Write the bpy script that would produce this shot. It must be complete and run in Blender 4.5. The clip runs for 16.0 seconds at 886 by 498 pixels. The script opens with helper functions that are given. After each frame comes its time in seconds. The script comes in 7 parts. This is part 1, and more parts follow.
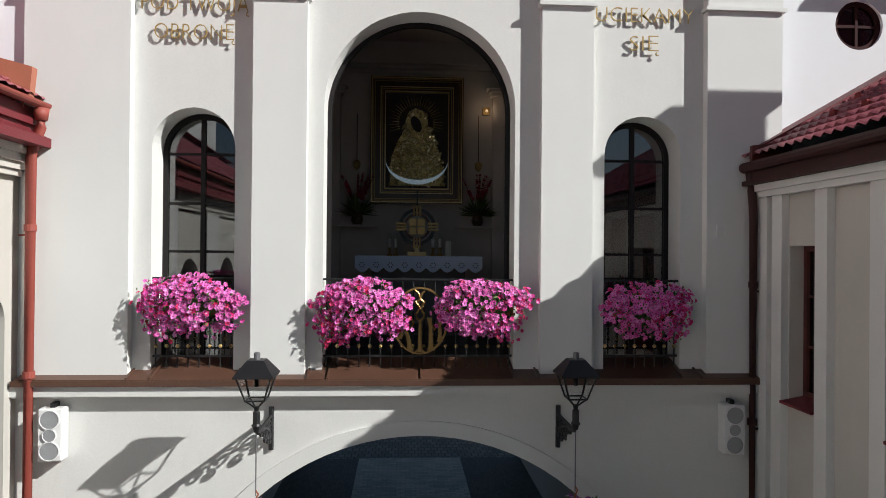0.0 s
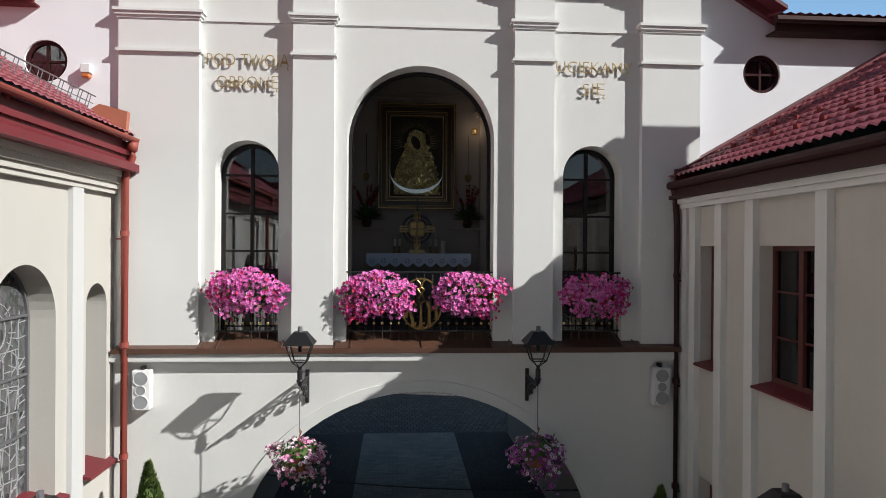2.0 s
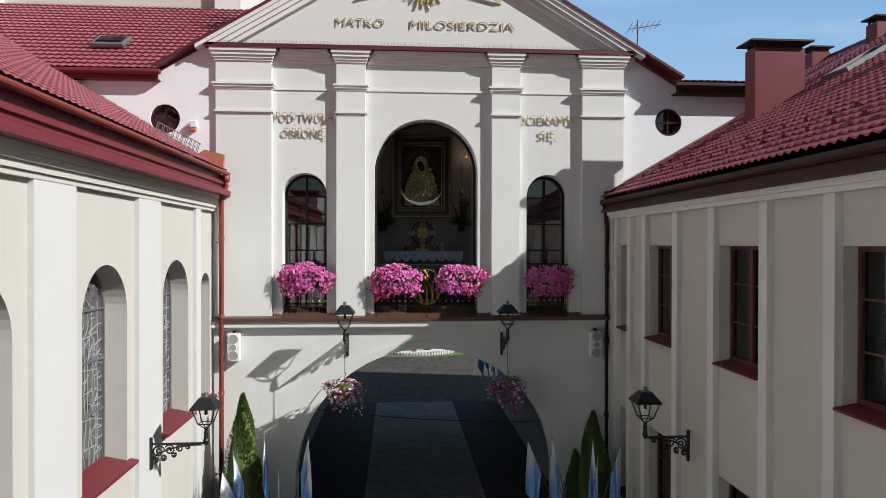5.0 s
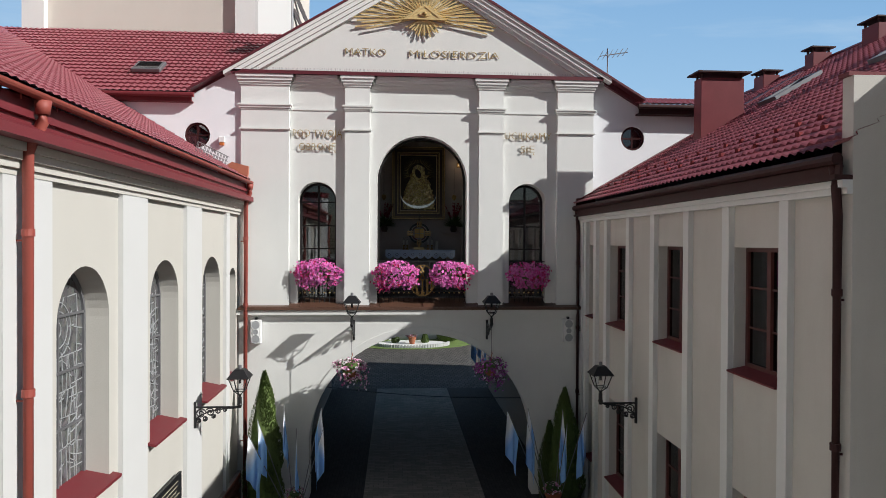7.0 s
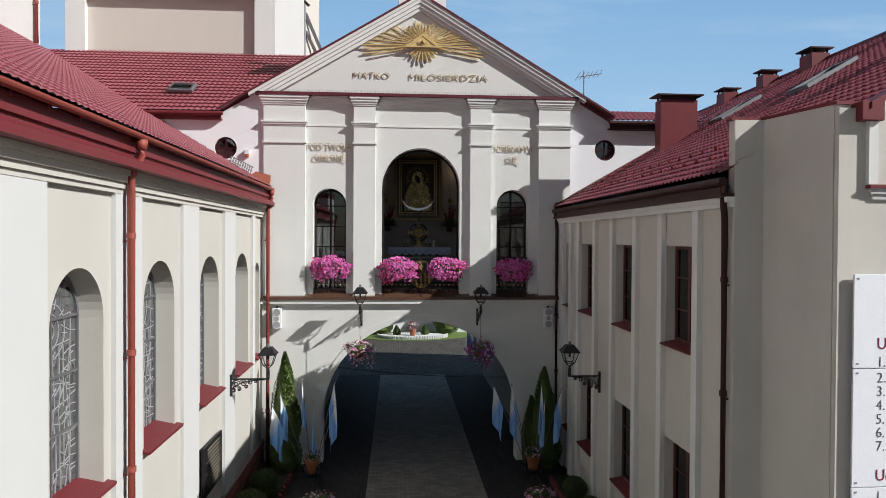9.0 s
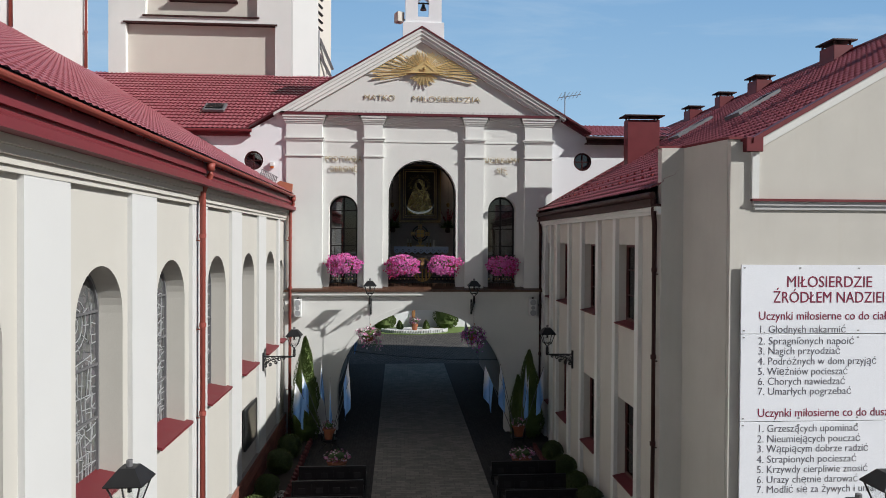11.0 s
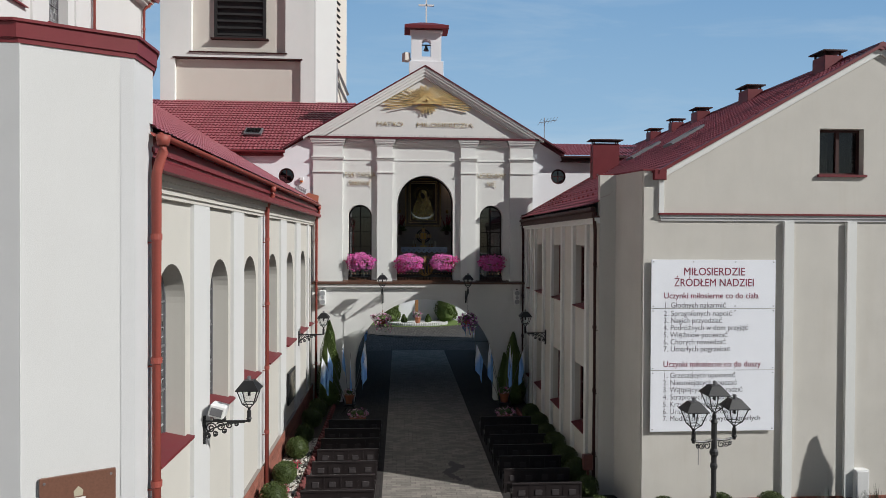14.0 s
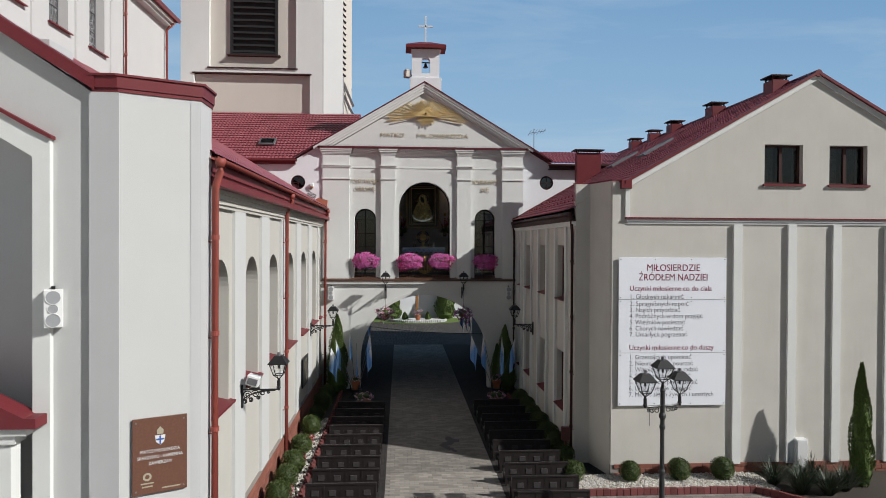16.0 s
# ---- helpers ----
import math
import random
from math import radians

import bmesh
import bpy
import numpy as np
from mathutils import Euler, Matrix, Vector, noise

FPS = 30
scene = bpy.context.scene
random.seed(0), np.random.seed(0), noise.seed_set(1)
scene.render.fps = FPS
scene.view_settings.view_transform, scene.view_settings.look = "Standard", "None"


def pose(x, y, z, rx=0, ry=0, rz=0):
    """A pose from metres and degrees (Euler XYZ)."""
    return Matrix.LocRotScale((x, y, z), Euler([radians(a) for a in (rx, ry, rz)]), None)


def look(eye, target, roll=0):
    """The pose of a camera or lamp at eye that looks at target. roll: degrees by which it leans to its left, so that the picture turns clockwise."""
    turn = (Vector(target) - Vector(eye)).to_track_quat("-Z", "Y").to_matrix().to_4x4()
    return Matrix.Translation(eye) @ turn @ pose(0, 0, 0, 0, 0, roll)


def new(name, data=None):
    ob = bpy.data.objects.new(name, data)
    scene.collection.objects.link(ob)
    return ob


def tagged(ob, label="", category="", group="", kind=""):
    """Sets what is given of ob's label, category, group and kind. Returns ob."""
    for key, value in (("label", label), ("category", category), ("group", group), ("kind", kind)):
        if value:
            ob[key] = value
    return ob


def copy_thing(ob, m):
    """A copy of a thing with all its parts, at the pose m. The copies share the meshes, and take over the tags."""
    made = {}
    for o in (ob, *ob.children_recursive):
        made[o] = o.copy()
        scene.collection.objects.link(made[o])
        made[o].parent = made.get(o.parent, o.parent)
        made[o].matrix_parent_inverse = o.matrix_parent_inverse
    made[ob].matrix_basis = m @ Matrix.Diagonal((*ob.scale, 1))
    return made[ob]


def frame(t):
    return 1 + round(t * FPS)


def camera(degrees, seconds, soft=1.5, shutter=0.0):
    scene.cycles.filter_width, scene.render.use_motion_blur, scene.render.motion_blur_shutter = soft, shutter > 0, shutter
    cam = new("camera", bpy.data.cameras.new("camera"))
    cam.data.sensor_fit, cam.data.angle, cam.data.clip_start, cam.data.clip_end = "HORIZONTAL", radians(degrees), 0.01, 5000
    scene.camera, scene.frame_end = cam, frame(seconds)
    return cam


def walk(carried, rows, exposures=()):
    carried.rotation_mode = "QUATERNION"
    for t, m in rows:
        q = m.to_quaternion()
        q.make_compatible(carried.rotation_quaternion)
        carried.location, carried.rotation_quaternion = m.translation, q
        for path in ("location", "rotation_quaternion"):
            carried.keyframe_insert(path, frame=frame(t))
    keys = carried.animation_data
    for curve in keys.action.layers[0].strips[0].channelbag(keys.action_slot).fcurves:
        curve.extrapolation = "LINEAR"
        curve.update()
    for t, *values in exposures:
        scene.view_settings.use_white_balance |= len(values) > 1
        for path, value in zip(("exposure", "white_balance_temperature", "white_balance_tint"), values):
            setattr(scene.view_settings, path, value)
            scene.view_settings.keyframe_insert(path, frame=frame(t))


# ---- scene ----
cam = camera(67.4, 16.0, 0.4)
PATH = [
    (0, (-0.173, -9.032, 7.057), (-0.05, -7.035, 7.067), 0.5),
    (0.5, (-0.238, -9.537, 7.125), (-0.104, -7.542, 7.123), 0.4),
    (1, (-0.256, -10.182, 7.111), (-0.119, -8.187, 7.107), 0.4),
    (1.5, (-0.309, -10.953, 7.132), (-0.171, -8.958, 7.126), 0.4),
    (2, (-0.34, -11.78, 7.127), (-0.204, -9.785, 7.122), 0.4),
    (2.5, (-0.397, -12.69, 7.153), (-0.259, -10.694, 7.144), 0.4),
    (3, (-0.498, -13.618, 7.143), (-0.358, -11.623, 7.135), 0.3),
    (3.5, (-0.597, -14.501, 7.172), (-0.451, -12.507, 7.159), 0.2),
    (4, (-0.537, -15.316, 7.16), (-0.403, -13.321, 7.15), 0.3),
    (4.2, (-0.601, -15.613, 7.164), (-0.464, -13.617, 7.154), 0.1),
    (6.3, (-0.685, -18.541, 7.228), (-0.545, -16.546, 7.208), 0.2),
    (6.5, (-0.664, -18.781, 7.232), (-0.525, -16.786, 7.212), 0.3),
    (7, (-0.694, -19.453, 7.232), (-0.553, -17.458, 7.213), 0.3),
    (7.5, (-0.72, -20.132, 7.244), (-0.578, -18.137, 7.223), 0.3),
    (8, (-0.722, -20.852, 7.249), (-0.581, -18.857, 7.226), 0.3),
    (8.5, (-0.753, -21.61, 7.31), (-0.611, -19.615, 7.281), 0.3),
    (9, (-0.731, -22.373, 7.287), (-0.593, -20.378, 7.259), 0.3),
    (11.3, (-0.871, -26.32, 7.265), (-0.739, -24.325, 7.239), 0.3),
    (11.5, (-0.879, -26.668, 7.265), (-0.749, -24.673, 7.239), 0.3),
    (12, (-0.902, -27.6, 7.25), (-0.772, -25.604, 7.226), 0.3),
    (12.5, (-0.935, -28.598, 7.266), (-0.806, -26.602, 7.241), 0.3),
    (13, (-0.995, -29.547, 7.271), (-0.866, -27.551, 7.247), 0.3),
    (13.5, (-1.09, -30.438, 7.285), (-0.958, -28.443, 7.261), 0.3),
    (14, (-1.114, -31.197, 7.301), (-0.985, -29.202, 7.277), 0.3),
    (14.5, (-1.157, -31.934, 7.295), (-1.027, -29.939, 7.273), 0.3),
    (15, (-1.184, -32.705, 7.288), (-1.054, -30.709, 7.268), 0.3),
    (15.5, (-1.188, -33.423, 7.282), (-1.059, -31.427, 7.261), 0.3),
    (16, (-1.181, -34.16, 7.27), (-1.053, -32.164, 7.25), 0.3),
]
walk(cam, [(t, look(eye, target, roll)) for t, eye, target, roll in PATH],
     [(0, 0.28), (4, 0.2), (9, 0.14), (12.5, -0.03), (16, -0.14)])

from mathutils.geometry import tessellate_polygon

# ---- world, sun ----
SUN = Vector((1.0, -0.513, 0.733)).normalized()
world = bpy.data.worlds.new("sky")
scene.world = world
world.use_nodes = True
wn = world.node_tree.nodes
sky = wn.new("ShaderNodeTexSky")
sky.sky_type, sky.sun_disc = "NISHITA", False
sky.sun_elevation = math.asin(SUN.z)
sky.sun_rotation = math.atan2(SUN.x, SUN.y)
sky.air_density, sky.dust_density, sky.ozone_density = 1.0, 1.0, 2.5
wn["Background"].inputs["Strength"].default_value = 0.034
world.node_tree.links.new(sky.outputs["Color"], wn["Background"].inputs["Color"])
sun = new("sun", bpy.data.lights.new("sun", "SUN"))
sun.data.energy, sun.data.angle, sun.data.color = 4.9, radians(0.55), (1.0, 0.992, 0.97)
sun.matrix_world = look((0, 0, 30), tuple(Vector((0, 0, 30)) - SUN))
scene.view_settings.exposure = 0.0

# ---- materials ----


def node(nt, kind, **sets):
    n = nt.nodes.new(kind)
    for k, v in sets.items():
        n.inputs[k.replace("_", " ")].default_value = v
    return n


def surface(name, col, rough=0.8, metal=0.0, vary=0.12, scale=3.0, bump=0.15, grain=60.0, dirt=None, dirt_amount=0.35,
            streak=0.0, island=0.0, spec=0.5, per_object=0.0, bdist=0.004):
    """A painted, mineral or metal surface: broad mottling, fine grain with relief, optional stains and run-off streaks."""
    m = bpy.data.materials.new(name)
    m.use_nodes = True
    nt = m.node_tree
    lk = nt.links.new
    b = nt.nodes["Principled BSDF"]
    b.inputs["Roughness"].default_value = rough
    b.inputs["Metallic"].default_value = metal
    b.inputs["Specular IOR Level"].default_value = spec
    tc = nt.nodes.new("ShaderNodeTexCoord")
    geo = nt.nodes.new("ShaderNodeNewGeometry")
    n1 = node(nt, "ShaderNodeTexNoise", Scale=scale, Detail=5.0, Roughness=0.6)
    n2 = node(nt, "ShaderNodeTexNoise", Scale=grain, Detail=3.0)
    lk(geo.outputs["Position"], n1.inputs["Vector"])
    lk(geo.outputs["Position"], n2.inputs["Vector"])
    mix = nt.nodes.new("ShaderNodeMix")
    mix.data_type = "RGBA"
    lo = [c * (1 - vary) for c in col]
    hi = [min(1, c * (1 + vary * 0.7)) for c in col]
    mix.inputs["A"].default_value, mix.inputs["B"].default_value = (*lo, 1), (*hi, 1)
    lk(n1.outputs["Fac"], mix.inputs["Factor"])
    out = mix.outputs["Result"]
    gm = nt.nodes.new("ShaderNodeMix")
    gm.data_type, gm.blend_type = "RGBA", "MULTIPLY"
    gm.inputs["Factor"].default_value = 0.25
    lk(out, gm.inputs["A"])
    lk(n2.outputs["Fac"], gm.inputs["B"])
    gr = nt.nodes.new("ShaderNodeMapRange")
    gr.inputs["To Min"].default_value, gr.inputs["To Max"].default_value = 0.55, 1.35
    lk(n2.outputs["Fac"], gr.inputs["Value"])
    lk(gr.outputs["Result"], gm.inputs["B"])
    out = gm.outputs["Result"]
    if dirt or streak:
        mp = nt.nodes.new("ShaderNodeMapping")
        mp.inputs["Scale"].default_value = (2.2, 2.2, 0.25) if streak else (0.7, 0.7, 0.7)
        lk(geo.outputs["Position"], mp.inputs["Vector"])
        n3 = node(nt, "ShaderNodeTexNoise", Scale=1.6, Detail=6.0, Roughness=0.65)
        lk(mp.outputs["Vector"], n3.inputs["Vector"])
        rp = nt.nodes.new("ShaderNodeMapRange")
        rp.inputs["From Min"].default_value, rp.inputs["From Max"].default_value = 0.5, 0.8
        rp.inputs["To Max"].default_value = streak or dirt_amount
        lk(n3.outputs["Fac"], rp.inputs["Value"])
        dm = nt.nodes.new("ShaderNodeMix")
        dm.data_type = "RGBA"
        dm.inputs["B"].default_value = (*(dirt or [c * 0.5 for c in col]), 1)
        lk(rp.outputs["Result"], dm.inputs["Factor"])
        lk(out, dm.inputs["A"])
        out = dm.outputs["Result"]
    if island or per_object:
        oi = nt.nodes.new("ShaderNodeObjectInfo")
        src = geo.outputs["Random Per Island"] if island else oi.outputs["Random"]
        rr = nt.nodes.new("ShaderNodeMapRange")
        rr.inputs["To Min"].default_value, rr.inputs["To Max"].default_value = 1 - (island or per_object), 1 + (island or per_object)
        lk(src, rr.inputs["Value"])
        hm = nt.nodes.new("ShaderNodeMix")
        hm.data_type, hm.blend_type = "RGBA", "MULTIPLY"
        hm.inputs["Factor"].default_value = 1
        lk(out, hm.inputs["A"])
        lk(rr.outputs["Result"], hm.inputs["B"])
        out = hm.outputs["Result"]
    lk(out, b.inputs["Base Color"])
    if bump:
        bp = nt.nodes.new("ShaderNodeBump")
        bp.inputs["Strength"].default_value, bp.inputs["Distance"].default_value = bump, bdist
        lk(n2.outputs["Fac"], bp.inputs["Height"])
        lk(bp.outputs["Normal"], b.inputs["Normal"])
    rv = nt.nodes.new("ShaderNodeMapRange")
    rv.inputs["To Min"].default_value, rv.inputs["To Max"].default_value = max(0.02, rough - 0.1), min(1, rough + 0.1)
    lk(n1.outputs["Fac"], rv.inputs["Value"])
    lk(rv.outputs["Result"], b.inputs["Roughness"])
    return m


def glass_of(name, tint=(0.8, 0.86, 0.86), rough=0.0, gloss=0.12, graze=0.7):
    """Thin clear glass: lets light straight through and mirrors more towards grazing angles."""
    m = bpy.data.materials.new(name)
    m.use_nodes = True
    nt = m.node_tree
    nt.nodes.clear()
    o, mixn = nt.nodes.new("ShaderNodeOutputMaterial"), nt.nodes.new("ShaderNodeMixShader")
    tr, gl, lw = nt.nodes.new("ShaderNodeBsdfTransparent"), nt.nodes.new("ShaderNodeBsdfGlossy"), nt.nodes.new("ShaderNodeLayerWeight")
    pw, ma = nt.nodes.new("ShaderNodeMath"), nt.nodes.new("ShaderNodeMath")
    pw.operation, ma.operation = "POWER", "MULTIPLY_ADD"
    pw.inputs[1].default_value, ma.inputs[1].default_value, ma.inputs[2].default_value = 4.0, graze, gloss
    lw.inputs["Blend"].default_value = 0.5
    tr.inputs["Color"].default_value = (*tint, 1)
    gl.inputs["Roughness"].default_value = rough
    nt.links.new(lw.outputs["Facing"], pw.inputs[0])
    nt.links.new(pw.outputs[0], ma.inputs[0])
    nt.links.new(ma.outputs[0], mixn.inputs["Fac"])
    nt.links.new(tr.outputs["BSDF"], mixn.inputs[1])
    nt.links.new(gl.outputs["BSDF"], mixn.inputs[2])
    nt.links.new(mixn.outputs["Shader"], o.inputs["Surface"])
    return m


def palette(name, cols, rough=0.6, sub=0.0):
    """One colour per loose piece, picked from a few."""
    m = bpy.data.materials.new(name)
    m.use_nodes = True
    nt = m.node_tree
    b = nt.nodes["Principled BSDF"]
    geo = nt.nodes.new("ShaderNodeNewGeometry")
    ramp = nt.nodes.new("ShaderNodeValToRGB")
    ramp.color_ramp.interpolation = "CONSTANT"
    el = ramp.color_ramp.elements
    for i, c in enumerate(cols):
        e = el[i] if i < 2 else el.new(i / len(cols))
        e.position, e.color = i / len(cols), (*c, 1)
    nt.links.new(geo.outputs["Random Per Island"], ramp.inputs["Fac"])
    nt.links.new(ramp.outputs["Color"], b.inputs["Base Color"])
    b.inputs["Roughness"].default_value = rough
    return m


M_CREAM = surface("cream_render", (0.70, 0.70, 0.672), 0.9, vary=0.06, scale=1.3, bump=0.22, grain=75, streak=0.10, dirt=(0.52, 0.49, 0.43))
M_RIB = surface("pale_render", (0.73, 0.735, 0.71), 0.9, vary=0.06, scale=1.1, bump=0.22, grain=75, streak=0.08, dirt=(0.55, 0.52, 0.46))
M_SAND = surface("sand_render", (0.59, 0.565, 0.515), 0.9, vary=0.14, scale=0.9, bump=0.5, grain=90, streak=0.24, dirt=(0.46, 0.42, 0.35))
M_WHITE = surface("white_render", (0.80, 0.81, 0.83), 0.9, vary=0.04, scale=1.0, bump=0.3, grain=90, streak=0.07, dirt=(0.6, 0.6, 0.58))
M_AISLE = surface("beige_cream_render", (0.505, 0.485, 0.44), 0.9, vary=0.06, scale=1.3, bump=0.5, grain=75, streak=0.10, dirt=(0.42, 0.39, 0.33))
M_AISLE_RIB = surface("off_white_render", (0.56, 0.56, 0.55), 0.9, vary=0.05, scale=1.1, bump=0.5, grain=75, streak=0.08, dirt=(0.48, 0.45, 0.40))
# passage stone, darkened in colour to stand in for shade
M_PASSAGE = surface("shade_toned_passage_stone", (0.22, 0.2, 0.18), 0.9, vary=0.15, scale=2, bump=0.4, grain=40)
M_MAROON_M = surface("maroon_flashing", (0.11, 0.016, 0.024), 0.5, vary=0.15, scale=3, bump=0.05)
M_GREY = surface("grey_render", (0.52, 0.52, 0.52), 0.9, vary=0.06, scale=1.3, bump=0.4, grain=90)
M_TOWER = surface("tower_render", (0.60, 0.56, 0.50), 0.9, vary=0.05, scale=0.8, bump=0.3, grain=60, streak=0.1, dirt=(0.45, 0.4, 0.34))
M_TILE = surface("red_metal_tile", (0.29, 0.082, 0.098), 0.38, vary=0.16, scale=2.0, bump=0.1, grain=40, dirt=(0.16, 0.045, 0.04), dirt_amount=0.45)
M_RED = surface("red_sheet_metal", (0.165, 0.026, 0.032), 0.5, spec=0.28, vary=0.22, scale=2.5, bump=0.08, grain=30, dirt=(0.15, 0.04, 0.035))
M_PIPE = surface("red_drainpipe", (0.29, 0.062, 0.045), 0.58, vary=0.12, scale=4, bump=0.05, grain=30)
M_BROWN = surface("brown_drainpipe", (0.05, 0.019, 0.017), 0.6, spec=0.25, vary=0.2, scale=4, bump=0.05)
M_COPPER = surface("brown_sill_sheet", (0.105, 0.052, 0.034), 0.36, vary=0.4, scale=7, bump=0.1, grain=30, dirt=(0.07, 0.035, 0.025), dirt_amount=0.6)
M_BLACK = surface("black_iron", (0.012, 0.012, 0.013), 0.45, vary=0.3, scale=8, bump=0.15, grain=50)
M_DARKFRAME = surface("dark_window_frame", (0.018, 0.016, 0.016), 0.6, spec=0.2, vary=0.2, scale=6, bump=0.05)
M_WOODFRAME = surface("red_brown_frame", (0.10, 0.025, 0.02), 0.45, vary=0.2, scale=6, bump=0.1)
M_OCULUS = surface("dark_oculus_frame", (0.045, 0.014, 0.014), 0.7, spec=0.12, vary=0.2, scale=6)
M_STEEL0 = surface("thin_steel_wire", (0.3, 0.3, 0.31), 0.5, 0.5, vary=0.2, scale=6)
M_GOLD = surface("gilded_metal", (0.78, 0.58, 0.27), 0.38, 0.3, vary=0.25, scale=9, bump=0.1, grain=30)
M_OLDGOLD = surface("dull_gilding", (0.36, 0.25, 0.09), 0.5, 0.5, vary=0.35, scale=9, bump=0.2, grain=25)
M_LETTER = surface("brass_letters", (0.44, 0.31, 0.12), 0.45, 0.3, vary=0.2, scale=9, bump=0.05)
M_GLASS = glass_of("window_glass", (0.42, 0.45, 0.46), gloss=0.17)
M_STREETGLASS = glass_of("street_window_glass", (0.45, 0.47, 0.47), gloss=0.07)
M_LAMPGLASS = glass_of("lamp_glass", (0.98, 0.985, 0.985), 0.02, 0.02, 0.2)
# near-black colour for sheets behind panes, in place of unlit rooms
M_DARK = surface("unlit_room_tone", (0.06, 0.055, 0.05), 0.9, vary=0.1, scale=2)
M_ROOM = surface("chapel_stone_slabs", (0.52, 0.48, 0.455), 0.75, vary=0.12, scale=2)
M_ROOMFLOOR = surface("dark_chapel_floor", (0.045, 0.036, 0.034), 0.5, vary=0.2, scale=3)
M_LOUVRE = surface("black_louvre", (0.018, 0.017, 0.017), 0.6, vary=0.2, scale=5)

# ---- building helpers ----
GZ = -0.25


def base_of(ob):
    at = Vector((0, 0, 0))
    while ob:
        at += ob.location
        ob = ob.parent
    return at


def thing(name, at, label, category, group="", kind=""):
    ob = new(name)
    ob.empty_display_size = 0.2
    ob.location = at
    return tagged(ob, label, category, group, kind)


def part(name, bm, material, parent=None, label="", smooth=False, kind=""):
    """Links a bmesh, built in world places, as one mesh object under its thing or part."""
    bmesh.ops.recalc_face_normals(bm, faces=bm.faces)
    if parent:
        bmesh.ops.translate(bm, vec=-base_of(parent), verts=bm.verts)
    me = bpy.data.meshes.new(name)
    bm.to_mesh(me)
    bm.free()
    me.materials.append(material)
    if smooth:
        for p in me.polygons:
            p.use_smooth = True
    ob = new(name, me)
    ob.parent = parent
    return tagged(ob, label, kind=kind)


def structure(name, bm, material, label, category="wall"):
    return tagged(part(name, bm, material), label, category, kind="structure")


def box(bm, x0, x1, y0, y1, z0, z1, bevel=0.0):
    vs = [bm.verts.new((x, y, z)) for x in (x0, x1) for y in (y0, y1) for z in (z0, z1)]
    fs = [bm.faces.new([vs[i] for i in q]) for q in ((0, 1, 3, 2), (4, 6, 7, 5), (0, 4, 5, 1), (2, 3, 7, 6), (0, 2, 6, 4), (1, 5, 7, 3))]
    if bevel:
        es = list({e for f in fs for e in f.edges})
        bmesh.ops.bevel(bm, geom=es, offset=bevel, segments=1, affect="EDGES")
    return bm


def boxes(*rows, bevel=0.0):
    bm = bmesh.new()
    for r in rows:
        box(bm, *r, bevel=bevel)
    return bm


PLACE = {"xz": lambda u, v, d: (u, d, v), "yz": lambda u, v, d: (d, u, v), "xy": lambda u, v, d: (u, v, d)}


def slab(bm, outer, holes, plane, d0, d1):
    """A flat slab with the outline outer and through-holes, lying in a plane, from depth d0 to d1."""
    put = PLACE[plane]
    loops = [outer, *holes]
    flat = [p for lp in loops for p in lp]
    tris = tessellate_polygon([[Vector((u, v, 0)) for u, v in lp] for lp in loops])
    a = [bm.verts.new(put(u, v, d0)) for u, v in flat]
    b = [bm.verts.new(put(u, v, d1)) for u, v in flat]
    for t in tris:
        for vs in (a, b):
            try:
                bm.faces.new([vs[i] for i in t])
            except ValueError:
                pass
    k = 0
    for lp in loops:
        n = len(lp)
        for i in range(n):
            j = (i + 1) % n
            bm.faces.new((a[k + i], a[k + j], b[k + j], b[k + i]))
        k += n
    return bm


def rect(u0, u1, v0, v1):
    return [(u0, v0), (u1, v0), (u1, v1), (u0, v1)]


def arched(u0, u1, v0, top, n=20):
    """Outline of a round-headed opening."""
    r, c = (u1 - u0) / 2, (u0 + u1) / 2
    s = top - r
    return [(u0, v0), (u1, v0)] + [(c + r * math.cos(math.pi * i / n), s + r * math.sin(math.pi * i / n)) for i in range(n + 1)]


def disc(c, r, n=28):
    return [(c[0] + r * math.cos(2 * math.pi * i / n), c[1] + r * math.sin(2 * math.pi * i / n)) for i in range(n)]


def rod(bm, p, q, r, r2=None, n=8):
    """A round bar from p to q, capped."""
    p, q = Vector(p), Vector(q)
    d = q - p
    m = Matrix.Translation((p + q) / 2) @ d.to_track_quat("Z", "Y").to_matrix().to_4x4()
    bmesh.ops.create_cone(bm, cap_ends=True, segments=n, radius1=r, radius2=r if r2 is None else r2, depth=d.length, matrix=m)
    return bm


def path_rod(bm, pts, r, n=6):
    """A round bar along a line of points."""
    pts = [Vector(p) for p in pts]
    rings = []
    for i, p in enumerate(pts):
        d = (pts[min(i + 1, len(pts) - 1)] - pts[max(i - 1, 0)]).normalized()
        q = d.to_track_quat("Z", "Y")
        rings.append([bm.verts.new(p + q @ Vector((r * math.cos(6.2832 * k / n), r * math.sin(6.2832 * k / n), 0))) for k in range(n)])
    for a, b in zip(rings, rings[1:]):
        for k in range(n):
            bm.faces.new((a[k], a[(k + 1) % n], b[(k + 1) % n], b[k]))
    bm.faces.new(rings[0])
    bm.faces.new(rings[-1])
    return bm


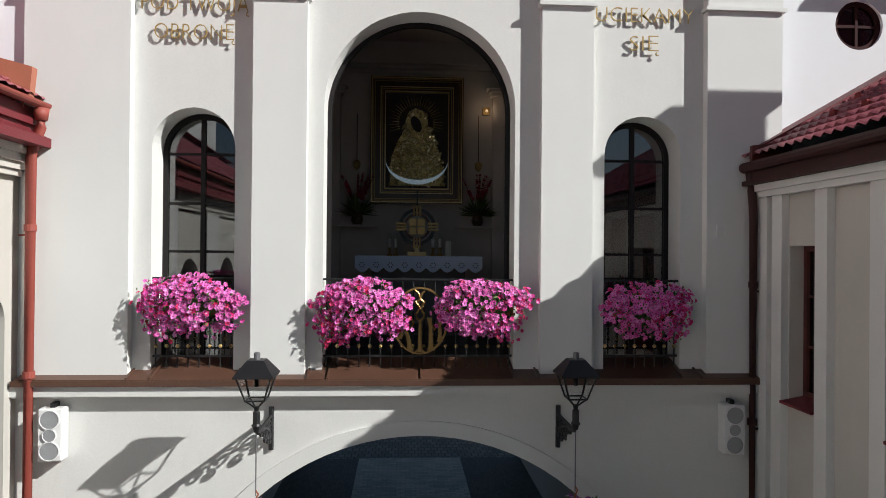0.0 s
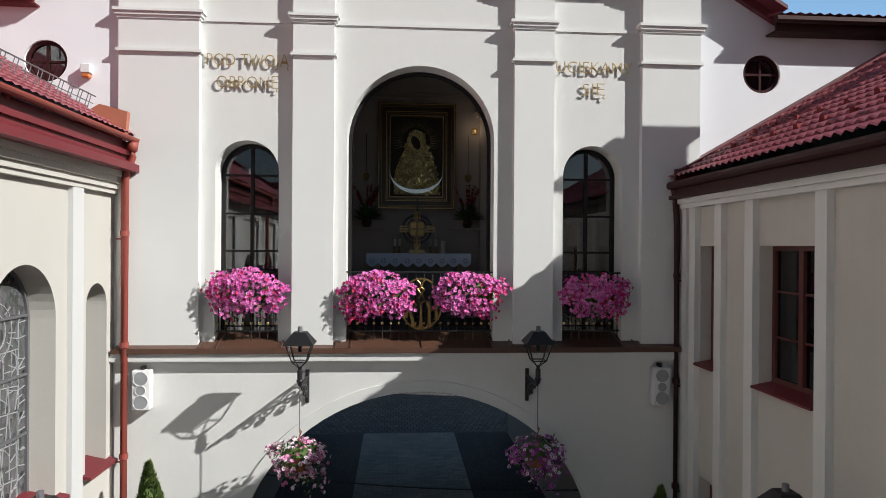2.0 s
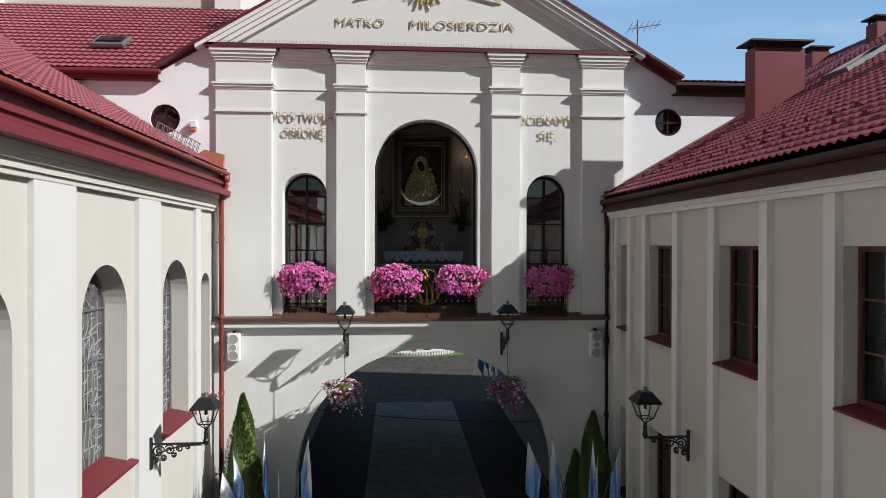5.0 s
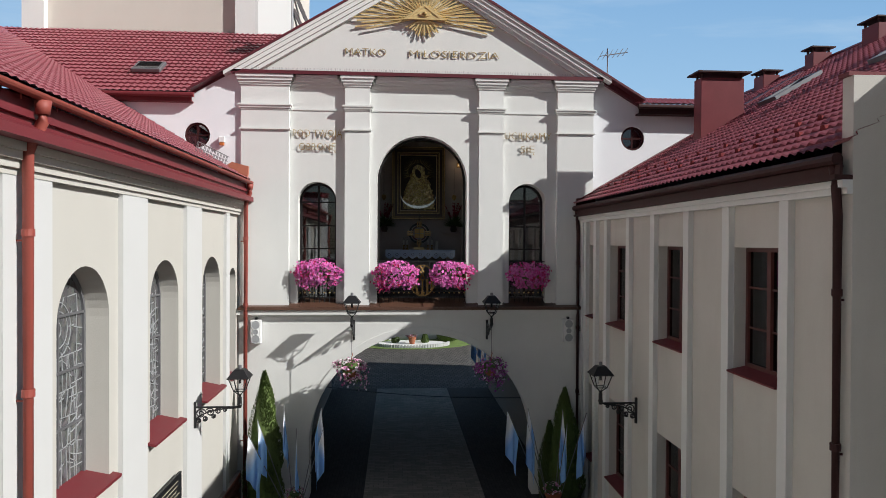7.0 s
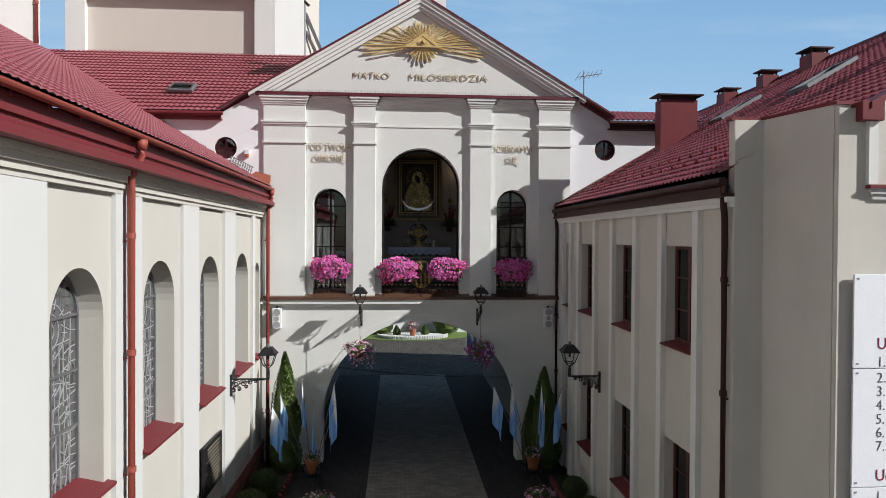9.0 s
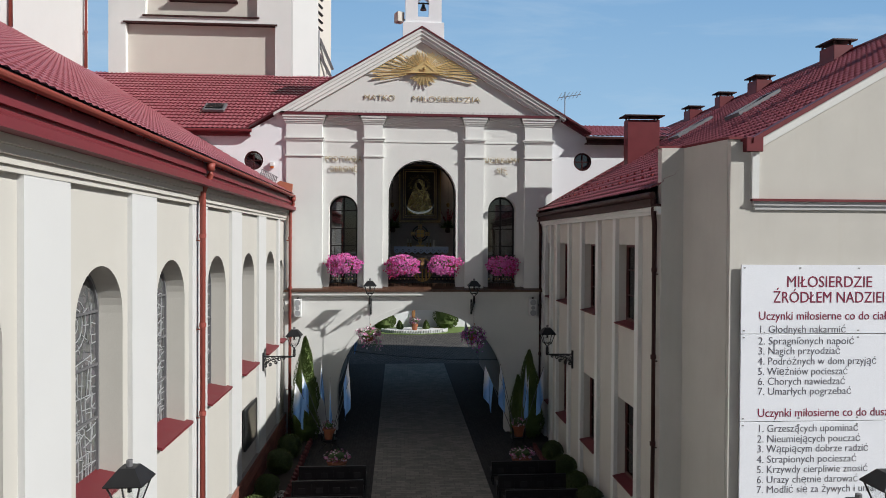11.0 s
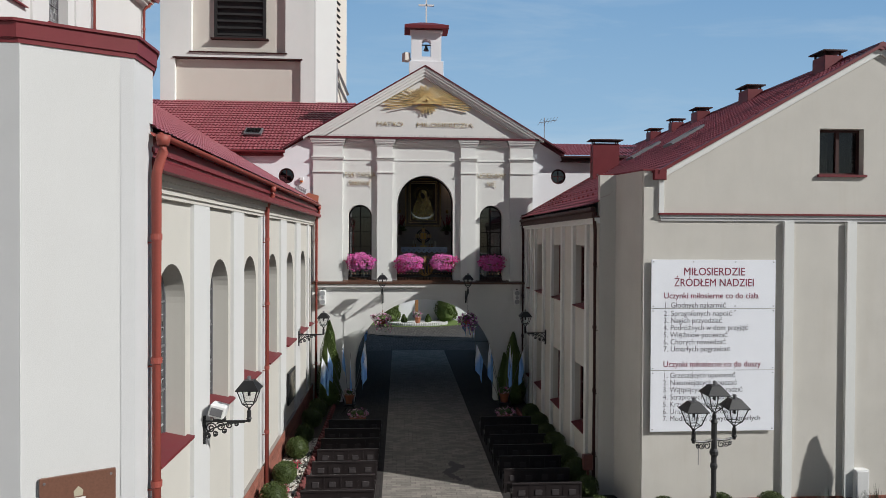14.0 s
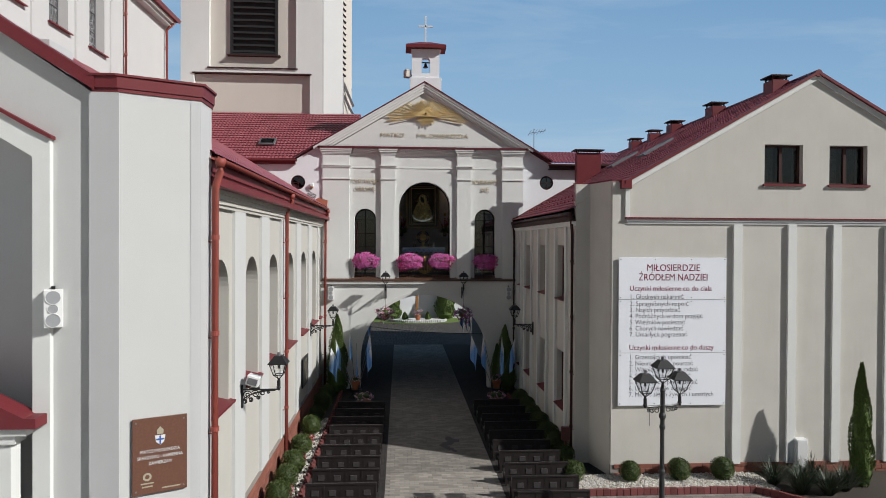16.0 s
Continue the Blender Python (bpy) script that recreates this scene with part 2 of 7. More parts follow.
def lathe(bm, c, prof, n=12):
    """A turned shape about the upright through c: prof is a list of (radius, height)."""
    rings = [[bm.verts.new((c[0] + r * math.cos(6.2832 * k / n), c[1] + r * math.sin(6.2832 * k / n), c[2] + z)) for k in range(n)] for r, z in prof]
    for a, b in zip(rings, rings[1:]):
        for k in range(n):
            bm.faces.new((a[k], a[(k + 1) % n], b[(k + 1) % n], b[k]))
    bm.faces.new(rings[0])
    bm.faces.new(rings[-1])
    return bm


def tiled(bm, o, along, up, la, lu, clip=None, wave=0.185, step=0.31, depth=0.035, sub=4, lift=0.045):
    """Pressed metal roof tiles: waves along the eave, a small drop at each course up the slope. clip(a, u) tells which cells stay."""
    o, along, up = Vector(o), Vector(along).normalized(), Vector(up).normalized()
    nrm = along.cross(up)
    nrm = nrm if nrm.z > 0 else -nrm
    na, nu = max(2, round(la / wave * sub)), max(1, round(lu / step))
    sa, su = la / na, lu / nu
    low = []
    for j in range(nu):
        rows = []
        for f, drop in ((0.0, 1.0), (0.12, 1.1), (1.0, 0.0)):
            rows.append([bm.verts.new(o + along * (i * sa) + up * ((j + f) * su) + nrm * (lift * drop + depth * 0.5 * (1 + math.cos(2 * math.pi * i / sub))))
                         for i in range(na + 1)])
        for ra, rb in zip(rows, rows[1:]):
            for i in range(na):
                if clip is None or clip((i + 0.5) * sa, (j + 0.5) * su):
                    bm.faces.new((ra[i], ra[i + 1], rb[i + 1], rb[i]))
        if low:
            for i in range(na):
                if clip is None or clip((i + 0.5) * sa, (j + 0.5) * su):
                    bm.faces.new((low[i], low[i + 1], rows[0][i + 1], rows[0][i]))
        low = rows[-1]
    bmesh.ops.delete(bm, geom=[v for v in bm.verts if not v.link_faces], context="VERTS")
    return bm


def words(name, text, size, at, rot, material, parent, depth=0.02, align="CENTER", label="", squeeze=1.0, width=0.0, thin=0.0):
    cu = bpy.data.curves.new(name, "FONT")
    cu.body, cu.size, cu.extrude, cu.align_x, cu.align_y = text, size, depth / 2, align, "CENTER"
    cu.resolution_u, cu.offset = 3, -thin
    tmp = new("tmp_text", cu)
    bpy.context.view_layer.update()
    me = bpy.data.meshes.new_from_object(tmp)
    bpy.data.objects.remove(tmp)
    if width:
        xs = [v.co.x for v in me.vertices]
        squeeze = width / (max(xs) - min(xs))
    me.transform(Matrix.Translation(Vector(at) - (base_of(parent) if parent else Vector())) @ Euler([radians(a) for a in rot]).to_matrix().to_4x4() @ Matrix.Diagonal((squeeze, 1, 1, 1)))
    me.name = name
    me.materials.append(material)
    ob = new(name, me)
    ob.parent = parent
    return tagged(ob, label)


# ---- ground ----
M_GROUND = surface("far_ground", (0.16, 0.155, 0.14), 0.95, vary=0.2, scale=0.2, bump=0.2, grain=8)


def paving(name, col, joint, bw, bh, off=0.5, vary=0.3, rot=0.0, gap=0.006):
    m = surface(name, col, 0.9, spec=0.2, vary=0.15, scale=0.8, bump=0.2, grain=70, dirt=[c * 0.55 for c in col], dirt_amount=0.5)
    nt = m.node_tree
    lk = nt.links.new
    b = nt.nodes["Principled BSDF"]
    src = b.inputs["Base Color"].links[0].from_socket
    geo = nt.nodes.new("ShaderNodeNewGeometry")
    mp = nt.nodes.new("ShaderNodeMapping")
    mp.inputs["Rotation"].default_value = (0, 0, rot)
    lk(geo.outputs["Position"], mp.inputs["Vector"])
    br = nt.nodes.new("ShaderNodeTexBrick")
    br.offset = off
    for k, v in (("Scale", 1.0), ("Brick Width", bw), ("Row Height", bh), ("Mortar Size", gap), ("Color1", (1 - vary, 1 - vary, 1 - vary, 1)),
                 ("Color2", (1 + vary * 0.4, 1 + vary * 0.35, 1 + vary * 0.3, 1)), ("Mortar", (joint, joint, joint, 1)), ("Bias", 0.0)):
        br.inputs[k].default_value = v
    lk(mp.outputs["Vector"], br.inputs["Vector"])
    mul = nt.nodes.new("ShaderNodeMix")
    mul.data_type, mul.blend_type = "RGBA", "MULTIPLY"
    mul.inputs["Factor"].default_value = 1
    lk(src, mul.inputs["A"])
    lk(br.outputs["Color"], mul.inputs["B"])
    lk(mul.outputs["Result"], b.inputs["Base Color"])
    bp = nt.nodes.new("ShaderNodeBump")
    bp.invert = True
    bp.inputs["Strength"].default_value, bp.inputs["Distance"].default_value = 0.6, 0.006
    lk(br.outputs["Fac"], bp.inputs["Height"])
    old = b.inputs["Normal"].links[0].from_socket
    lk(old, bp.inputs["Normal"])
    lk(bp.outputs["Normal"], b.inputs["Normal"])
    return m


M_PAVE = paving("pale_pavers", (0.26, 0.24, 0.215), 0.45, 0.3, 0.15, vary=0.25)
M_PAVE_D = paving("dark_pavers", (0.05, 0.045, 0.043), 0.5, 0.2, 0.1, vary=0.25, rot=radians(90))
M_PAVE_G = paving("grey_pavers", (0.1, 0.093, 0.086), 0.3, 0.24, 0.36, vary=0.35, gap=0.022)
M_GRASS = surface("lawn_grass", (0.12, 0.185, 0.04), 0.95, vary=0.4, scale=3, bump=0.8, grain=60)
M_GRAVEL = surface("pale_gravel", (0.55, 0.53, 0.49), 0.9, vary=0.3, scale=25, bump=1.0, grain=45, bdist=0.02)

structure("ground", boxes((-400, 400, -400, 900, GZ - 0.5, GZ - 0.012)), M_GROUND, "wide ground round the church buildings", "ground")
walkway = structure("pavement", boxes((-1.62, 1.95, -60, 14.6, GZ - 0.1, GZ)), M_PAVE, "pale grey concrete pavers of the walkway", "pavement")
bm = boxes((-5.3, -1.62, -60, 14.6, GZ - 0.1, GZ - 0.004), (1.95, 30, -60, 14.6, GZ - 0.1, GZ - 0.004))
structure("pavement_sides", bm, M_PAVE_D, "dark pavers beside the walkway", "pavement")
structure("pavement_yard", boxes((4.3, 30, -60, -14.84, GZ - 0.09, GZ + 0.002)), M_PAVE, "pale concrete pavers of the yard before the gable", "pavement")
structure("pavement_court", boxes((-14, 16, 14.6, 31.6, GZ - 0.1, GZ - 0.002)), M_PAVE_G, "grey paved court behind the gateway", "pavement")
structure("lawn", slab(bmesh.new(), [(0.3 + 5.2 * math.cos(a * math.pi / 20), 31.2 - 4.2 * math.sin(a * math.pi / 20)) for a in range(21)] + [(-4.9, 31.6), (5.5, 31.6)], [], "xy", GZ - 0.05, GZ + 0.03), M_GRASS,
          "green lawn with a curved edge", "lawn")

# clear summer sky with thin streaks of cloud, far behind everything
M_SKY = bpy.data.materials.new("summer_sky")
M_SKY.use_nodes = True
nt = M_SKY.node_tree
nt.nodes.clear()
outn, em = nt.nodes.new("ShaderNodeOutputMaterial"), nt.nodes.new("ShaderNodeEmission")
geo = nt.nodes.new("ShaderNodeNewGeometry")
sep = nt.nodes.new("ShaderNodeSeparateXYZ")
nt.links.new(geo.outputs["Position"], sep.inputs["Vector"])
mr = nt.nodes.new("ShaderNodeMapRange")
mr.inputs["From Min"].default_value, mr.inputs["From Max"].default_value = 0.0, 620.0
nt.links.new(sep.outputs["Z"], mr.inputs["Value"])
rampn = nt.nodes.new("ShaderNodeValToRGB")
els = rampn.color_ramp.elements
els[0].color, els[1].color = (0.50, 0.66, 0.79, 1), (0.155, 0.335, 0.60, 1)
e = els.new(0.3)
e.color = (0.33, 0.53, 0.74, 1)
nt.links.new(mr.outputs["Result"], rampn.inputs["Fac"])
mpn = nt.nodes.new("ShaderNodeMapping")
mpn.inputs["Scale"].default_value = (0.0016, 0.001, 0.009)
mpn.inputs["Rotation"].default_value = (0, radians(6), 0)
nt.links.new(geo.outputs["Position"], mpn.inputs["Vector"])
nz_ = node(nt, "ShaderNodeTexNoise", Scale=1.0, Detail=7.0, Roughness=0.6, Distortion=0.6)
nt.links.new(mpn.outputs["Vector"], nz_.inputs["Vector"])
wr = nt.nodes.new("ShaderNodeMapRange")
wr.inputs["From Min"].default_value, wr.inputs["From Max"].default_value, wr.inputs["To Max"].default_value = 0.48, 0.8, 0.4
nt.links.new(nz_.outputs["Fac"], wr.inputs["Value"])
wm = nt.nodes.new("ShaderNodeMix")
wm.data_type = "RGBA"
wm.inputs["B"].default_value = (0.62, 0.72, 0.80, 1)
nt.links.new(wr.outputs["Result"], wm.inputs["Factor"])
nt.links.new(rampn.outputs["Color"], wm.inputs["A"])
nt.links.new(wm.outputs["Result"], em.inputs["Color"])
nt.links.new(em.outputs["Emission"], outn.inputs["Surface"])
structure("backdrop", boxes((-2600, 2600, 1200, 1201, -30, 1500)), M_SKY, "clear blue summer sky with thin cloud streaks", "sky")

# ---- gateway building ----
gate = thing("gateway_wall", (0, 0, GZ), "cream rendered gateway building with a pediment and a wide round arch", "building", kind="structure")
CX = 0.085


def half_round(c, r, z0, zs, n=40):
    return [(c - r, z0)] + [(c + r * math.cos(math.pi - math.pi * i / n), zs + r * math.sin(math.pi * i / n)) for i in range(n + 1)] + [(c + r, z0)]


# lower storey with the carriage arch
outer = [(-5.3, GZ - 0.05), *half_round(CX, 3.285, GZ - 0.05, 1.27), (5.1, GZ - 0.05), (5.1, 5.1), (-5.3, 5.1)]
part("lower_wall", slab(bmesh.new(), outer, [], "xz", 0.06, 0.6), M_CREAM, gate)
arc_o, arc_i = half_round(CX, 3.485, 1.0, 1.27), half_round(CX, 3.285, 1.0, 1.27)
part("arch_moulding", slab(bmesh.new(), arc_o + arc_i[::-1], [], "xz", 0.025, 0.1), M_CREAM, gate)
# passage behind the arch, its deep shade put into the wall and ceiling colour
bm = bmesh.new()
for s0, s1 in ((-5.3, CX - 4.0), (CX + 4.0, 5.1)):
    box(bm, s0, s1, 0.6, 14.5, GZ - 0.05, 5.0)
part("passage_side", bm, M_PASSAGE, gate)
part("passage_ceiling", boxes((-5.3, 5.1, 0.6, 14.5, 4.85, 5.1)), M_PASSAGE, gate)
part("band", boxes((-5.3, 5.0, -0.04, 0.3, 5.1, 5.13), (-5.3, 5.0, -0.1, 0.3, 5.13, 5.26)), M_CREAM, gate)

# upper storey: wall with three round-headed openings, pilasters, entablature
WIN = [(-3.55, -2.445, 8.99), (2.655, 3.755, 8.995)]
holes = [arched(a, b, 5.3, t) for a, b, t in WIN] + [arched(-1.255, 1.385, 5.3, 10.38, 28)]
part("upper_wall", slab(bmesh.new(), rect(-5.15, 5.15, 5.26, 12.05), holes, "xz", 0.142, 0.68), M_CREAM, gate)
PIL = [(-5.15, -3.79), (-2.19, -1.47), (1.73, 2.45), (4.07, 5.15)]
for a, b in PIL:
    part("pilaster", boxes((a, b, 0.0, 0.18, 5.4, 10.47)), M_RIB, gate)
    bm = boxes((a - 0.0, b + 0.0, -0.01, 0.18, 10.52, 11.04), (a, b, -0.01, 0.18, 11.2, 11.74))
    part("capital_block", bm, M_RIB, gate)
    rows = [(a - 0.04, b + 0.04, -0.05, 0.19, 10.47, 10.52)]
    for k, (z0, z1, e) in enumerate(((11.04, 11.09, 0.02), (11.09, 11.15, 0.05), (11.15, 11.2, 0.08), (11.74, 11.8, 0.03), (11.8, 11.87, 0.06), (11.87, 11.96, 0.095), (11.96, 12.04, 0.13))):
        rows.append((a - e, b + e, -0.01 - e, 0.18, z0, z1))
    part("capital_moulding", boxes(*rows), M_RIB, gate)
rows = []
for (a0, a), (b, b1) in zip(PIL, PIL[1:]):
    for z0, z1, e in ((11.06, 11.12, 0.025), (11.72, 11.79, 0.05), (11.79, 11.86, 0.1), (11.86, 11.95, 0.16), (11.95, 12.04, 0.22)):
        rows.append((a + e, b - e, 0.142 - e, 0.15, z0, z1))
part("entablature", boxes(*rows), M_RIB, gate)
part("ledge_flashing", boxes((-5.4, 5.4, -0.15, 0.1, 12.05, 12.075), (-5.4, 5.4, -0.165, -0.15, 12.04, 12.14)), M_MAROON_M, gate)
bm = bmesh.new()
for i in range(190):
    x = -5.0 + i * 10.0 / 189
    rod(bm, (x, -0.1, 12.07), (x + random.uniform(-0.02, 0.02), -0.15 + random.uniform(-0.03, 0.03), 12.22), 0.004, n=4)
part("bird_spikes", bm, M_STEEL0, gate, "row of thin bird spikes", kind="stuff")

# pediment
AP, TIP, TZ = 15.42, 5.62, 12.08
sl = (AP - TZ) / TIP
part("tympanum", slab(bmesh.new(), [(-5.2, 12.04), (5.2, 12.04), (5.2, TZ + 0.25), (0.02, AP - 0.12), (-5.2, TZ + 0.25)], [], "xz", 0.06, 0.4), M_CREAM, gate)
nx, nz = -sl / math.hypot(1, sl), 1 / math.hypot(1, sl)
for k, (d0, d1, e) in enumerate(((0.0, 0.09, 0.2), (0.09, 0.2, 0.165), (0.2, 0.31, 0.12), (0.31, 0.42, 0.07))):
    for s in (-1, 1):
        f0, f1 = d0 / nz, d1 / nz
        poly = [(s * 0.0 + 0.02, AP - f0), (s * TIP + 0.02, TZ - f0 + 0.0), (s * TIP + 0.02, TZ - f1), (0.02, AP - f1)]
        lim = TZ - 0.03
        if d0 > 0:
            xs = TIP - (d1 - 0.0) / nz / sl
            poly = [(0.02, AP - f0), (s * (TIP - f0 / sl) + 0.02, TZ), (s * xs + 0.02, TZ), (0.02, AP - f1)]
        part("raking_cornice", slab(bmesh.new(), poly, [], "xz", -e, 0.1), M_RIB, gate)
for s in (-1, 1):
    e1 = TIP + 1.02
    poly = [(0.02, AP), (s * e1 + 0.02, AP - e1 * sl), (s * e1 + 0.02, AP - e1 * sl + 0.07), (0.02, AP + 0.07)]
    part("verge_flashing", slab(bmesh.new(), poly, [], "xz", -0.23, 0.45), M_MAROON_M, gate)
    part("link_verge", slab(bmesh.new(), [(s * (TIP - 0.1) + 0.02, AP - (TIP - 0.1) * sl - 0.16), (s * e1 + 0.02, AP - e1 * sl - 0.16), (s * e1 + 0.02, AP - e1 * sl), (s * (TIP - 0.1) + 0.02, AP - (TIP - 0.1) * sl)], [], "xz", 0.1, 0.45), M_MAROON_M, gate)
    o = (0.02, 0.4, AP + 0.0)
    ln = math.hypot(TIP + 2.0, (TIP + 2.0) * sl)
    bm = tiled(bmesh.new(), (s * (TIP + 0.9) + 0.02, 0.4, AP - (TIP + 0.9) * sl), (0, 1, 0), (-s, 0, sl), 13.8, math.hypot(TIP + 0.9, (TIP + 0.9) * sl))
    part("roof_slope", bm, M_TILE, gate)

# chapel room behind the openings
room = thing("chapel_room", (CX, 3, 5.4), "dim stone-lined chapel room behind the gateway openings", "room", kind="structure")
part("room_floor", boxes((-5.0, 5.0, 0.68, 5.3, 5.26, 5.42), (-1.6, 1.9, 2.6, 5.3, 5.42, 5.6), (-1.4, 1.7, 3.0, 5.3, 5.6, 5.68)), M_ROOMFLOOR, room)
bm = boxes((-5.1, 5.1, 5.3, 5.5, 5.26, 11.6), (-5.1, -4.9, 0.68, 5.3, 5.26, 11.6), (4.9, 5.1, 0.68, 5.3, 5.26, 11.6))
part("room_wall", bm, M_ROOM, room)
part("rear_house", boxes((-5.0, 5.0, 5.5, 14.2, 5.15, 11.9)), M_WHITE, room)
part("room_ceiling", boxes((-5.1, 5.1, 0.68, 5.5, 11.6, 11.75)), M_ROOM, room)
bm = bmesh.new()
for k in range(3):
    box(bm, -4.9, 4.9, 5.3 - 0.06 * (k + 1), 5.3, 10.9 + 0.09 * k, 10.97 + 0.09 * k)
for s in (-1.75, 2.0):
    box(bm, s - 0.25, s + 0.25, 5.1, 5.3, 5.42, 10.5)
    for k in range(3):
        box(bm, s - 0.3 - 0.05 * k, s + 0.3 + 0.05 * k, 5.05 - 0.05 * k, 5.3, 10.4 + 0.07 * k, 10.46 + 0.07 * k)
part("room_moulding", bm, M_ROOM, room)


def dark_window(i, a, b, top):
    w = thing("window_%d" % i, ((a + b) / 2, 0.35, 5.46), "round-headed window with black bars and reflecting glass", "window", kind="structure")
    o, f = arched(a, b, 5.46, top), arched(a + 0.07, b - 0.07, 5.53, top - 0.07)
    part("window_frame", slab(bmesh.new(), o, [f], "xz", 0.57, 0.65), M_DARKFRAME, w)
    c = (a + b) / 2
    sp = top - (b - a) / 2
    part("mullion", boxes((c - 0.03, c + 0.03, 0.57, 0.64, 5.53, top - 0.08)), M_DARKFRAME, w)
    for z in (sp - 0.02, sp - 0.72, sp - 1.4):
        part("glazing_bar", boxes((a + 0.06, b - 0.06, 0.58, 0.64, z - 0.018, z + 0.018)), M_DARKFRAME, w)
    part("glazing_bar", boxes((a + 0.06, b - 0.06, 0.57, 0.65, 6.45, 6.55)), M_DARKFRAME, w)
    g = part("pane", slab(bmesh.new(), arched(a + 0.05, b - 0.05, 5.5, top - 0.05), [], "xz", 0.605, 0.61), M_GLASS, w)
    g.visible_shadow = False


for i, (a, b, t) in enumerate(WIN):
    dark_window(i + 1, a, b, t)
# iron frame lining the large opening
bm = slab(bmesh.new(), arched(-1.255, 1.385, 5.46, 10.38, 28), [arched(-1.195, 1.325, 5.5, 10.32, 28)], "xz", 0.57, 0.66)
tagged(part("opening_lining", bm, M_DARKFRAME), "black metal lining of the large arched opening", "frame", kind="structure")

# ---- white link walls with round windows ----
OC = [(-6.4, 10.29), (6.43, 10.41)]
structure("wall_link_west", slab(bmesh.new(), [(-14.2, GZ), (-5.15, GZ), (-5.15, 12.25), (-6.55, 11.45), (-14.2, 11.42)], [disc(OC[0], 0.36)], "xz", 0.09, 0.6), M_WHITE,
          "white rendered wall with a round window", "wall")
structure("wall_link_east", slab(bmesh.new(), [(5.15, GZ), (14, GZ), (14, 11.35), (6.65, 11.42), (5.15, 12.28)], [disc(OC[1], 0.36)], "xz", 0.22, 0.6), M_WHITE,
          "white rendered wall with a round window", "wall")
for i, c in enumerate(OC):
    d = (0.14, 0.27)[i]
    w = thing("window_%d" % (i + 3), (c[0], 0.3, c[1]), "round window with a red-brown frame and cross bars", "window", kind="structure")
    part("window_frame", slab(bmesh.new(), disc(c, 0.36), [disc(c, 0.30)], "xz", d, d + 0.09), M_OCULUS, w)
    part("glazing_bar", boxes((c[0] - 0.02, c[0] + 0.02, d + 0.01, d + 0.07, c[1] - 0.3, c[1] + 0.3)), M_OCULUS, w)
    part("glazing_bar", boxes((c[0] - 0.3, c[0] + 0.3, d + 0.015, d + 0.065, c[1] - 0.02, c[1] + 0.02)), M_OCULUS, w)
    part("pane", slab(bmesh.new(), disc(c, 0.3), [], "xz", d + 0.04, d + 0.045), M_GLASS, w)
    # added dark sheet: the shade inside, as colour
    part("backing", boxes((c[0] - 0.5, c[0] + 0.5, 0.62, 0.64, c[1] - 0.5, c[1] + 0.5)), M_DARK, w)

# rear roofs over the link walls
rw = thing("rear_roof_west", (-10, 2.5, 11.4), "red metal tile roof in front of the church tower", "roof", kind="structure")
part("tiles", tiled(bmesh.new(), (-16, -0.2, 11.42), (1, 0, 0), (0, 1, 0.64), 12.5, 6.1, clip=lambda a, u: -16 + a < -6.5 or (11.42 + u * 0.54 > TZ + (TIP + (-16 + a)) * sl)), M_TILE, rw)
part("fascia", boxes((-16, -6.5, -0.12, -0.08, 11.2, 11.42)), M_RED, rw)
part("gutter", rod(bmesh.new(), (-16, -0.2, 11.38), (-6.42, -0.2, 11.38), 0.07, n=10), M_RED, rw)
part("soffit", boxes((-16, -6.5, -0.1, 0.3, 11.2, 11.23)), M_RED, rw)
re_ = thing("rear_roof_east", (8, 2, 11.3), "red metal tile roof behind the gateway", "roof", kind="structure")
part("tiles", tiled(bmesh.new(), (4.5, -0.2, 11.35), (1, 0, 0), (0, 1, 0.25), 10, 5.4, clip=lambda a, u: 4.5 + a > 6.45), M_TILE, re_)
part("fascia", boxes((6.5, 14.5, -0.12, -0.08, 11.1, 11.35)), M_BROWN, re_)
part("gutter", rod(bmesh.new(), (6.45, -0.2, 11.3), (14.5, -0.2, 11.3), 0.07, n=10), M_BROWN, re_)
part("soffit", boxes((6.5, 14.5, -0.1, 0.3, 11.1, 11.13)), M_BROWN, re_)

# ---- church tower ----
tower = thing("church_tower", (-9.8, 8, GZ), "tall rendered church tower with sunken panels and black louvres", "tower", kind="structure")
TX0, TX1, TY = -13.75, -5.75, 4.75
bm = slab(bmesh.new(), [(TX0, TY + 0.25), (TX1, TY + 0.25), (TX1 + 0.95, TY + 1.3), (TX1 + 1.45, TY + 3.45), (TX1 + 0.75, TY + 9), (TX0, TY + 9)], [], "xy", GZ, 34)
part("tower_core", bm, M_TOWER, tower)
holes = [rect(-13.0, -6.45, 14.2, 16.9), rect(-12.15, -7.25, 17.25, 33)]
part("tower_face", slab(bmesh.new(), rect(TX0, TX1, GZ, 34), holes, "xz", TY, TY + 0.28), M_RIB, tower)
for r in ((-13.0, -6.45, 16.9), (-12.15, -7.25, 17.25)):
    part("panel_ledge", boxes((r[0] - 0.1, r[1] + 0.1, TY - 0.06, TY + 0.2, r[2] - 0.02, r[2] + 0.05)) if r[2] < 17 else boxes((r[0] - 0.1, r[1] + 0.1, TY - 0.08, TY + 0.26, r[2] - 0.06, r[2])), M_BROWN, tower)
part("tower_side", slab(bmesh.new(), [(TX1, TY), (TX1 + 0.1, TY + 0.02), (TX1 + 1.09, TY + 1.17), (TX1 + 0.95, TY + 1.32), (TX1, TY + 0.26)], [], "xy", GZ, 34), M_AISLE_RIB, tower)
bm = boxes((-10.95, -8.35, TY + 0.12, TY + 0.2, 18.05, 33))
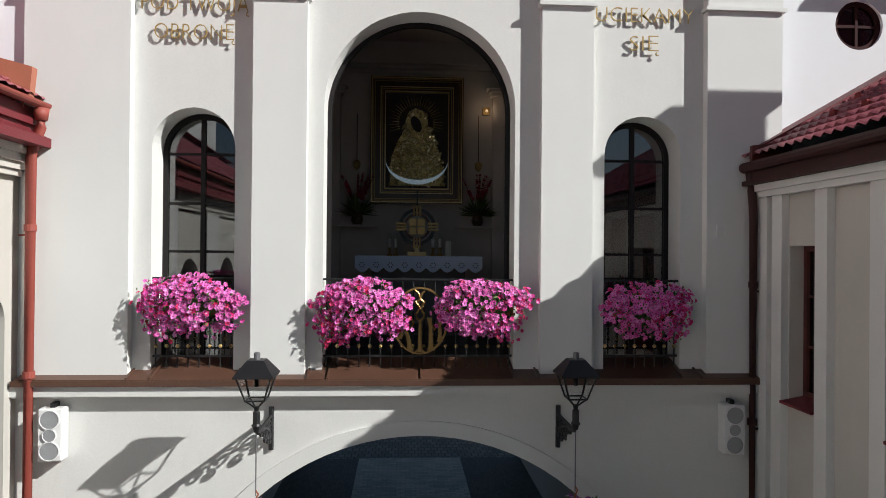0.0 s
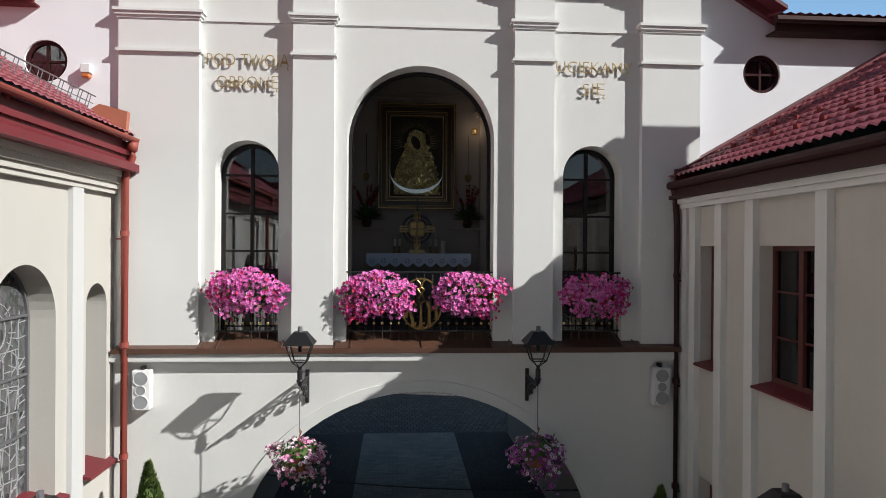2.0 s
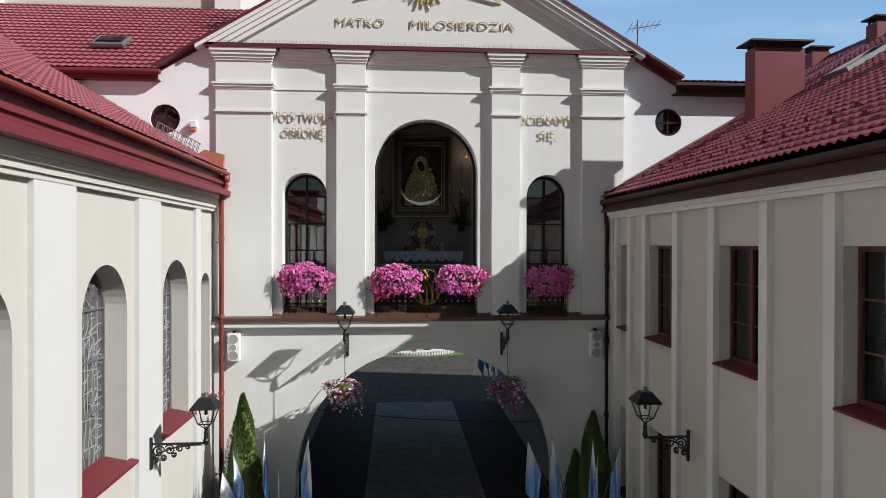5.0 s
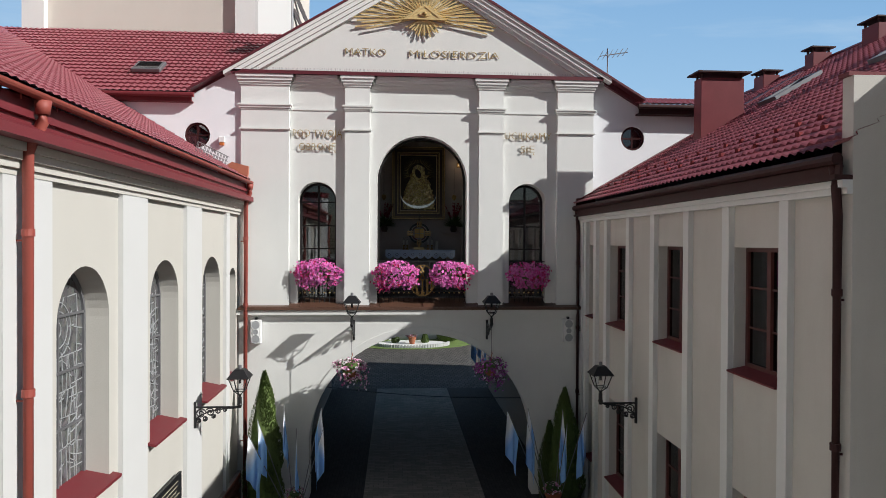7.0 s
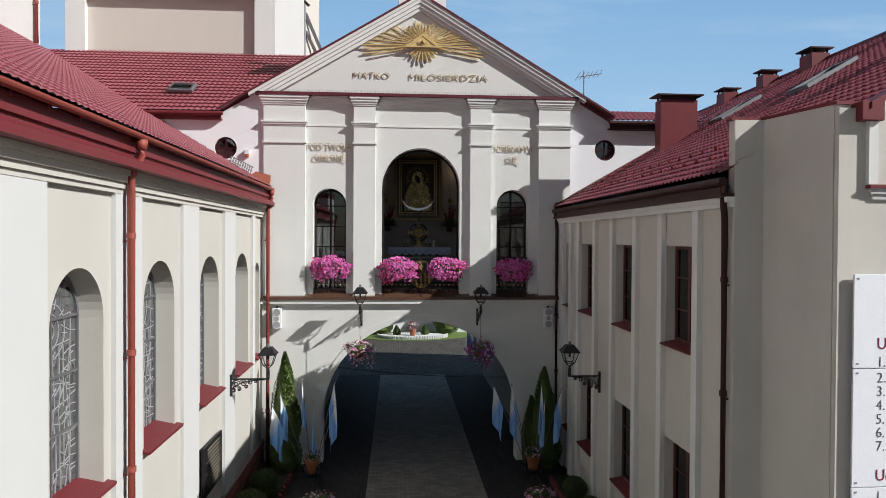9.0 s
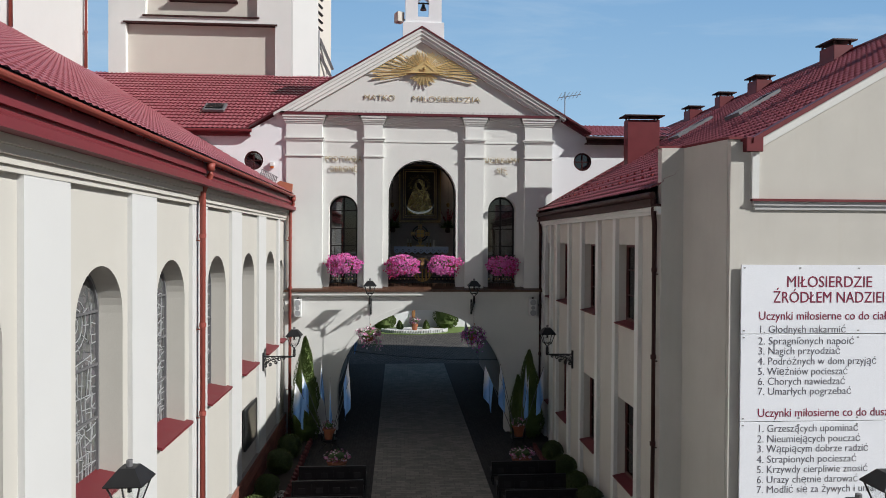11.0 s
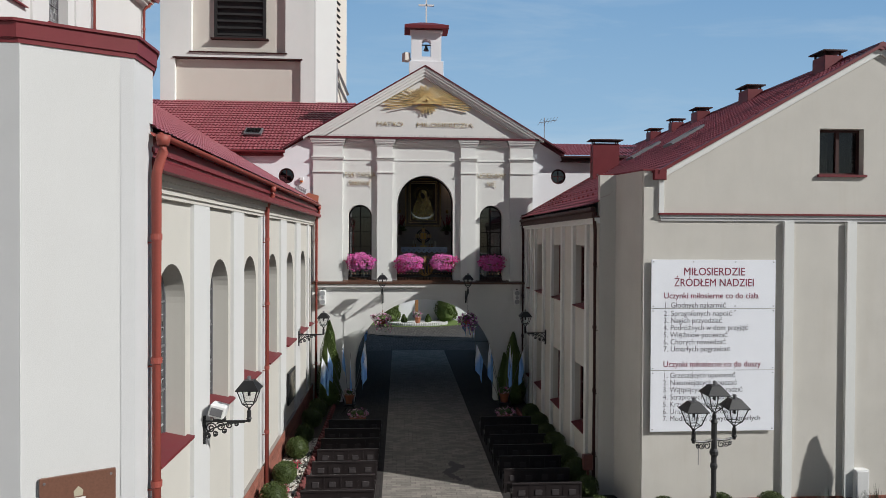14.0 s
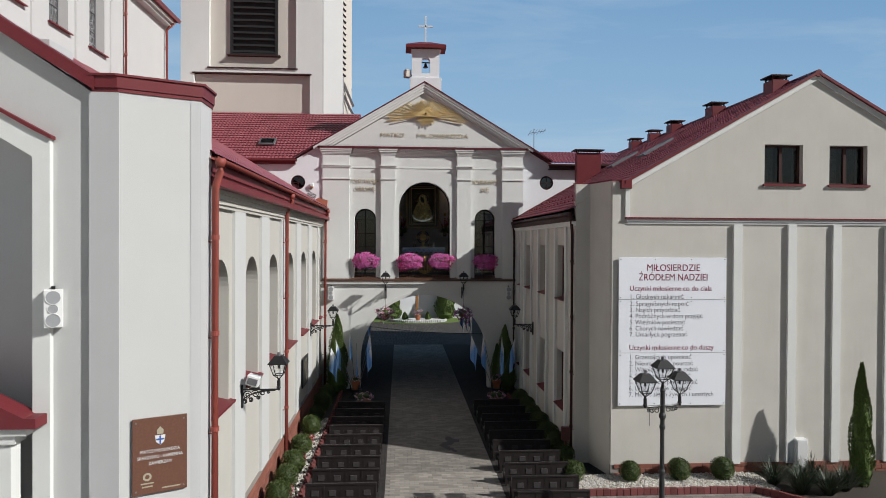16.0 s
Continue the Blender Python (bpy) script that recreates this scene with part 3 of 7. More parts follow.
part("louvre_frame", slab(bmesh.new(), rect(-11.0, -8.3, 18.0, 33), [rect(-10.85, -8.45, 18.12, 32.9)], "xz", TY + 0.1, TY + 0.3), M_LOUVRE, tower)
bm.free()
for k in range(24):
    z = 18.15 + k * 0.36
    bm = slab(bmesh.new(), [(TY + 0.08, z), (TY + 0.11, z - 0.02), (TY + 0.3, z + 0.2), (TY + 0.27, z + 0.22)], [], "yz", -10.85, -8.45)
    part("louvre_slat", bm, M_LOUVRE, tower)
part("louvre_backing", boxes((-10.9, -8.4, TY + 0.225, TY + 0.243, 18.1, 33)), M_LOUVRE, tower)
part("louvre_sill", boxes((-11.15, -8.15, TY - 0.02, TY + 0.3, 17.93, 18.0)), M_BROWN, tower)
# side louvre, slanting brackets and downpipe of the side face
so = Vector((TX1 + 0.98, TY + 1.36, 0))
sv = Vector((0.5, 2.15, 0)).normalized()
for k in range(40):
    z = 17.4 + k * 0.36
    p, q = so + sv * 0.2, so + sv * 0.75
    part("side_slat", rod(bmesh.new(), (p.x, p.y, z), (q.x, q.y, z), 0.08, n=4), M_LOUVRE, tower)
for k in range(2):
    part("bracket", rod(bmesh.new(), (so.x + 0.1, so.y + 0.3, 16.9 - k * 0.75), (so.x + 0.62, so.y + 1.4, 15.7 - k * 0.55), 0.09, n=4), M_STEEL0, tower)
part("side_pipe", rod(bmesh.new(), (so.x + 0.1, so.y + 0.1, 12.5), (so.x + 0.1, so.y + 0.1, 17.2), 0.05, n=8), M_STEEL0, tower)

# ---- west building: aisle wall, windows, eaves, roof ----
WXP, WXQ = -5.16, -5.24
WINY = [(-19.68, -18.12), (-16.45, -14.9), (-13.42, -11.82), (-10.2, -8.55), (-6.8, -5.18), (-3.46, -1.87), (-0.95, -0.2)]
aisle = thing("aisle_wall", (WXP, -10, GZ), "cream rendered church aisle with tall arched windows", "wall", kind="structure")
holes = [arched(a, b, 3.5, 6.86) for a, b in WINY[:6]] + [arched(-0.95, -0.2, 3.5, 6.5)]
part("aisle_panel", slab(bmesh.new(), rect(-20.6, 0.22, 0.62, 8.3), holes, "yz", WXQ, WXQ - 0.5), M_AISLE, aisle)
prev = -20.6
for a, b in zip(WINY, WINY[1:]):
    m0, m1 = (a[1] + b[0]) / 2 - 0.55, (a[1] + b[0]) / 2 + 0.55
    if b[0] > -1:
        m0, m1 = -1.55, -1.2
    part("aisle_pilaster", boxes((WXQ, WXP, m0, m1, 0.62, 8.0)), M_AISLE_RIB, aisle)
rows = [(-5.5, -5.15, -20.6, 0.2, 8.0, 8.08), (-5.5, -5.11, -20.6, 0.2, 8.08, 8.18), (-5.5, -5.06, -20.6, 0.2, 8.18, 8.28), (-5.5, -5.01, -20.6, 0.2, 8.28, 8.38)]
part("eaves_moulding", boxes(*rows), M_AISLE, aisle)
part("eaves_fascia", slab(bmesh.new(), [(-5.5, 8.38), (-4.79, 8.38), (-4.79, 8.5), (-4.84, 8.52), (-4.99, 8.6), (-4.99, 8.9), (-5.5, 8.9)], [], "xz", -20.6, 0.05), M_RED, aisle)
part("eaves_board", boxes((-4.99, -4.94, -20.6, 0.0, 8.66, 8.74)), M_RED, aisle)
M_PLINTH = surface("red_brick_plinth", (0.24, 0.085, 0.058), 0.85, vary=0.3, scale=3, bump=0.5, grain=50, per_object=0.22)
M_MORTAR = surface("grey_mortar", (0.28, 0.25, 0.23), 0.95, vary=0.15, scale=8)
part("plinth_bed", boxes((-5.6, -5.14, -20.6, 0.1, GZ - 0.05, 0.62)), M_MORTAR, aisle)

M_LEAD = bpy.data.materials.new("leaded_stained_glass")
M_LEAD.use_nodes = True
nt = M_LEAD.node_tree
bs = nt.nodes["Principled BSDF"]
geo = nt.nodes.new("ShaderNodeNewGeometry")
mp = nt.nodes.new("ShaderNodeMapping")
mp.inputs["Scale"].default_value = (1, 15.0, 9.0)
vo = nt.nodes.new("ShaderNodeTexVoronoi")
vo.feature = "DISTANCE_TO_EDGE"
vo.inputs["Scale"].default_value = 1.0
ns = node(nt, "ShaderNodeTexNoise", Scale=1.4, Detail=2.0)
add = nt.nodes.new("ShaderNodeVectorMath")
add.operation = "MULTIPLY_ADD"
add.inputs[1].default_value = (0.5, 0.5, 0.5)
nt.links.new(geo.outputs["Position"], ns.inputs["Vector"])
nt.links.new(ns.outputs["Color"], add.inputs[0])
nt.links.new(geo.outputs["Position"], add.inputs[2])
nt.links.new(add.outputs["Vector"], mp.inputs["Vector"])
nt.links.new(mp.outputs["Vector"], vo.inputs["Vector"])
rp = nt.nodes.new("ShaderNodeMapRange")
rp.inputs["From Min"].default_value, rp.inputs["From Max"].default_value = 0.04, 0.07
nt.links.new(vo.outputs["Distance"], rp.inputs["Value"])
v2 = nt.nodes.new("ShaderNodeTexVoronoi")
v2.inputs["Scale"].default_value = 1.0
nt.links.new(mp.outputs["Vector"], v2.inputs["Vector"])
hs = nt.nodes.new("ShaderNodeHueSaturation")
hs.inputs["Saturation"].default_value, hs.inputs["Value"].default_value = 0.12, 0.15
nt.links.new(v2.outputs["Color"], hs.inputs["Color"])
mx = nt.nodes.new("ShaderNodeMix")
mx.data_type = "RGBA"
mx.inputs["A"].default_value = (0.05, 0.052, 0.055, 1)
nt.links.new(rp.outputs["Result"], mx.inputs["Factor"])
nt.links.new(hs.outputs["Color"], mx.inputs["B"])
nt.links.new(mx.outputs["Result"], bs.inputs["Base Color"])
nt.links.new(rp.outputs["Result"], mx.inputs["Factor"])
r2 = nt.nodes.new("ShaderNodeMapRange")
r2.inputs["To Min"].default_value, r2.inputs["To Max"].default_value = 0.6, 0.22
nt.links.new(rp.outputs["Result"], r2.inputs["Value"])
nt.links.new(r2.outputs["Result"], bs.inputs["Roughness"])
bp = nt.nodes.new("ShaderNodeBump")
bp.invert = True
bp.inputs["Strength"].default_value, bp.inputs["Distance"].default_value = 0.6, 0.01
nt.links.new(rp.outputs["Result"], bp.inputs["Height"])
nt.links.new(bp.outputs["Normal"], bs.inputs["Normal"])
M_STEEL = surface("grey_steel_bar", (0.2, 0.2, 0.21), 0.5, 0.5, vary=0.2, scale=6)


M_CAME = surface("pale_lead_came", (0.40, 0.41, 0.42), 0.55, 0.2, vary=0.3, scale=9, bump=0.2, grain=60)


def cames(rng, x, a, b, z0, top):
    """Lead strips of a figured window: ringed medallion above, upright drapery lines below, broken by slanting strips."""
    bm = bmesh.new()
    c, rr = (a + b) / 2, (b - a) / 2
    sp = top - rr

    def inside(u, v):
        return a + 0.04 < u < b - 0.04 and v > z0 + 0.05 and (v < sp or math.hypot(u - c, v - sp) < rr - 0.05)

    def strip(p, q, w=0.0065):
        if not (inside(*p) and inside(*q)):
            return
        d = Vector((q[0] - p[0], q[1] - p[1]))
        if d.length < 0.01:
            return
        n = Vector((-d.y, d.x)).normalized() * w
        vs = [bm.verts.new((xx, u, v)) for xx in (x - 0.405, x - 0.39) for u, v in ((p[0] + n.x, p[1] + n.y), (q[0] + n.x, q[1] + n.y), (q[0] - n.x, q[1] - n.y), (p[0] - n.x, p[1] - n.y))]
        for f in ((4, 5, 6, 7), (0, 1, 5, 4), (1, 2, 6, 5), (2, 3, 7, 6), (3, 0, 4, 7)):
            bm.faces.new([vs[i] for i in f])

    def arc(cu, cv, r, t0, t1, n=14):
        pts = [(cu + r * math.cos(t0 + (t1 - t0) * k / n), cv + r * math.sin(t0 + (t1 - t0) * k / n)) for k in range(n + 1)]
        for p, q in zip(pts, pts[1:]):
            strip(p, q)
    mz = sp - 0.12
    for r in (0.12, 0.26, 0.40):
        arc(c + rng.uniform(-0.03, 0.03), mz, r * rr / 0.78, 0, 6.2832, 20)
    for k in range(10):
        t = k * 0.6283 + rng.uniform(-0.15, 0.15)
        strip((c + 0.42 * rr * math.cos(t), mz + 0.42 * rr * math.sin(t)), (c + 0.62 * rr * math.cos(t), mz + 0.62 * rr * math.sin(t)))
    for s in (-1, 1):
        u = c + s * rr * 0.72
        v = z0 + 0.1
        while v < sp + 0.1:
            h = rng.uniform(0.12, 0.3)
            strip((u + rng.uniform(-0.02, 0.02), v), (u + rng.uniform(-0.02, 0.02), v + h))
            strip((u, v + h), (c + s * (rr - 0.05), v + h + rng.uniform(-0.05, 0.05)))
            if rng.random() < 0.6:
                strip((u, v + h), (u - s * rng.uniform(0.15, 0.3), v + h + rng.uniform(-0.12, 0.12)))
            v += h
    v = z0 + 0.08
    while v < mz - 0.62:
        h = rng.uniform(0.3, 0.55)
        us = [c + (k / 4 - 1) * rr * 0.66 + rng.uniform(-0.04, 0.04) for k in range(9)]
        for u in us:
            lean = rng.uniform(-0.09, 0.09)
            strip((u, v), (u + lean * 0.5, v + h * 0.5))
            strip((u + lean * 0.5, v + h * 0.5), (u + lean, v + h))
            if rng.random() < 0.55:
                strip((u + lean * 0.5, v + h * rng.uniform(0.3, 0.7)), (u + 0.17, v + h * rng.uniform(0.3, 0.9)))
        if rng.random() < 0.7:
            arc(c + rng.uniform(-0.25, 0.25), v + h * 0.4, rng.uniform(0.1, 0.28), rng.uniform(0, 3), rng.uniform(3.5, 5.5), 10)
        strip((c - rr * 0.7, v + h), (c, v + h + rng.uniform(-0.1, 0.1)))
        strip((c, v + h), (c + rr * 0.7, v + h + rng.uniform(-0.1, 0.1)))
        v += h
    return bm


def aisle_window(i, a, b, x, z0, top, wall="aisle"):
    c = (a + b) / 2
    w = thing("window_%d" % i, (x, c, z0), "tall arched leaded window with a sloping red sill", "window", group="leaded windows", kind="structure")
    part("window_frame", slab(bmesh.new(), arched(a, b, z0, top), [arched(a + 0.05, b - 0.05, z0 + 0.05, top - 0.05)], "yz", x - 0.36, x - 0.44), M_STEEL, w)
    part("pane", slab(bmesh.new(), arched(a + 0.03, b - 0.03, z0 + 0.03, top - 0.03), [], "yz", x - 0.40, x - 0.42), M_LEAD, w)
    part("lead_came", cames(random.Random(i), x, a, b, z0, top), M_CAME, w, "pale lead strips of a figured window", kind="stuff")
    n = 4 if b - a > 1 else 2
    for k in range(1, n):
        z = z0 + k * (top - z0) / n + 0.1
        part("saddle_bar", boxes((x - 0.4, x - 0.36, a + 0.04, b - 0.04, z - 0.018, z + 0.018)), M_STEEL, w)
    part("saddle_bar", boxes((x - 0.4, x - 0.37, c - 0.015, c + 0.015, z0 + 0.04, top - 0.05)), M_STEEL, w)
    sill = slab(bmesh.new(), [(x - 0.4, z0 + 0.1), (x + 0.14, z0 - 0.02), (x + 0.14, z0 - 0.07), (x - 0.4, z0 + 0.04)], [], "xz", a - 0.1, b + 0.14)
    part("window_sill", sill, M_RED, w, "sloping red metal sill")


for i, (a, b) in enumerate(WINY):
    aisle_window(i + 5, a, b, WXQ, 3.5, 6.86 if i < 6 else 6.5)

ar = thing("aisle_roof", (-9, -9, 8.6), "long red metal tile roof over the church aisle", "roof", kind="structure")
up = Vector((-1, 0, 0.59)).normalized()
part("tiles", tiled(bmesh.new(), (-4.9, -20.7, 8.98), (0, 1, 0), up, 25.5, 11.2, clip=lambda a, u: a < 20.75 or -4.9 - u * 0.861 < -9.0, depth=0.024), M_TILE, ar)
bm = bmesh.new()
path = [(math.cos(math.pi + math.pi * k / 8) * 0.075, math.sin(math.pi + math.pi * k / 8) * 0.075) for k in range(9)]
poly = path + [(x * 0.88, z * 0.88) for x, z in path[::-1]]
slab(bm, [(-4.86 + x, 8.95 + z) for x, z in poly], [], "xz", -20.75, 0.0)
part("gutter", bm, M_PIPE, ar)
bm = bmesh.new()
for k in range(26):
    y = -20.4 + k * 0.8
    box(bm, -4.95, -4.94, y, y + 0.03, 8.84, 9.0)
part("gutter_bracket", bm, M_PIPE, ar)


def downpipe(x, y, top, foot, out, mat, label, r=0.065):
    """A gutter outlet and a round pipe with joints, standing against a wall."""
    d = thing("drainpipe", (x, y, foot), label, "drainpipe", kind="")
    s = 1 if out > 0 else -1
    bm = bmesh.new()
    rod(bm, (x + out, y, top), (x + out, y, top - 0.16), r * 1.5, r * 1.15, 12)
    path_rod(bm, [(x + out, y, top - 0.14), (x + out, y, top - 0.24), (x + out * 0.25, y, top - 0.5), (x, y, top - 0.62), (x, y, foot)], r, 12)
    part("pipe", bm, mat, d, smooth=True)
    z = top - 1.6
    while z > foot + 0.4:
        jt = part("joint", rod(bmesh.new(), (x, y, z), (x, y, z + 0.09), r * 1.14, n=12), mat, d)
        part("clip", boxes((min(x, x - 0.14 * s), max(x, x - 0.14 * s), y - 0.012, y + 0.012, z - 0.06, z - 0.035)), mat, jt)
        z -= 1.9
    return d


downpipe(-5.03, -11.28, 8.88, GZ, 0.17, M_PIPE, "dark red metal drainpipe against the aisle wall")
downpipe(-4.98, -0.12, 8.88, GZ, 0.12, M_PIPE, "dark red metal drainpipe in the corner by the gateway")
downpipe(-4.84, -20.75, 8.9, GZ, 0.1, M_PIPE, "dark red metal drainpipe beside the church pier", 0.075)

# upper nave wall and its roof edge
nave = thing("nave_wall", (-14, -10, 8), "white upper nave wall of the church with narrow arched windows", "wall", kind="structure")
ny = [(-24.7 + 3.16 * k, -23.3 + 3.16 * k) for k in range(7)]
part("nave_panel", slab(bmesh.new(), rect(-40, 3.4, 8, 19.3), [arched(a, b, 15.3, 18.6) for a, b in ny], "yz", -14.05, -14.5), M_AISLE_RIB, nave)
for k, (a, b) in enumerate(ny):
    aisle_window(20 + k, a, b, -14.05, 15.3, 18.6)
    part("nave_pilaster", boxes((-14.05, -13.97, b + 0.5, b + 1.25, 13.8, 19.0)), M_AISLE_RIB, nave)
part("nave_cornice", boxes((-14.5, -13.7, -40, 3.3, 18.95, 19.1), (-14.5, -13.55, -40, 3.3, 19.1, 19.25)), M_AISLE_RIB, nave)
part("nave_gutter", boxes((-14.5, -13.4, -40, 3.35, 19.25, 19.45)), M_RED, nave)
part("nave_roof", slab(bmesh.new(), [(-13.3, 19.4), (-24, 25), (-24, 24.8), (-13.4, 19.25)], [], "xz", -40, 3.5), M_TILE, nave)
part("nave_end", boxes((-40, -14.1, 3.4, 3.6, 8, 19.3)), M_AISLE_RIB, nave)
for y in (-2.4, 3.0):
    downpipe(-13.92, y, 19.35, 14.4, 0.35, M_PIPE, "dark red drainpipe on the nave wall")

# ---- church pier and front at the near end ----
pier = thing("church_pier", (-5.6, -21, GZ), "cream church corner pier with a red metal coping", "wall", kind="structure")
PO = [(-4.97, -20.55), (-4.97, -21.267), (-6.2, -21.925), (-6.66, -21.925), (-6.9, -20.0), (-5.2, -20.0)]
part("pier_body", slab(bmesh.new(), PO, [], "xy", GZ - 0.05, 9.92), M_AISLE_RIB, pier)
part("pier_grey_strip", boxes((-6.72, -6.2, -21.945, -21.87, GZ, 9.92)), M_GREY, pier, "grey rendered strip")
part("pier_edge_strip", slab(bmesh.new(), [(-4.965, -20.6), (-4.965, -21.272), (-5.13, -21.36), (-5.13, -20.6)], [], "xy", GZ, 9.92), M_GREY, pier, "grey rendered strip")


def grown(poly, d):
    c = Vector((sum(p[0] for p in poly) / len(poly), sum(p[1] for p in poly) / len(poly)))
    return [tuple(c + (Vector(p) - c) * (1 + d / (Vector(p) - c).length)) for p in poly]


part("coping", slab(bmesh.new(), grown(PO, 0.03), [], "xy", 9.92, 9.99), M_RED, pier)
part("coping", slab(bmesh.new(), grown(PO, 0.06), [], "xy", 9.99, 10.2), M_RED, pier)
part("coping", slab(bmesh.new(), grown(PO, 0.1), [], "xy", 10.2, 10.24), M_RED, pier)
front = thing("church_front", (-10, -21.8, GZ), "cream church front with a sloping red coping and a deep doorway", "wall", kind="structure")
FY = -21.85
outer = [(-16, GZ), (-7.65, GZ), (-6.66, GZ), (-6.66, 9.9), (-8.4, 11.05), (-16, 16.2)]
dooro = [(-11, 0.0), (-7.68, 0.0), (-7.68, 8.75), (-8.6, 9.3), (-11, 10.9)]
part("front_wall", slab(bmesh.new(), outer, [dooro], "xz", FY, FY + 0.5), M_AISLE_RIB, front)
fr_o = [(-11, 0.0), (-7.52, 0.0), (-7.52, 9.15), (-8.45, 9.72), (-11, 11.3)]
part("doorway_surround", slab(bmesh.new(), [(-11, 9.55 + 1.35), (-8.6, 9.3), (-7.68, 8.75), (-7.68, GZ), (-7.38, GZ), (-7.38, 9.1), (-8.45, 9.66), (-11, 11.25)], [], "xz", FY - 0.12, FY + 0.02), M_RIB, front)
part("doorway_coping", slab(bmesh.new(), [(-7.34, 9.12), (-8.45, 9.72), (-11, 11.32), (-11, 11.26), (-8.45, 9.66), (-7.63, 9.2), (-7.34, 9.06)], [], "xz", FY - 0.17, FY + 0.1), M_RED, front)
part("front_coping", slab(bmesh.new(), [(-6.62, 9.95), (-6.62, 10.2), (-8.4, 11.32), (-16, 16.5), (-16, 16.1), (-8.4, 11.05)], [], "xz", FY - 0.14, FY + 0.6), M_RED, front)
part("doorway_depth", boxes((-11, -7.7, FY + 0.5, FY + 1.4, GZ, 11), ), M_GREY, front)
part("canopy_roof", slab(bmesh.new(), [(-11, 5.6), (-8.3, 4.55), (-7.63, 4.2), (-7.43, 4.2), (-7.43, 4.02), (-11, 4.02)], [], "xz", FY - 0.5, FY - 0.02), M_RED, front)
part("canopy_cornice", boxes((-11, -7.63, FY - 0.42, FY, 3.88, 4.02), (-11, -7.85, FY - 0.36, FY, 3.72, 3.88), (-11, -7.95, FY - 0.3, FY, GZ, 3.72)), M_RIB, front)
structure("wall_church_side", boxes((-16.2, -16, -40, FY, GZ, 19)), M_WHITE, "plain white church wall", "wall")

# ---- east building ----
EX = 4.77
east = thing("parish_wing", (EX, -6, GZ), "sand-coloured two-storey parish wing with pale ribs", "building", kind="structure")
EW = [(-10.3, -8.87), (-7.12, -5.69), (-3.95, -2.52), (-1.35, -0.65)]
holes = []
for a, b in EW:
    holes += [rect(a + 0.02, b - 0.02, 5.16, 7.18), rect(a + 0.02, b - 0.02, 1.16, 3.22)]
part("street_wall", slab(bmesh.new(), rect(-11.8, 0.2, GZ - 0.05, 8.0), holes, "yz", EX + 0.1, EX + 0.62), M_SAND, east)
for a, b in EW:
    for y0, y1 in ((a - 0.23, a), (b, b + 0.23)):
        if y1 < 0.1:
            part("rib", boxes((EX, EX + 0.12, y0, y1, GZ, 7.85)), M_RIB, east)
part("rib", boxes((EX, EX + 0.12, -0.3, 0.04, GZ, 7.85)), M_RIB, east)
part("eaves_moulding", boxes((EX - 0.04, EX + 0.5, -11.8, 0.04, 7.85, 7.93), (EX - 0.1, EX + 0.5, -11.8, 0.04, 7.93, 8.02)), M_RIB, east)
part("eaves_fascia", boxes((EX - 0.2, EX + 0.5, -11.8, 0.0, 8.02, 8.08), (EX - 0.14, EX - 0.1, -11.8, 0.0, 8.08, 8.3)), M_BROWN, east)
# added dark sheet behind the street windows, painted as unlit rooms
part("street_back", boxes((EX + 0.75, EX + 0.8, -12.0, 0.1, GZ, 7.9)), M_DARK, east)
K = 0.573
up = Vector((1, 0, K)).normalized()


def eclip(a, u):
    x, y = 4.6 + u * up.x, -13.3 + a
    return y > -11.8 or x > 5.95


part("roof_tiles", tiled(bmesh.new(), (4.6, -13.3, 8.37), (0, 1, 0), up, 27, (12.37 - 4.6) / up.x, clip=eclip, depth=0.048), M_TILE, east)
up2 = Vector((-1, 0, K)).normalized()
part("roof_tiles", tiled(bmesh.new(), (19.5, -13.3, 12.82 - (19.5 - 12.37) * K), (0, 1, 0), up2, 27, (19.5 - 12.37) / up.x), M_TILE, east)
part("ridge_cap", rod(bmesh.new(), (12.37, -13.35, 12.84), (12.37, 13.7, 12.84), 0.12, n=10), M_RED, east)
part("wall_flashing", slab(bmesh.new(), [(4.7, 8.37), (11.6, 8.37 + 6.9 * K), (11.6, 8.54 + 6.9 * K), (4.7, 8.54)], [], "xz", -0.2, 0.215), M_RED, east)
part("gutter", rod(bmesh.new(), (4.6, -11.8, 8.27), (4.6, 0.0, 8.27), 0.075, n=10), M_BROWN, east)
# corner pier
PE = [(4.8, -11.8), (5.28, -11.82), (5.6, -13.1), (6.12, -13.1), (6.12, -11.6), (4.8, -11.6)]
part("corner_pier", slab(bmesh.new(), PE, [], "xy", GZ - 0.05, 9.28), M_SAND, east)
part("pier_coping", slab(bmesh.new(), grown(PE, 0.05), [], "xy", 9.28, 9.33), M_RED, east)
# gable front
GW = [(10.65, 11.95, 9.2, 10.52), (12.85, 14.15, 9.19, 10.51)]
gfront = [(5.615, GZ - 0.05), (18.7, GZ - 0.05), (18.7, 9.2), (12.37, 12.8), (6.1, 9.22), (5.615, 9.22)]
part("gable_wall", slab(bmesh.new(), gfront, [rect(a, b, c, d) for a, b, c, d in GW], "xz", -13.2, -12.8), M_SAND, east)
part("string_course", boxes((6.1, 18.7, -13.24, -13.15, 7.9, 7.98), (6.06, 18.74, -13.27, -13.15, 7.98, 8.06)), M_GREY, east)
part("string_flashing", boxes((6.02, 18.78, -13.31, -13.15, 8.06, 8.11)), M_RED, east)
for x in (9.6, 11.43, 12.95, 14.75):
    part("rib", boxes((x, x + 0.28, -13.3, -13.18, 0.12, 7.9)), M_RIB, east)
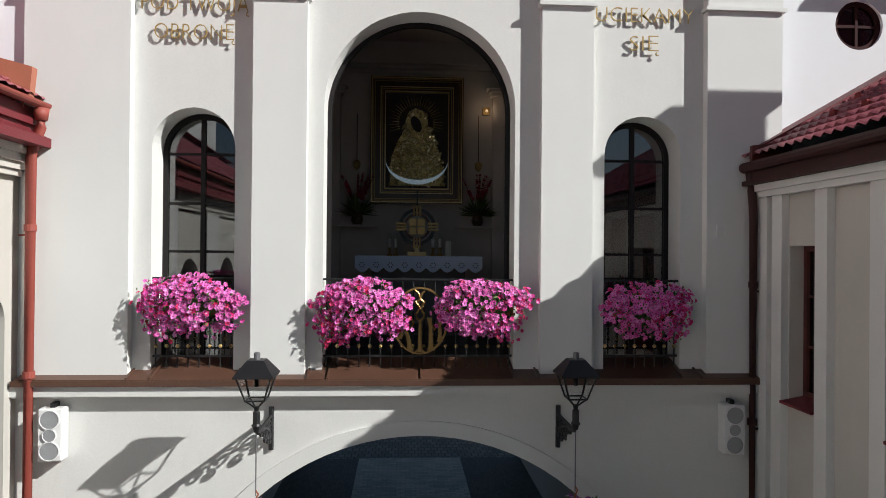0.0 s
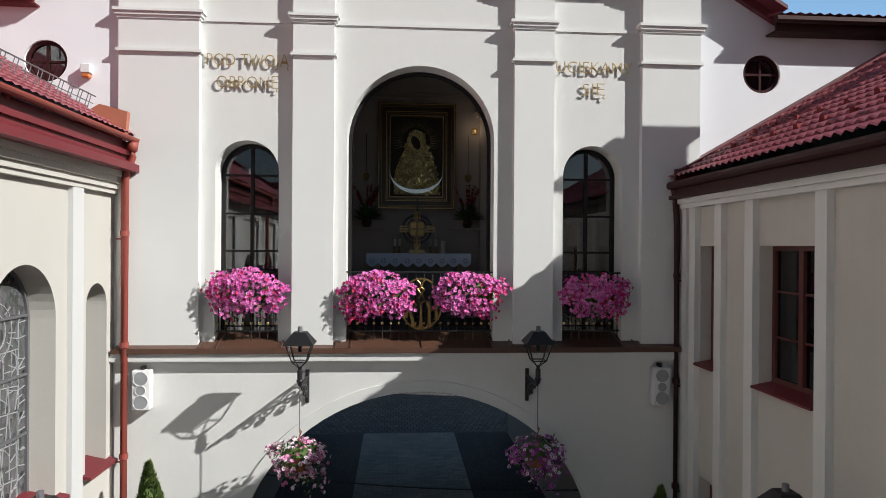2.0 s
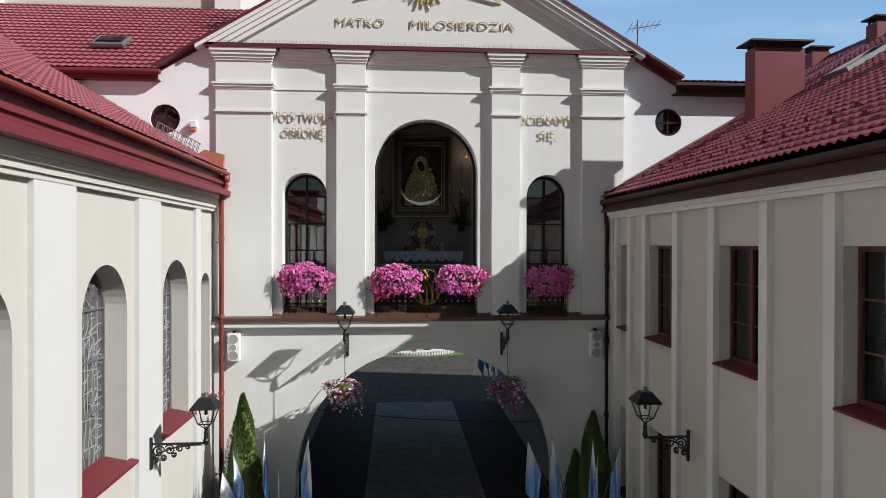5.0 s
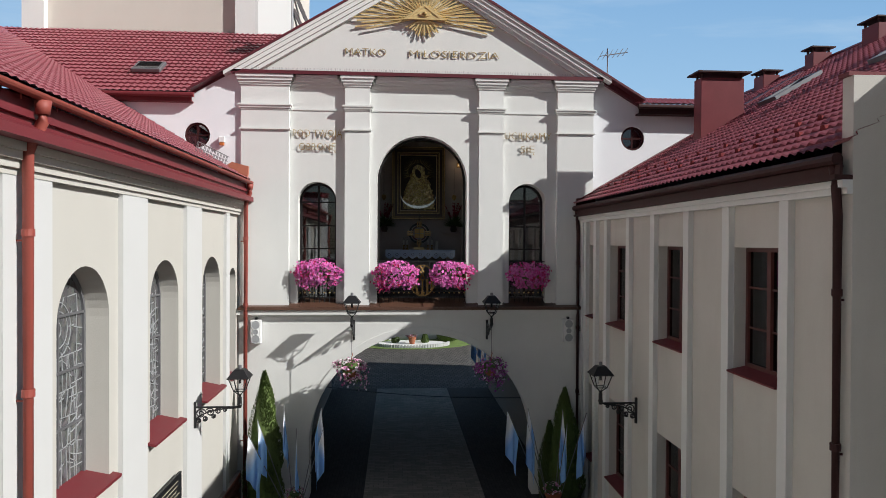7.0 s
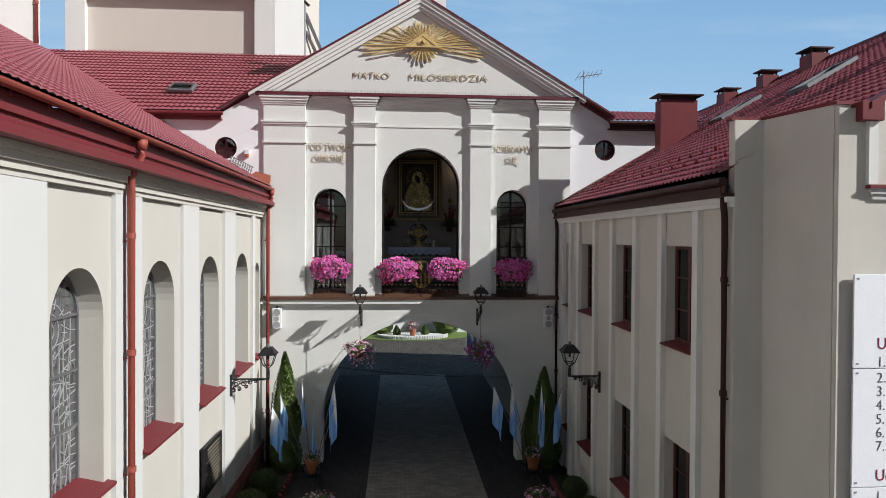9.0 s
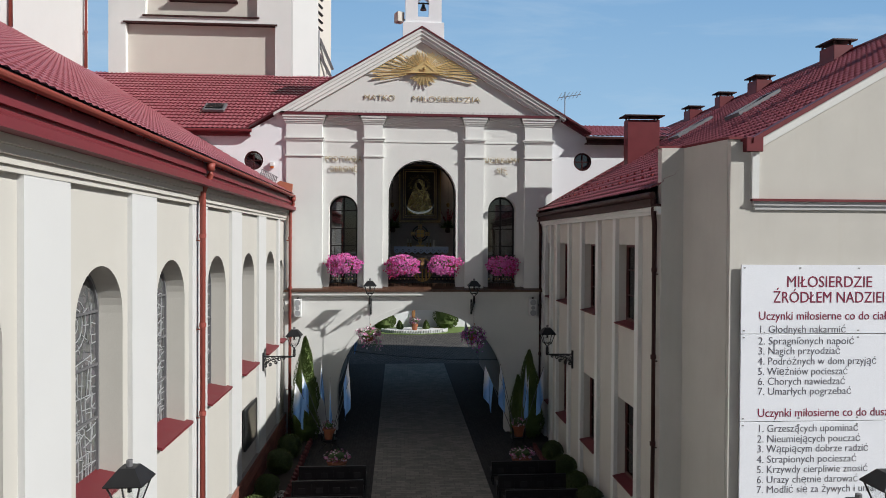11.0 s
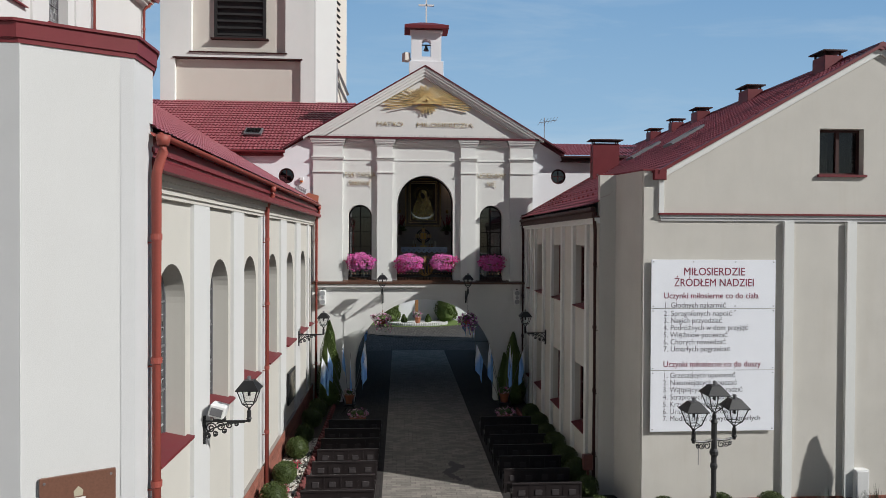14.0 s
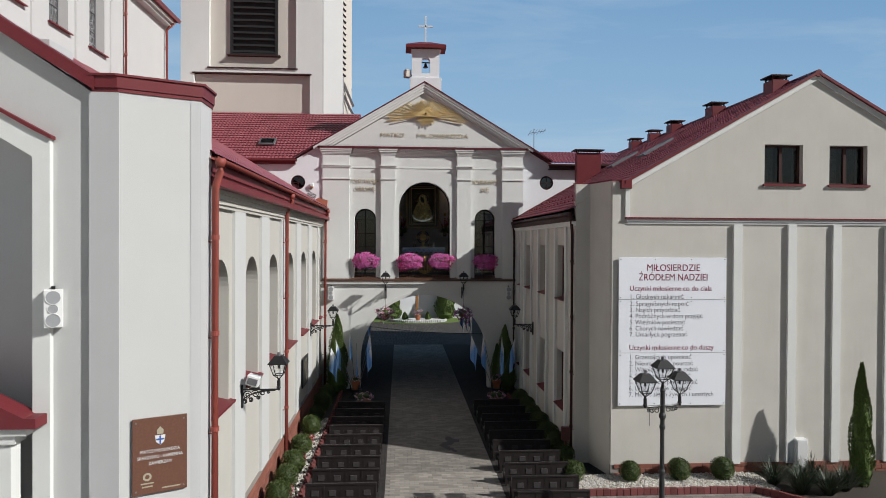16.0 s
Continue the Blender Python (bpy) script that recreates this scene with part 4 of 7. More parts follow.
part("gable_post", boxes((6.02, 6.16, -13.27, -13.18, 8.11, 9.2)), M_RIB, east)
for s in (-1, 1):
    e = 6.33
    for d0, d1, o, mt, nm in ((0.0, 0.19, -13.27, M_RIB, "verge_board"), (-0.1, 0.0, -13.36, M_RED, "verge_flashing")):
        poly = [(12.37, 12.82 - d0), (12.37 + s * (e + 0.05), 9.19 - d0), (12.37 + s * (e + 0.05), 9.19 - d1), (12.37, 12.82 - d1)]
        part(nm, slab(bmesh.new(), poly, [], "xz", o, -13.1), mt, east)
part("gutter_box", boxes((5.86, 6.2, -13.34, -12.9, 9.02, 9.3), bevel=0.01), M_RED, east)
part("side_wall_far", boxes((18.3, 18.7, -12.8, 13.5, GZ, 9.2)), M_SAND, east)
part("rear_wall", boxes((EX + 0.3, 18.7, 13.2, 13.6, GZ, 9.0)), M_SAND, east)
part("court_wall", boxes((EX + 0.35, EX + 0.75, 0.6, 13.5, GZ, 8.4)), M_SAND, east)
part("plinth_bed", boxes((5.6, 18.7, -13.215, -13.1, GZ - 0.05, 0.13)), M_MORTAR, east)


def sash(parent, plane, u0, u1, z0, z1, d, mat, bars=3, inward=1):
    """A casement pair: frame, mullion, sash bars, pane."""
    put = "yz" if plane == "x" else "xz"
    part("window_frame", slab(bmesh.new(), rect(u0, u1, z0, z1), [rect(u0 + 0.07, u1 - 0.07, z0 + 0.07, z1 - 0.07)], put, d, d + 0.09 * inward), mat, parent)
    c = (u0 + u1) / 2
    part("mullion", slab(bmesh.new(), rect(c - 0.05, c + 0.05, z0 + 0.07, z1 - 0.07), [], put, d - 0.01 * inward, d + 0.08 * inward), mat, parent)
    for k in range(1, bars):
        z = z0 + k * (z1 - z0) / bars
        part("glazing_bar", slab(bmesh.new(), rect(u0 + 0.06, u1 - 0.06, z - 0.015, z + 0.015), [], put, d + 0.02 * inward, d + 0.06 * inward), mat, parent)
    g = part("pane", slab(bmesh.new(), rect(u0 + 0.05, u1 - 0.05, z0 + 0.05, z1 - 0.05), [], put, d + 0.04 * inward, d + 0.045 * inward), M_STREETGLASS, parent)
    g.visible_shadow = False


M_CURTAIN = surface("pale_curtain", (0.62, 0.60, 0.55), 0.95, vary=0.1, scale=6, bump=0.2)
k = 30
for a, b in EW:
    for z0, z1 in ((5.16, 7.18), (1.16, 3.22)):
        w = thing("window_%d" % k, (EX, (a + b) / 2, z0), "brown-framed casement window in a deep reveal", "window", group="wing windows", kind="structure")
        k += 1
        sash(w, "x", a + 0.02, b - 0.02, z0 + 0.06, z1, EX + 0.29, M_WOODFRAME)
        part("window_sill", slab(bmesh.new(), [(EX - 0.03, z0 - 0.02), (EX - 0.03, z0 + 0.01), (EX + 0.3, z0 + 0.07), (EX + 0.3, z0 + 0.03)], [], "xz", a + 0.02, b - 0.02), M_RED, w, "dark red metal sill")
        bm = bmesh.new()
        n = 24
        for s, e in ((a + 0.1, a + 0.5), (b - 0.5, b - 0.1)):
            top = [bm.verts.new((EX + 0.47 + 0.03 * math.sin(i * 1.7), s + (e - s) * i / n, z1 - 0.05)) for i in range(n + 1)]
            low = [bm.verts.new((EX + 0.47 + 0.04 * math.sin(i * 1.7 + 0.4), s + (e - s) * i / n, z0 + 0.1)) for i in range(n + 1)]
            for i in range(n):
                bm.faces.new((top[i], top[i + 1], low[i + 1], low[i]))
        part("curtain", bm, M_CURTAIN, w)
for a, b, c, d in GW:
    w = thing("window_%d" % k, ((a + b) / 2, -13, c), "brown-framed attic window in the gable", "window", group="attic windows", kind="structure")
    k += 1
    sash(w, "y", a, b, c + 0.03, d, -13.0, M_BROWN, bars=1)
    for s0, s1 in ((a + 0.1, a + 0.5), (b - 0.5, b - 0.1)):
        bm = bmesh.new()
        top = [bm.verts.new((s0 + (s1 - s0) * i / 20, -12.8 + 0.03 * math.sin(i * 1.6), d - 0.04)) for i in range(21)]
        low = [bm.verts.new((s0 + (s1 - s0) * i / 20, -12.8 + 0.04 * math.sin(i * 1.6 + 0.3), c + 0.06)) for i in range(21)]
        for i in range(20):
            bm.faces.new((top[i], top[i + 1], low[i + 1], low[i]))
        part("curtain", bm, M_CURTAIN, w, "pale folded curtain")
    part("window_sill", boxes((a - 0.06, b + 0.06, -13.28, -13.0, c - 0.04, c + 0.03)), M_RED, w)
    # added dark sheet in place of the shaded attic
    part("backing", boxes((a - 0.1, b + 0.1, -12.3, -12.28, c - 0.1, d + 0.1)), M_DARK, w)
downpipe(EX - 0.06, -11.66, 8.2, GZ, -0.03, M_BROWN, "dark brown metal drainpipe against the parish wing", 0.055)
downpipe(EX - 0.08, -0.1, 8.2, GZ, -0.03, M_BROWN, "dark brown metal drainpipe in the corner by the gateway", 0.055)


def chimney(x0, x1, y0, y1, z0, z1, label):
    c = thing("chimney", ((x0 + x1) / 2, (y0 + y1) / 2, z0), label, "chimney", group="sheet-clad chimneys")
    part("shaft", boxes((x0, x1, y0, y1, z0, z1 - 0.22), bevel=0.008), M_RED, c)
    for x in (x0 + 0.06, x1 - 0.06):
        for y in (y0 + 0.06, y1 - 0.06):
            part("cap_post", boxes((x - 0.025, x + 0.025, y - 0.025, y + 0.025, z1 - 0.22, z1 - 0.1)), M_BROWN, c)
    e = 0.14 if x1 - x0 > 0.8 else 0.08
    bm = bmesh.new()
    lo = [bm.verts.new(v) for v in ((x0 - e, y0 - e, z1 - 0.1), (x1 + e, y0 - e, z1 - 0.1), (x1 + e, y1 + e, z1 - 0.1), (x0 - e, y1 + e, z1 - 0.1))]
    md = [bm.verts.new(v.co + Vector((0, 0, 0.04))) for v in lo]
    cx, cy = (x0 + x1) / 2, (y0 + y1) / 2
    hi = [bm.verts.new((cx + (v.co.x - cx) * 0.45, cy + (v.co.y - cy) * 0.45, z1 - 0.02)) for v in lo]
    for ra, rb in ((lo, md), (md, hi)):
        for i in range(4):
            bm.faces.new((ra[i], ra[(i + 1) % 4], rb[(i + 1) % 4], rb[i]))
    bm.faces.new(lo)
    bm.faces.new(hi)
    part("cap", bm, M_BROWN, c, "dark sheet-metal rain cap")
    return c


chimney(7.38, 8.56, -2.28, -1.86, 9.5, 11.88, "large chimney clad in dark red sheet metal")
for y, w in ((-11.4, 0.62), (-6.87, 0.68), (-2.7, 0.62), (-0.1, 0.42), (2.7, 0.6)):
    chimney(11.76, 12.34, y - w / 2, y + w / 2, 12.1, 13.24, "small red sheet-clad chimney near the ridge")

# ---- fittings of the gateway front ----
M_PETAL = palette("petunia_petals", [(0.74, 0.16, 0.51), (0.70, 0.10, 0.40), (0.77, 0.24, 0.58), (0.68, 0.13, 0.47), (0.72, 0.14, 0.47), (0.75, 0.20, 0.54), (0.76, 0.22, 0.56), (0.66, 0.08, 0.36)], 0.6)
M_PETAL_HOT = palette("red_pink_petals", [(0.62, 0.02, 0.16), (0.66, 0.05, 0.30), (0.55, 0.015, 0.10), (0.70, 0.15, 0.45)], 0.6)
M_PETAL_PALE = palette("pale_pink_petals", [(0.70, 0.42, 0.55), (0.62, 0.25, 0.42), (0.76, 0.66, 0.70), (0.55, 0.12, 0.30), (0.72, 0.5, 0.6)], 0.6)
M_PETAL_VIO = palette("violet_petals", [(0.36, 0.07, 0.34), (0.50, 0.20, 0.48), (0.68, 0.60, 0.68), (0.42, 0.10, 0.36), (0.30, 0.05, 0.28)], 0.6)
M_PETAL_RED = palette("geranium_petals", [(0.45, 0.03, 0.05), (0.55, 0.08, 0.10), (0.62, 0.2, 0.28), (0.38, 0.02, 0.04)], 0.6)
M_LEAF = palette("petunia_leaves", [(0.06, 0.11, 0.025), (0.09, 0.15, 0.035), (0.045, 0.085, 0.02), (0.07, 0.12, 0.04)], 0.7)
M_BOX = palette("boxwood_leaves", [(0.06, 0.085, 0.016), (0.08, 0.11, 0.022), (0.04, 0.06, 0.012), (0.065, 0.095, 0.018)], 0.65)
M_THUJA = palette("thuja_sprays", [(0.075, 0.115, 0.022), (0.09, 0.135, 0.028), (0.06, 0.095, 0.018), (0.08, 0.12, 0.024)], 0.7)
M_YUCCA = palette("long_grey_green_leaves", [(0.035, 0.052, 0.026), (0.05, 0.07, 0.036), (0.025, 0.04, 0.02)], 0.5)
M_TRUNK = surface("bark", (0.10, 0.07, 0.05), 0.9, vary=0.3, scale=8, bump=0.5)
M_SOIL = surface("dark_soil", (0.05, 0.04, 0.03), 0.95, vary=0.3, scale=10, bump=0.6)
M_CLAY = surface("terracotta_pot", (0.32, 0.11, 0.05), 0.8, vary=0.15, scale=5)


def blossom(bm, p, n, r, tilt, throat=None):
    """A five-lobed trumpet flower facing along n."""
    q = (n + tilt).normalized().to_track_quat("Z", "Y")
    c = bm.verts.new(p - (q @ Vector((0, 0, r * 0.3))))
    ring = []
    for i in range(15):
        a, rr = i * 0.41888, r * (0.72, 1.0, 1.0)[i % 3]
        ring.append(bm.verts.new(p + q @ Vector((rr * math.cos(a), rr * math.sin(a), r * (0.12, 0.0, 0.0)[i % 3]))))
    for i in range(15):
        bm.faces.new((c, ring[i], ring[(i + 1) % 15]))
    if throat is not None:
        throat.faces.new([throat.verts.new(p + q @ Vector((r * 0.3 * math.cos(i * 1.2566), r * 0.3 * math.sin(i * 1.2566), -r * 0.12))) for i in range(5)])


def leaf(bm, p, d, w, length):
    """A pointed leaf folded along its rib."""
    d = d.normalized()
    s = d.cross(Vector((0.3, 0.2, 1))).normalized() * w
    up = d.cross(s).normalized() * w * 0.3
    a, b, c, e = p, p + d * length * 0.5 + s, p + d * length, p + d * length * 0.5 - s
    va, vb, vc, ve = bm.verts.new(a), bm.verts.new(b + up), bm.verts.new(c), bm.verts.new(e + up)
    bm.faces.new((va, vb, vc))
    bm.faces.new((va, vc, ve))


def rnd_dir(rng):
    while True:
        v = Vector((rng.uniform(-1, 1), rng.uniform(-1, 1), rng.uniform(-1, 1)))
        if 0.05 < v.length < 1:
            return v.normalized()


M_THROAT = palette("petunia_throats", [(0.30, 0.02, 0.16), (0.36, 0.04, 0.26), (0.6, 0.45, 0.5), (0.25, 0.015, 0.1)], 0.7)


def cascade(seed, c, rx, ry, rz, count, leaves, petal, parent, hot=None, hot_side=-1, size=0.036, droop=0.25, front=True):
    """Sprays of blossoms and leaves over a lumpy mound with trailing ends."""
    rng = random.Random(seed)
    sprays = []
    for k in range(max(9, int(count / 26))):
        v = rnd_dir(rng)
        if front and v.y > 0.2:
            v.y = -v.y
        reach = rng.uniform(0.72, 1.06)
        sprays.append((v, reach, rng.uniform(0.16, 0.30)))
    flowers, second, green, throat = bmesh.new(), bmesh.new(), bmesh.new(), bmesh.new()

    def surf(loose=0.0):
        v0, reach, wide = rng.choice(sprays)
        if rng.random() < 0.4:
            v0, reach, wide = rnd_dir(rng), rng.uniform(0.78, 0.9), 0.1
            v0.y = -abs(v0.y) if front else v0.y
        v = (v0 + rnd_dir(rng) * wide * rng.uniform(0.3, 1.6)).normalized()
        k = reach * rng.uniform(0.86, 1.06) - loose
        p = Vector(c) + Vector((v.x * rx * k, v.y * ry * k, v.z * rz * k))
        if v.z < -0.1:
            p.z -= rng.random() ** 3 * droop * (1.4 if v.x * hot_side > 0.3 else 0.6)
        return p, Vector((v.x / rx, v.y / ry, v.z / rz)).normalized()
    for i in range(count):
        p, n = surf()
        u = (p.x - c[0]) / rx * hot_side
        low = (c[2] - p.z) / rz
        use = second if hot and rng.random() < max(0.12, 0.12 + 1.0 * u + 0.25 * low) else flowers
        blossom(use, p + n * 0.02, n * 0.6, size * rng.uniform(0.8, 1.15), rnd_dir(rng) * 0.45 + Vector((0, -0.55 if front else 0, 0.25)), throat)
    for i in range(leaves):
        p, n = surf(rng.uniform(0.0, 0.2))
        leaf(green, p, n * 0.5 + rnd_dir(rng), rng.uniform(0.011, 0.019), rng.uniform(0.05, 0.09))
    core = bmesh.ops.create_icosphere(green, subdivisions=3, radius=1)["verts"]
    for v in core:
        k = rng.uniform(0.45, 0.6)
        v.co = Vector(c) + Vector((v.co.x * rx * k, v.co.y * ry * k, v.co.z * rz * k))
    part("foliage", green, M_LEAF, parent, "small green leaves", kind="stuff")
    part("blossom_mass", flowers, petal, parent, kind="stuff")
    part("throat_mass", throat, M_THROAT, parent, "dark flower throats", kind="stuff")
    if hot:
        part("blossom_mass", second, hot, parent, "deep red-pink blossoms", kind="stuff")
    else:
        second.free()


# sloping sill sheets with raised seams
for x0, x1 in ((-5.12, 5.1),):
    sl_ = thing("sill_sheet", (0, 0, 5.26), "brown sheet-metal ledge with raised seams over the arch", "ledge", kind="structure")
    part("drip_edge", boxes((-5.2, 5.0, -0.15, -0.11, 5.27, 5.345)), M_COPPER, sl_)
    part("sheet", slab(bmesh.new(), [(-0.14, 5.33), (-0.14, 5.36), (0.6, 5.57), (0.6, 5.3)], [], "yz", -5.15, 5.0), M_COPPER, sl_)
    for x in (-3.75, -3.45, -2.35, -2.22, -1.42, -1.15, 0.1, 1.35, 1.68, 2.5, 3.7, 3.95):
        part("seam", slab(bmesh.new(), [(-0.145, 5.34), (-0.145, 5.385), (0.56, 5.585), (0.56, 5.5)], [], "yz", x - 0.012, x + 0.012), M_COPPER, sl_)

M_BRASS = surface("brass_knob", (0.75, 0.56, 0.24), 0.28, 0.85, vary=0.2, scale=9)


def railing(x0, x1, label, gap=None):
    r = thing("balcony_railing", ((x0 + x1) / 2, 0.14, 5.46), label, "railing")
    y = 0.22
    part("top_rail", boxes((x0 - 0.05, x1 + 0.05, y - 0.02, y + 0.02, 6.66, 6.69), bevel=0.004), M_BLACK, r)
    part("bottom_rail", boxes((x0, x1, y - 0.012, y + 0.012, 5.6, 5.63)), M_BLACK, r)
    n = max(4, round((x1 - x0) / 0.155))
    for i in range(n + 1):
        x = x0 + 0.04 + (x1 - x0 - 0.08) * i / n
        bal = part("baluster", rod(bmesh.new(), (x, y, 5.455), (x, y, 6.66), 0.010, n=6), M_BLACK, r)
        bm = bmesh.new()
        bmesh.ops.create_icosphere(bm, subdivisions=2, radius=0.027, matrix=Matrix.Translation((x, y, 5.75)))
        part("knob", bm, M_BRASS, bal, "small brass knob")
    return r


railing(-3.54, -2.455, "black iron balcony railing with brass knobs behind flowers")
big = railing(-1.245, 1.375, "wide black iron balcony railing with brass knobs and a gilded monogram")
railing(2.665, 3.745, "black iron balcony railing with brass knobs behind flowers")

mono = thing("monogram", (0.1, 0.06, 5.62), "round gilded monogram with interlaced strokes on the railing", "emblem")
mc = (0.085, 6.11)
M_BRONZE = surface("bronze_gilding", (0.34, 0.21, 0.075), 0.42, 0.7, vary=0.3, scale=9, bump=0.1, grain=30)


def oval(k):
    return [(mc[0] + (0.385 - k) * math.cos(t), mc[1] + (0.465 - k) * math.sin(t)) for t in [q * math.pi / 24 for q in range(48)]]


part("ring", slab(bmesh.new(), oval(0), [oval(0.026)], "xz", 0.13, 0.185), M_BRONZE, mono)


def blade(*pts):
    """A flat letter stroke given by middle points and half widths."""
    a = [(mc[0] + u - w, mc[1] + v) for u, v, w in pts]
    b = [(mc[0] + u + w, mc[1] + v) for u, v, w in pts]
    part("stroke", slab(bmesh.new(), a + b[::-1], [], "xz", 0.14, 0.18), M_BRONZE, mono)


def stroke(pts, r=0.018):
    part("stroke", path_rod(bmesh.new(), [(mc[0] + u, 0.155, mc[1] + v) for u, v in pts], r, 6), M_BRONZE, mono)


# upright with flared ends
blade((0, -0.43, 0.075), (0, -0.39, 0.035), (0, -0.3, 0.024), (0, 0.0, 0.02))
# interlaced loop with a crown of two horns
stroke([(0.0, 0.0), (-0.05, 0.04), (-0.055, 0.09), (-0.02, 0.15), (0.03, 0.21), (0.07, 0.27)])
stroke([(0.0, 0.0), (0.05, 0.04), (0.055, 0.09), (0.02, 0.15), (-0.03, 0.21), (-0.07, 0.27)])
stroke([(-0.07, 0.42), (-0.02, 0.37), (0.0, 0.3), (0.04, 0.26), (0.03, 0.2)])
stroke([(0.07, 0.42), (0.02, 0.37), (0.0, 0.3), (-0.04, 0.26), (-0.03, 0.2)])
# letter with a bow and a leg
blade((-0.29, -0.25, 0.045), (-0.265, -0.2, 0.026), (-0.235, -0.06, 0.024), (-0.2, 0.03, 0.026))
stroke([(-0.22, 0.03), (-0.13, 0.03), (-0.09, -0.02), (-0.11, -0.09), (-0.19, -0.13)], 0.022)
blade((-0.13, -0.41, 0.05), (-0.145, -0.33, 0.03), (-0.17, -0.22, 0.028), (-0.2, -0.12, 0.022))
# twin uprights with a shared foot
blade((0.15, -0.41, 0.06), (0.15, -0.35, 0.03), (0.145, -0.1, 0.024), (0.13, 0.04, 0.034))
blade((0.275, -0.29, 0.045), (0.275, -0.22, 0.026), (0.27, -0.06, 0.024), (0.285, 0.03, 0.04))
stroke([(0.14, -0.02), (0.2, -0.12), (0.27, -0.03)], 0.02)

for i, (cx, rx, cnt, hot, side, lab) in enumerate(((-2.98, 0.78, 620, M_PETAL_HOT, -1, "balcony box of bright pink and crimson petunias"), (-0.68, 0.76, 640, M_PETAL_HOT, -1, "balcony box overflowing with pink petunias"),
                                                   (0.90, 0.74, 600, M_PETAL_HOT, 1, "balcony box overflowing with pink petunias"), (3.24, 0.70, 560, M_PETAL_HOT, 1, "shaded balcony box of pink and dark red petunias"))):
    f = thing("flower_box", (cx, -0.02, 5.9), lab, "flower box", group="balcony flower boxes")
    part("trough", boxes((cx - 0.45, cx + 0.45, -0.06, 0.17, 6.2, 6.38), bevel=0.01), M_CLAY, f)
    cascade(10 + i, (cx, -0.04, 6.34), rx, 0.27, 0.38, int(cnt * 1.35), 1100, M_PETAL, f, hot, side, 0.0335, 0.2)


# ---- lanterns ----
def lantern(o, parent, s=0.86):
    """A four-sided street lantern: sloping hood, tapering glass, cage, socket. o is the foot of its socket."""
    x, y, z = o
    lam = part("lantern_head", lathe(bmesh.new(), o, [(0.035 * s, -0.12 * s), (0.05 * s, -0.06 * s), (0.07 * s, -0.03 * s), (0.05 * s, 0.0), (0.05 * s, 0.16 * s), (0.03 * s, 0.18 * s), (0.045 * s, 0.24 * s)], 10), M_BLACK, parent)

    def ring(h, zz):
        return [(x + a * h * s, y + b * h * s, z + zz * s) for a, b in ((-1, -1), (1, -1), (1, 1), (-1, 1))]
    lo, hi = ring(0.13, 0.34), ring(0.235, 0.68)
    for i in range(4):
        part("cage_bar", rod(bmesh.new(), lo[i], hi[i], 0.014 * s, n=6), M_BLACK, lam)
        part("cage_bar", rod(bmesh.new(), lo[i], lo[(i + 1) % 4], 0.012 * s, n=6), M_BLACK, lam)
        part("cage_bar", rod(bmesh.new(), hi[i], hi[(i + 1) % 4], 0.016 * s, n=6), M_BLACK, lam)
        part("cage_foot", path_rod(bmesh.new(), [(x, y, z + 0.2 * s), tuple(Vector(lo[i]) * 0.6 + Vector((x, y, z + 0.22 * s)) * 0.4), lo[i]], 0.012 * s, 6), M_BLACK, lam)
    for i in range(4):
        bm = bmesh.new()
        bm.faces.new([bm.verts.new(p) for p in (lo[i], lo[(i + 1) % 4], hi[(i + 1) % 4], hi[i])])
        geo_ = bmesh.ops.extrude_face_region(bm, geom=bm.faces[:])
        c = Vector((x, y, z + 0.5 * s))
        for v in [g for g in geo_["geom"] if isinstance(g, bmesh.types.BMVert)]:
            v.co = v.co + (c - v.co) * 0.02
        g = part("pane", bm, M_LAMPGLASS, lam)
        g.visible_shadow = False
    bm = bmesh.new()
    e, t = ring(0.275, 0.67), ring(0.115, 0.90)
    e2 = ring(0.275, 0.69)
    va, vb, vc = [bm.verts.new(p) for p in e], [bm.verts.new(p) for p in e2], [bm.verts.new(p) for p in t]
    for ra, rb in ((va, vb), (vb, vc)):
        for i in range(4):
            bm.faces.new((ra[i], ra[(i + 1) % 4], rb[(i + 1) % 4], rb[i]))
    bm.faces.new(va)
    bm.faces.new(vc)
    part("hood", bm, M_BLACK, lam, "dark sloping metal hood")
    part("light_sensor", lathe(bmesh.new(), (x, y, z + 0.90 * s), [(0.045 * s, 0), (0.045 * s, 0.09 * s), (0.03 * s, 0.1 * s)], 10), M_STEEL, lam, "small grey cap")
    part("bulb_holder", rod(bmesh.new(), (x, y, z + 0.52 * s), (x, y, z + 0.68 * s), 0.035 * s, n=8), M_BLACK, lam)
    return lam


def spiral(cx, cz, r, turns, start, sgn=1, n=26):
    return [(cx + r * (1 - 0.78 * i / n) * math.cos(start + sgn * turns * 6.2832 * i / n), cz + r * (1 - 0.78 * i / n) * math.sin(start + sgn * turns * 6.2832 * i / n)) for i in range(n + 1)]


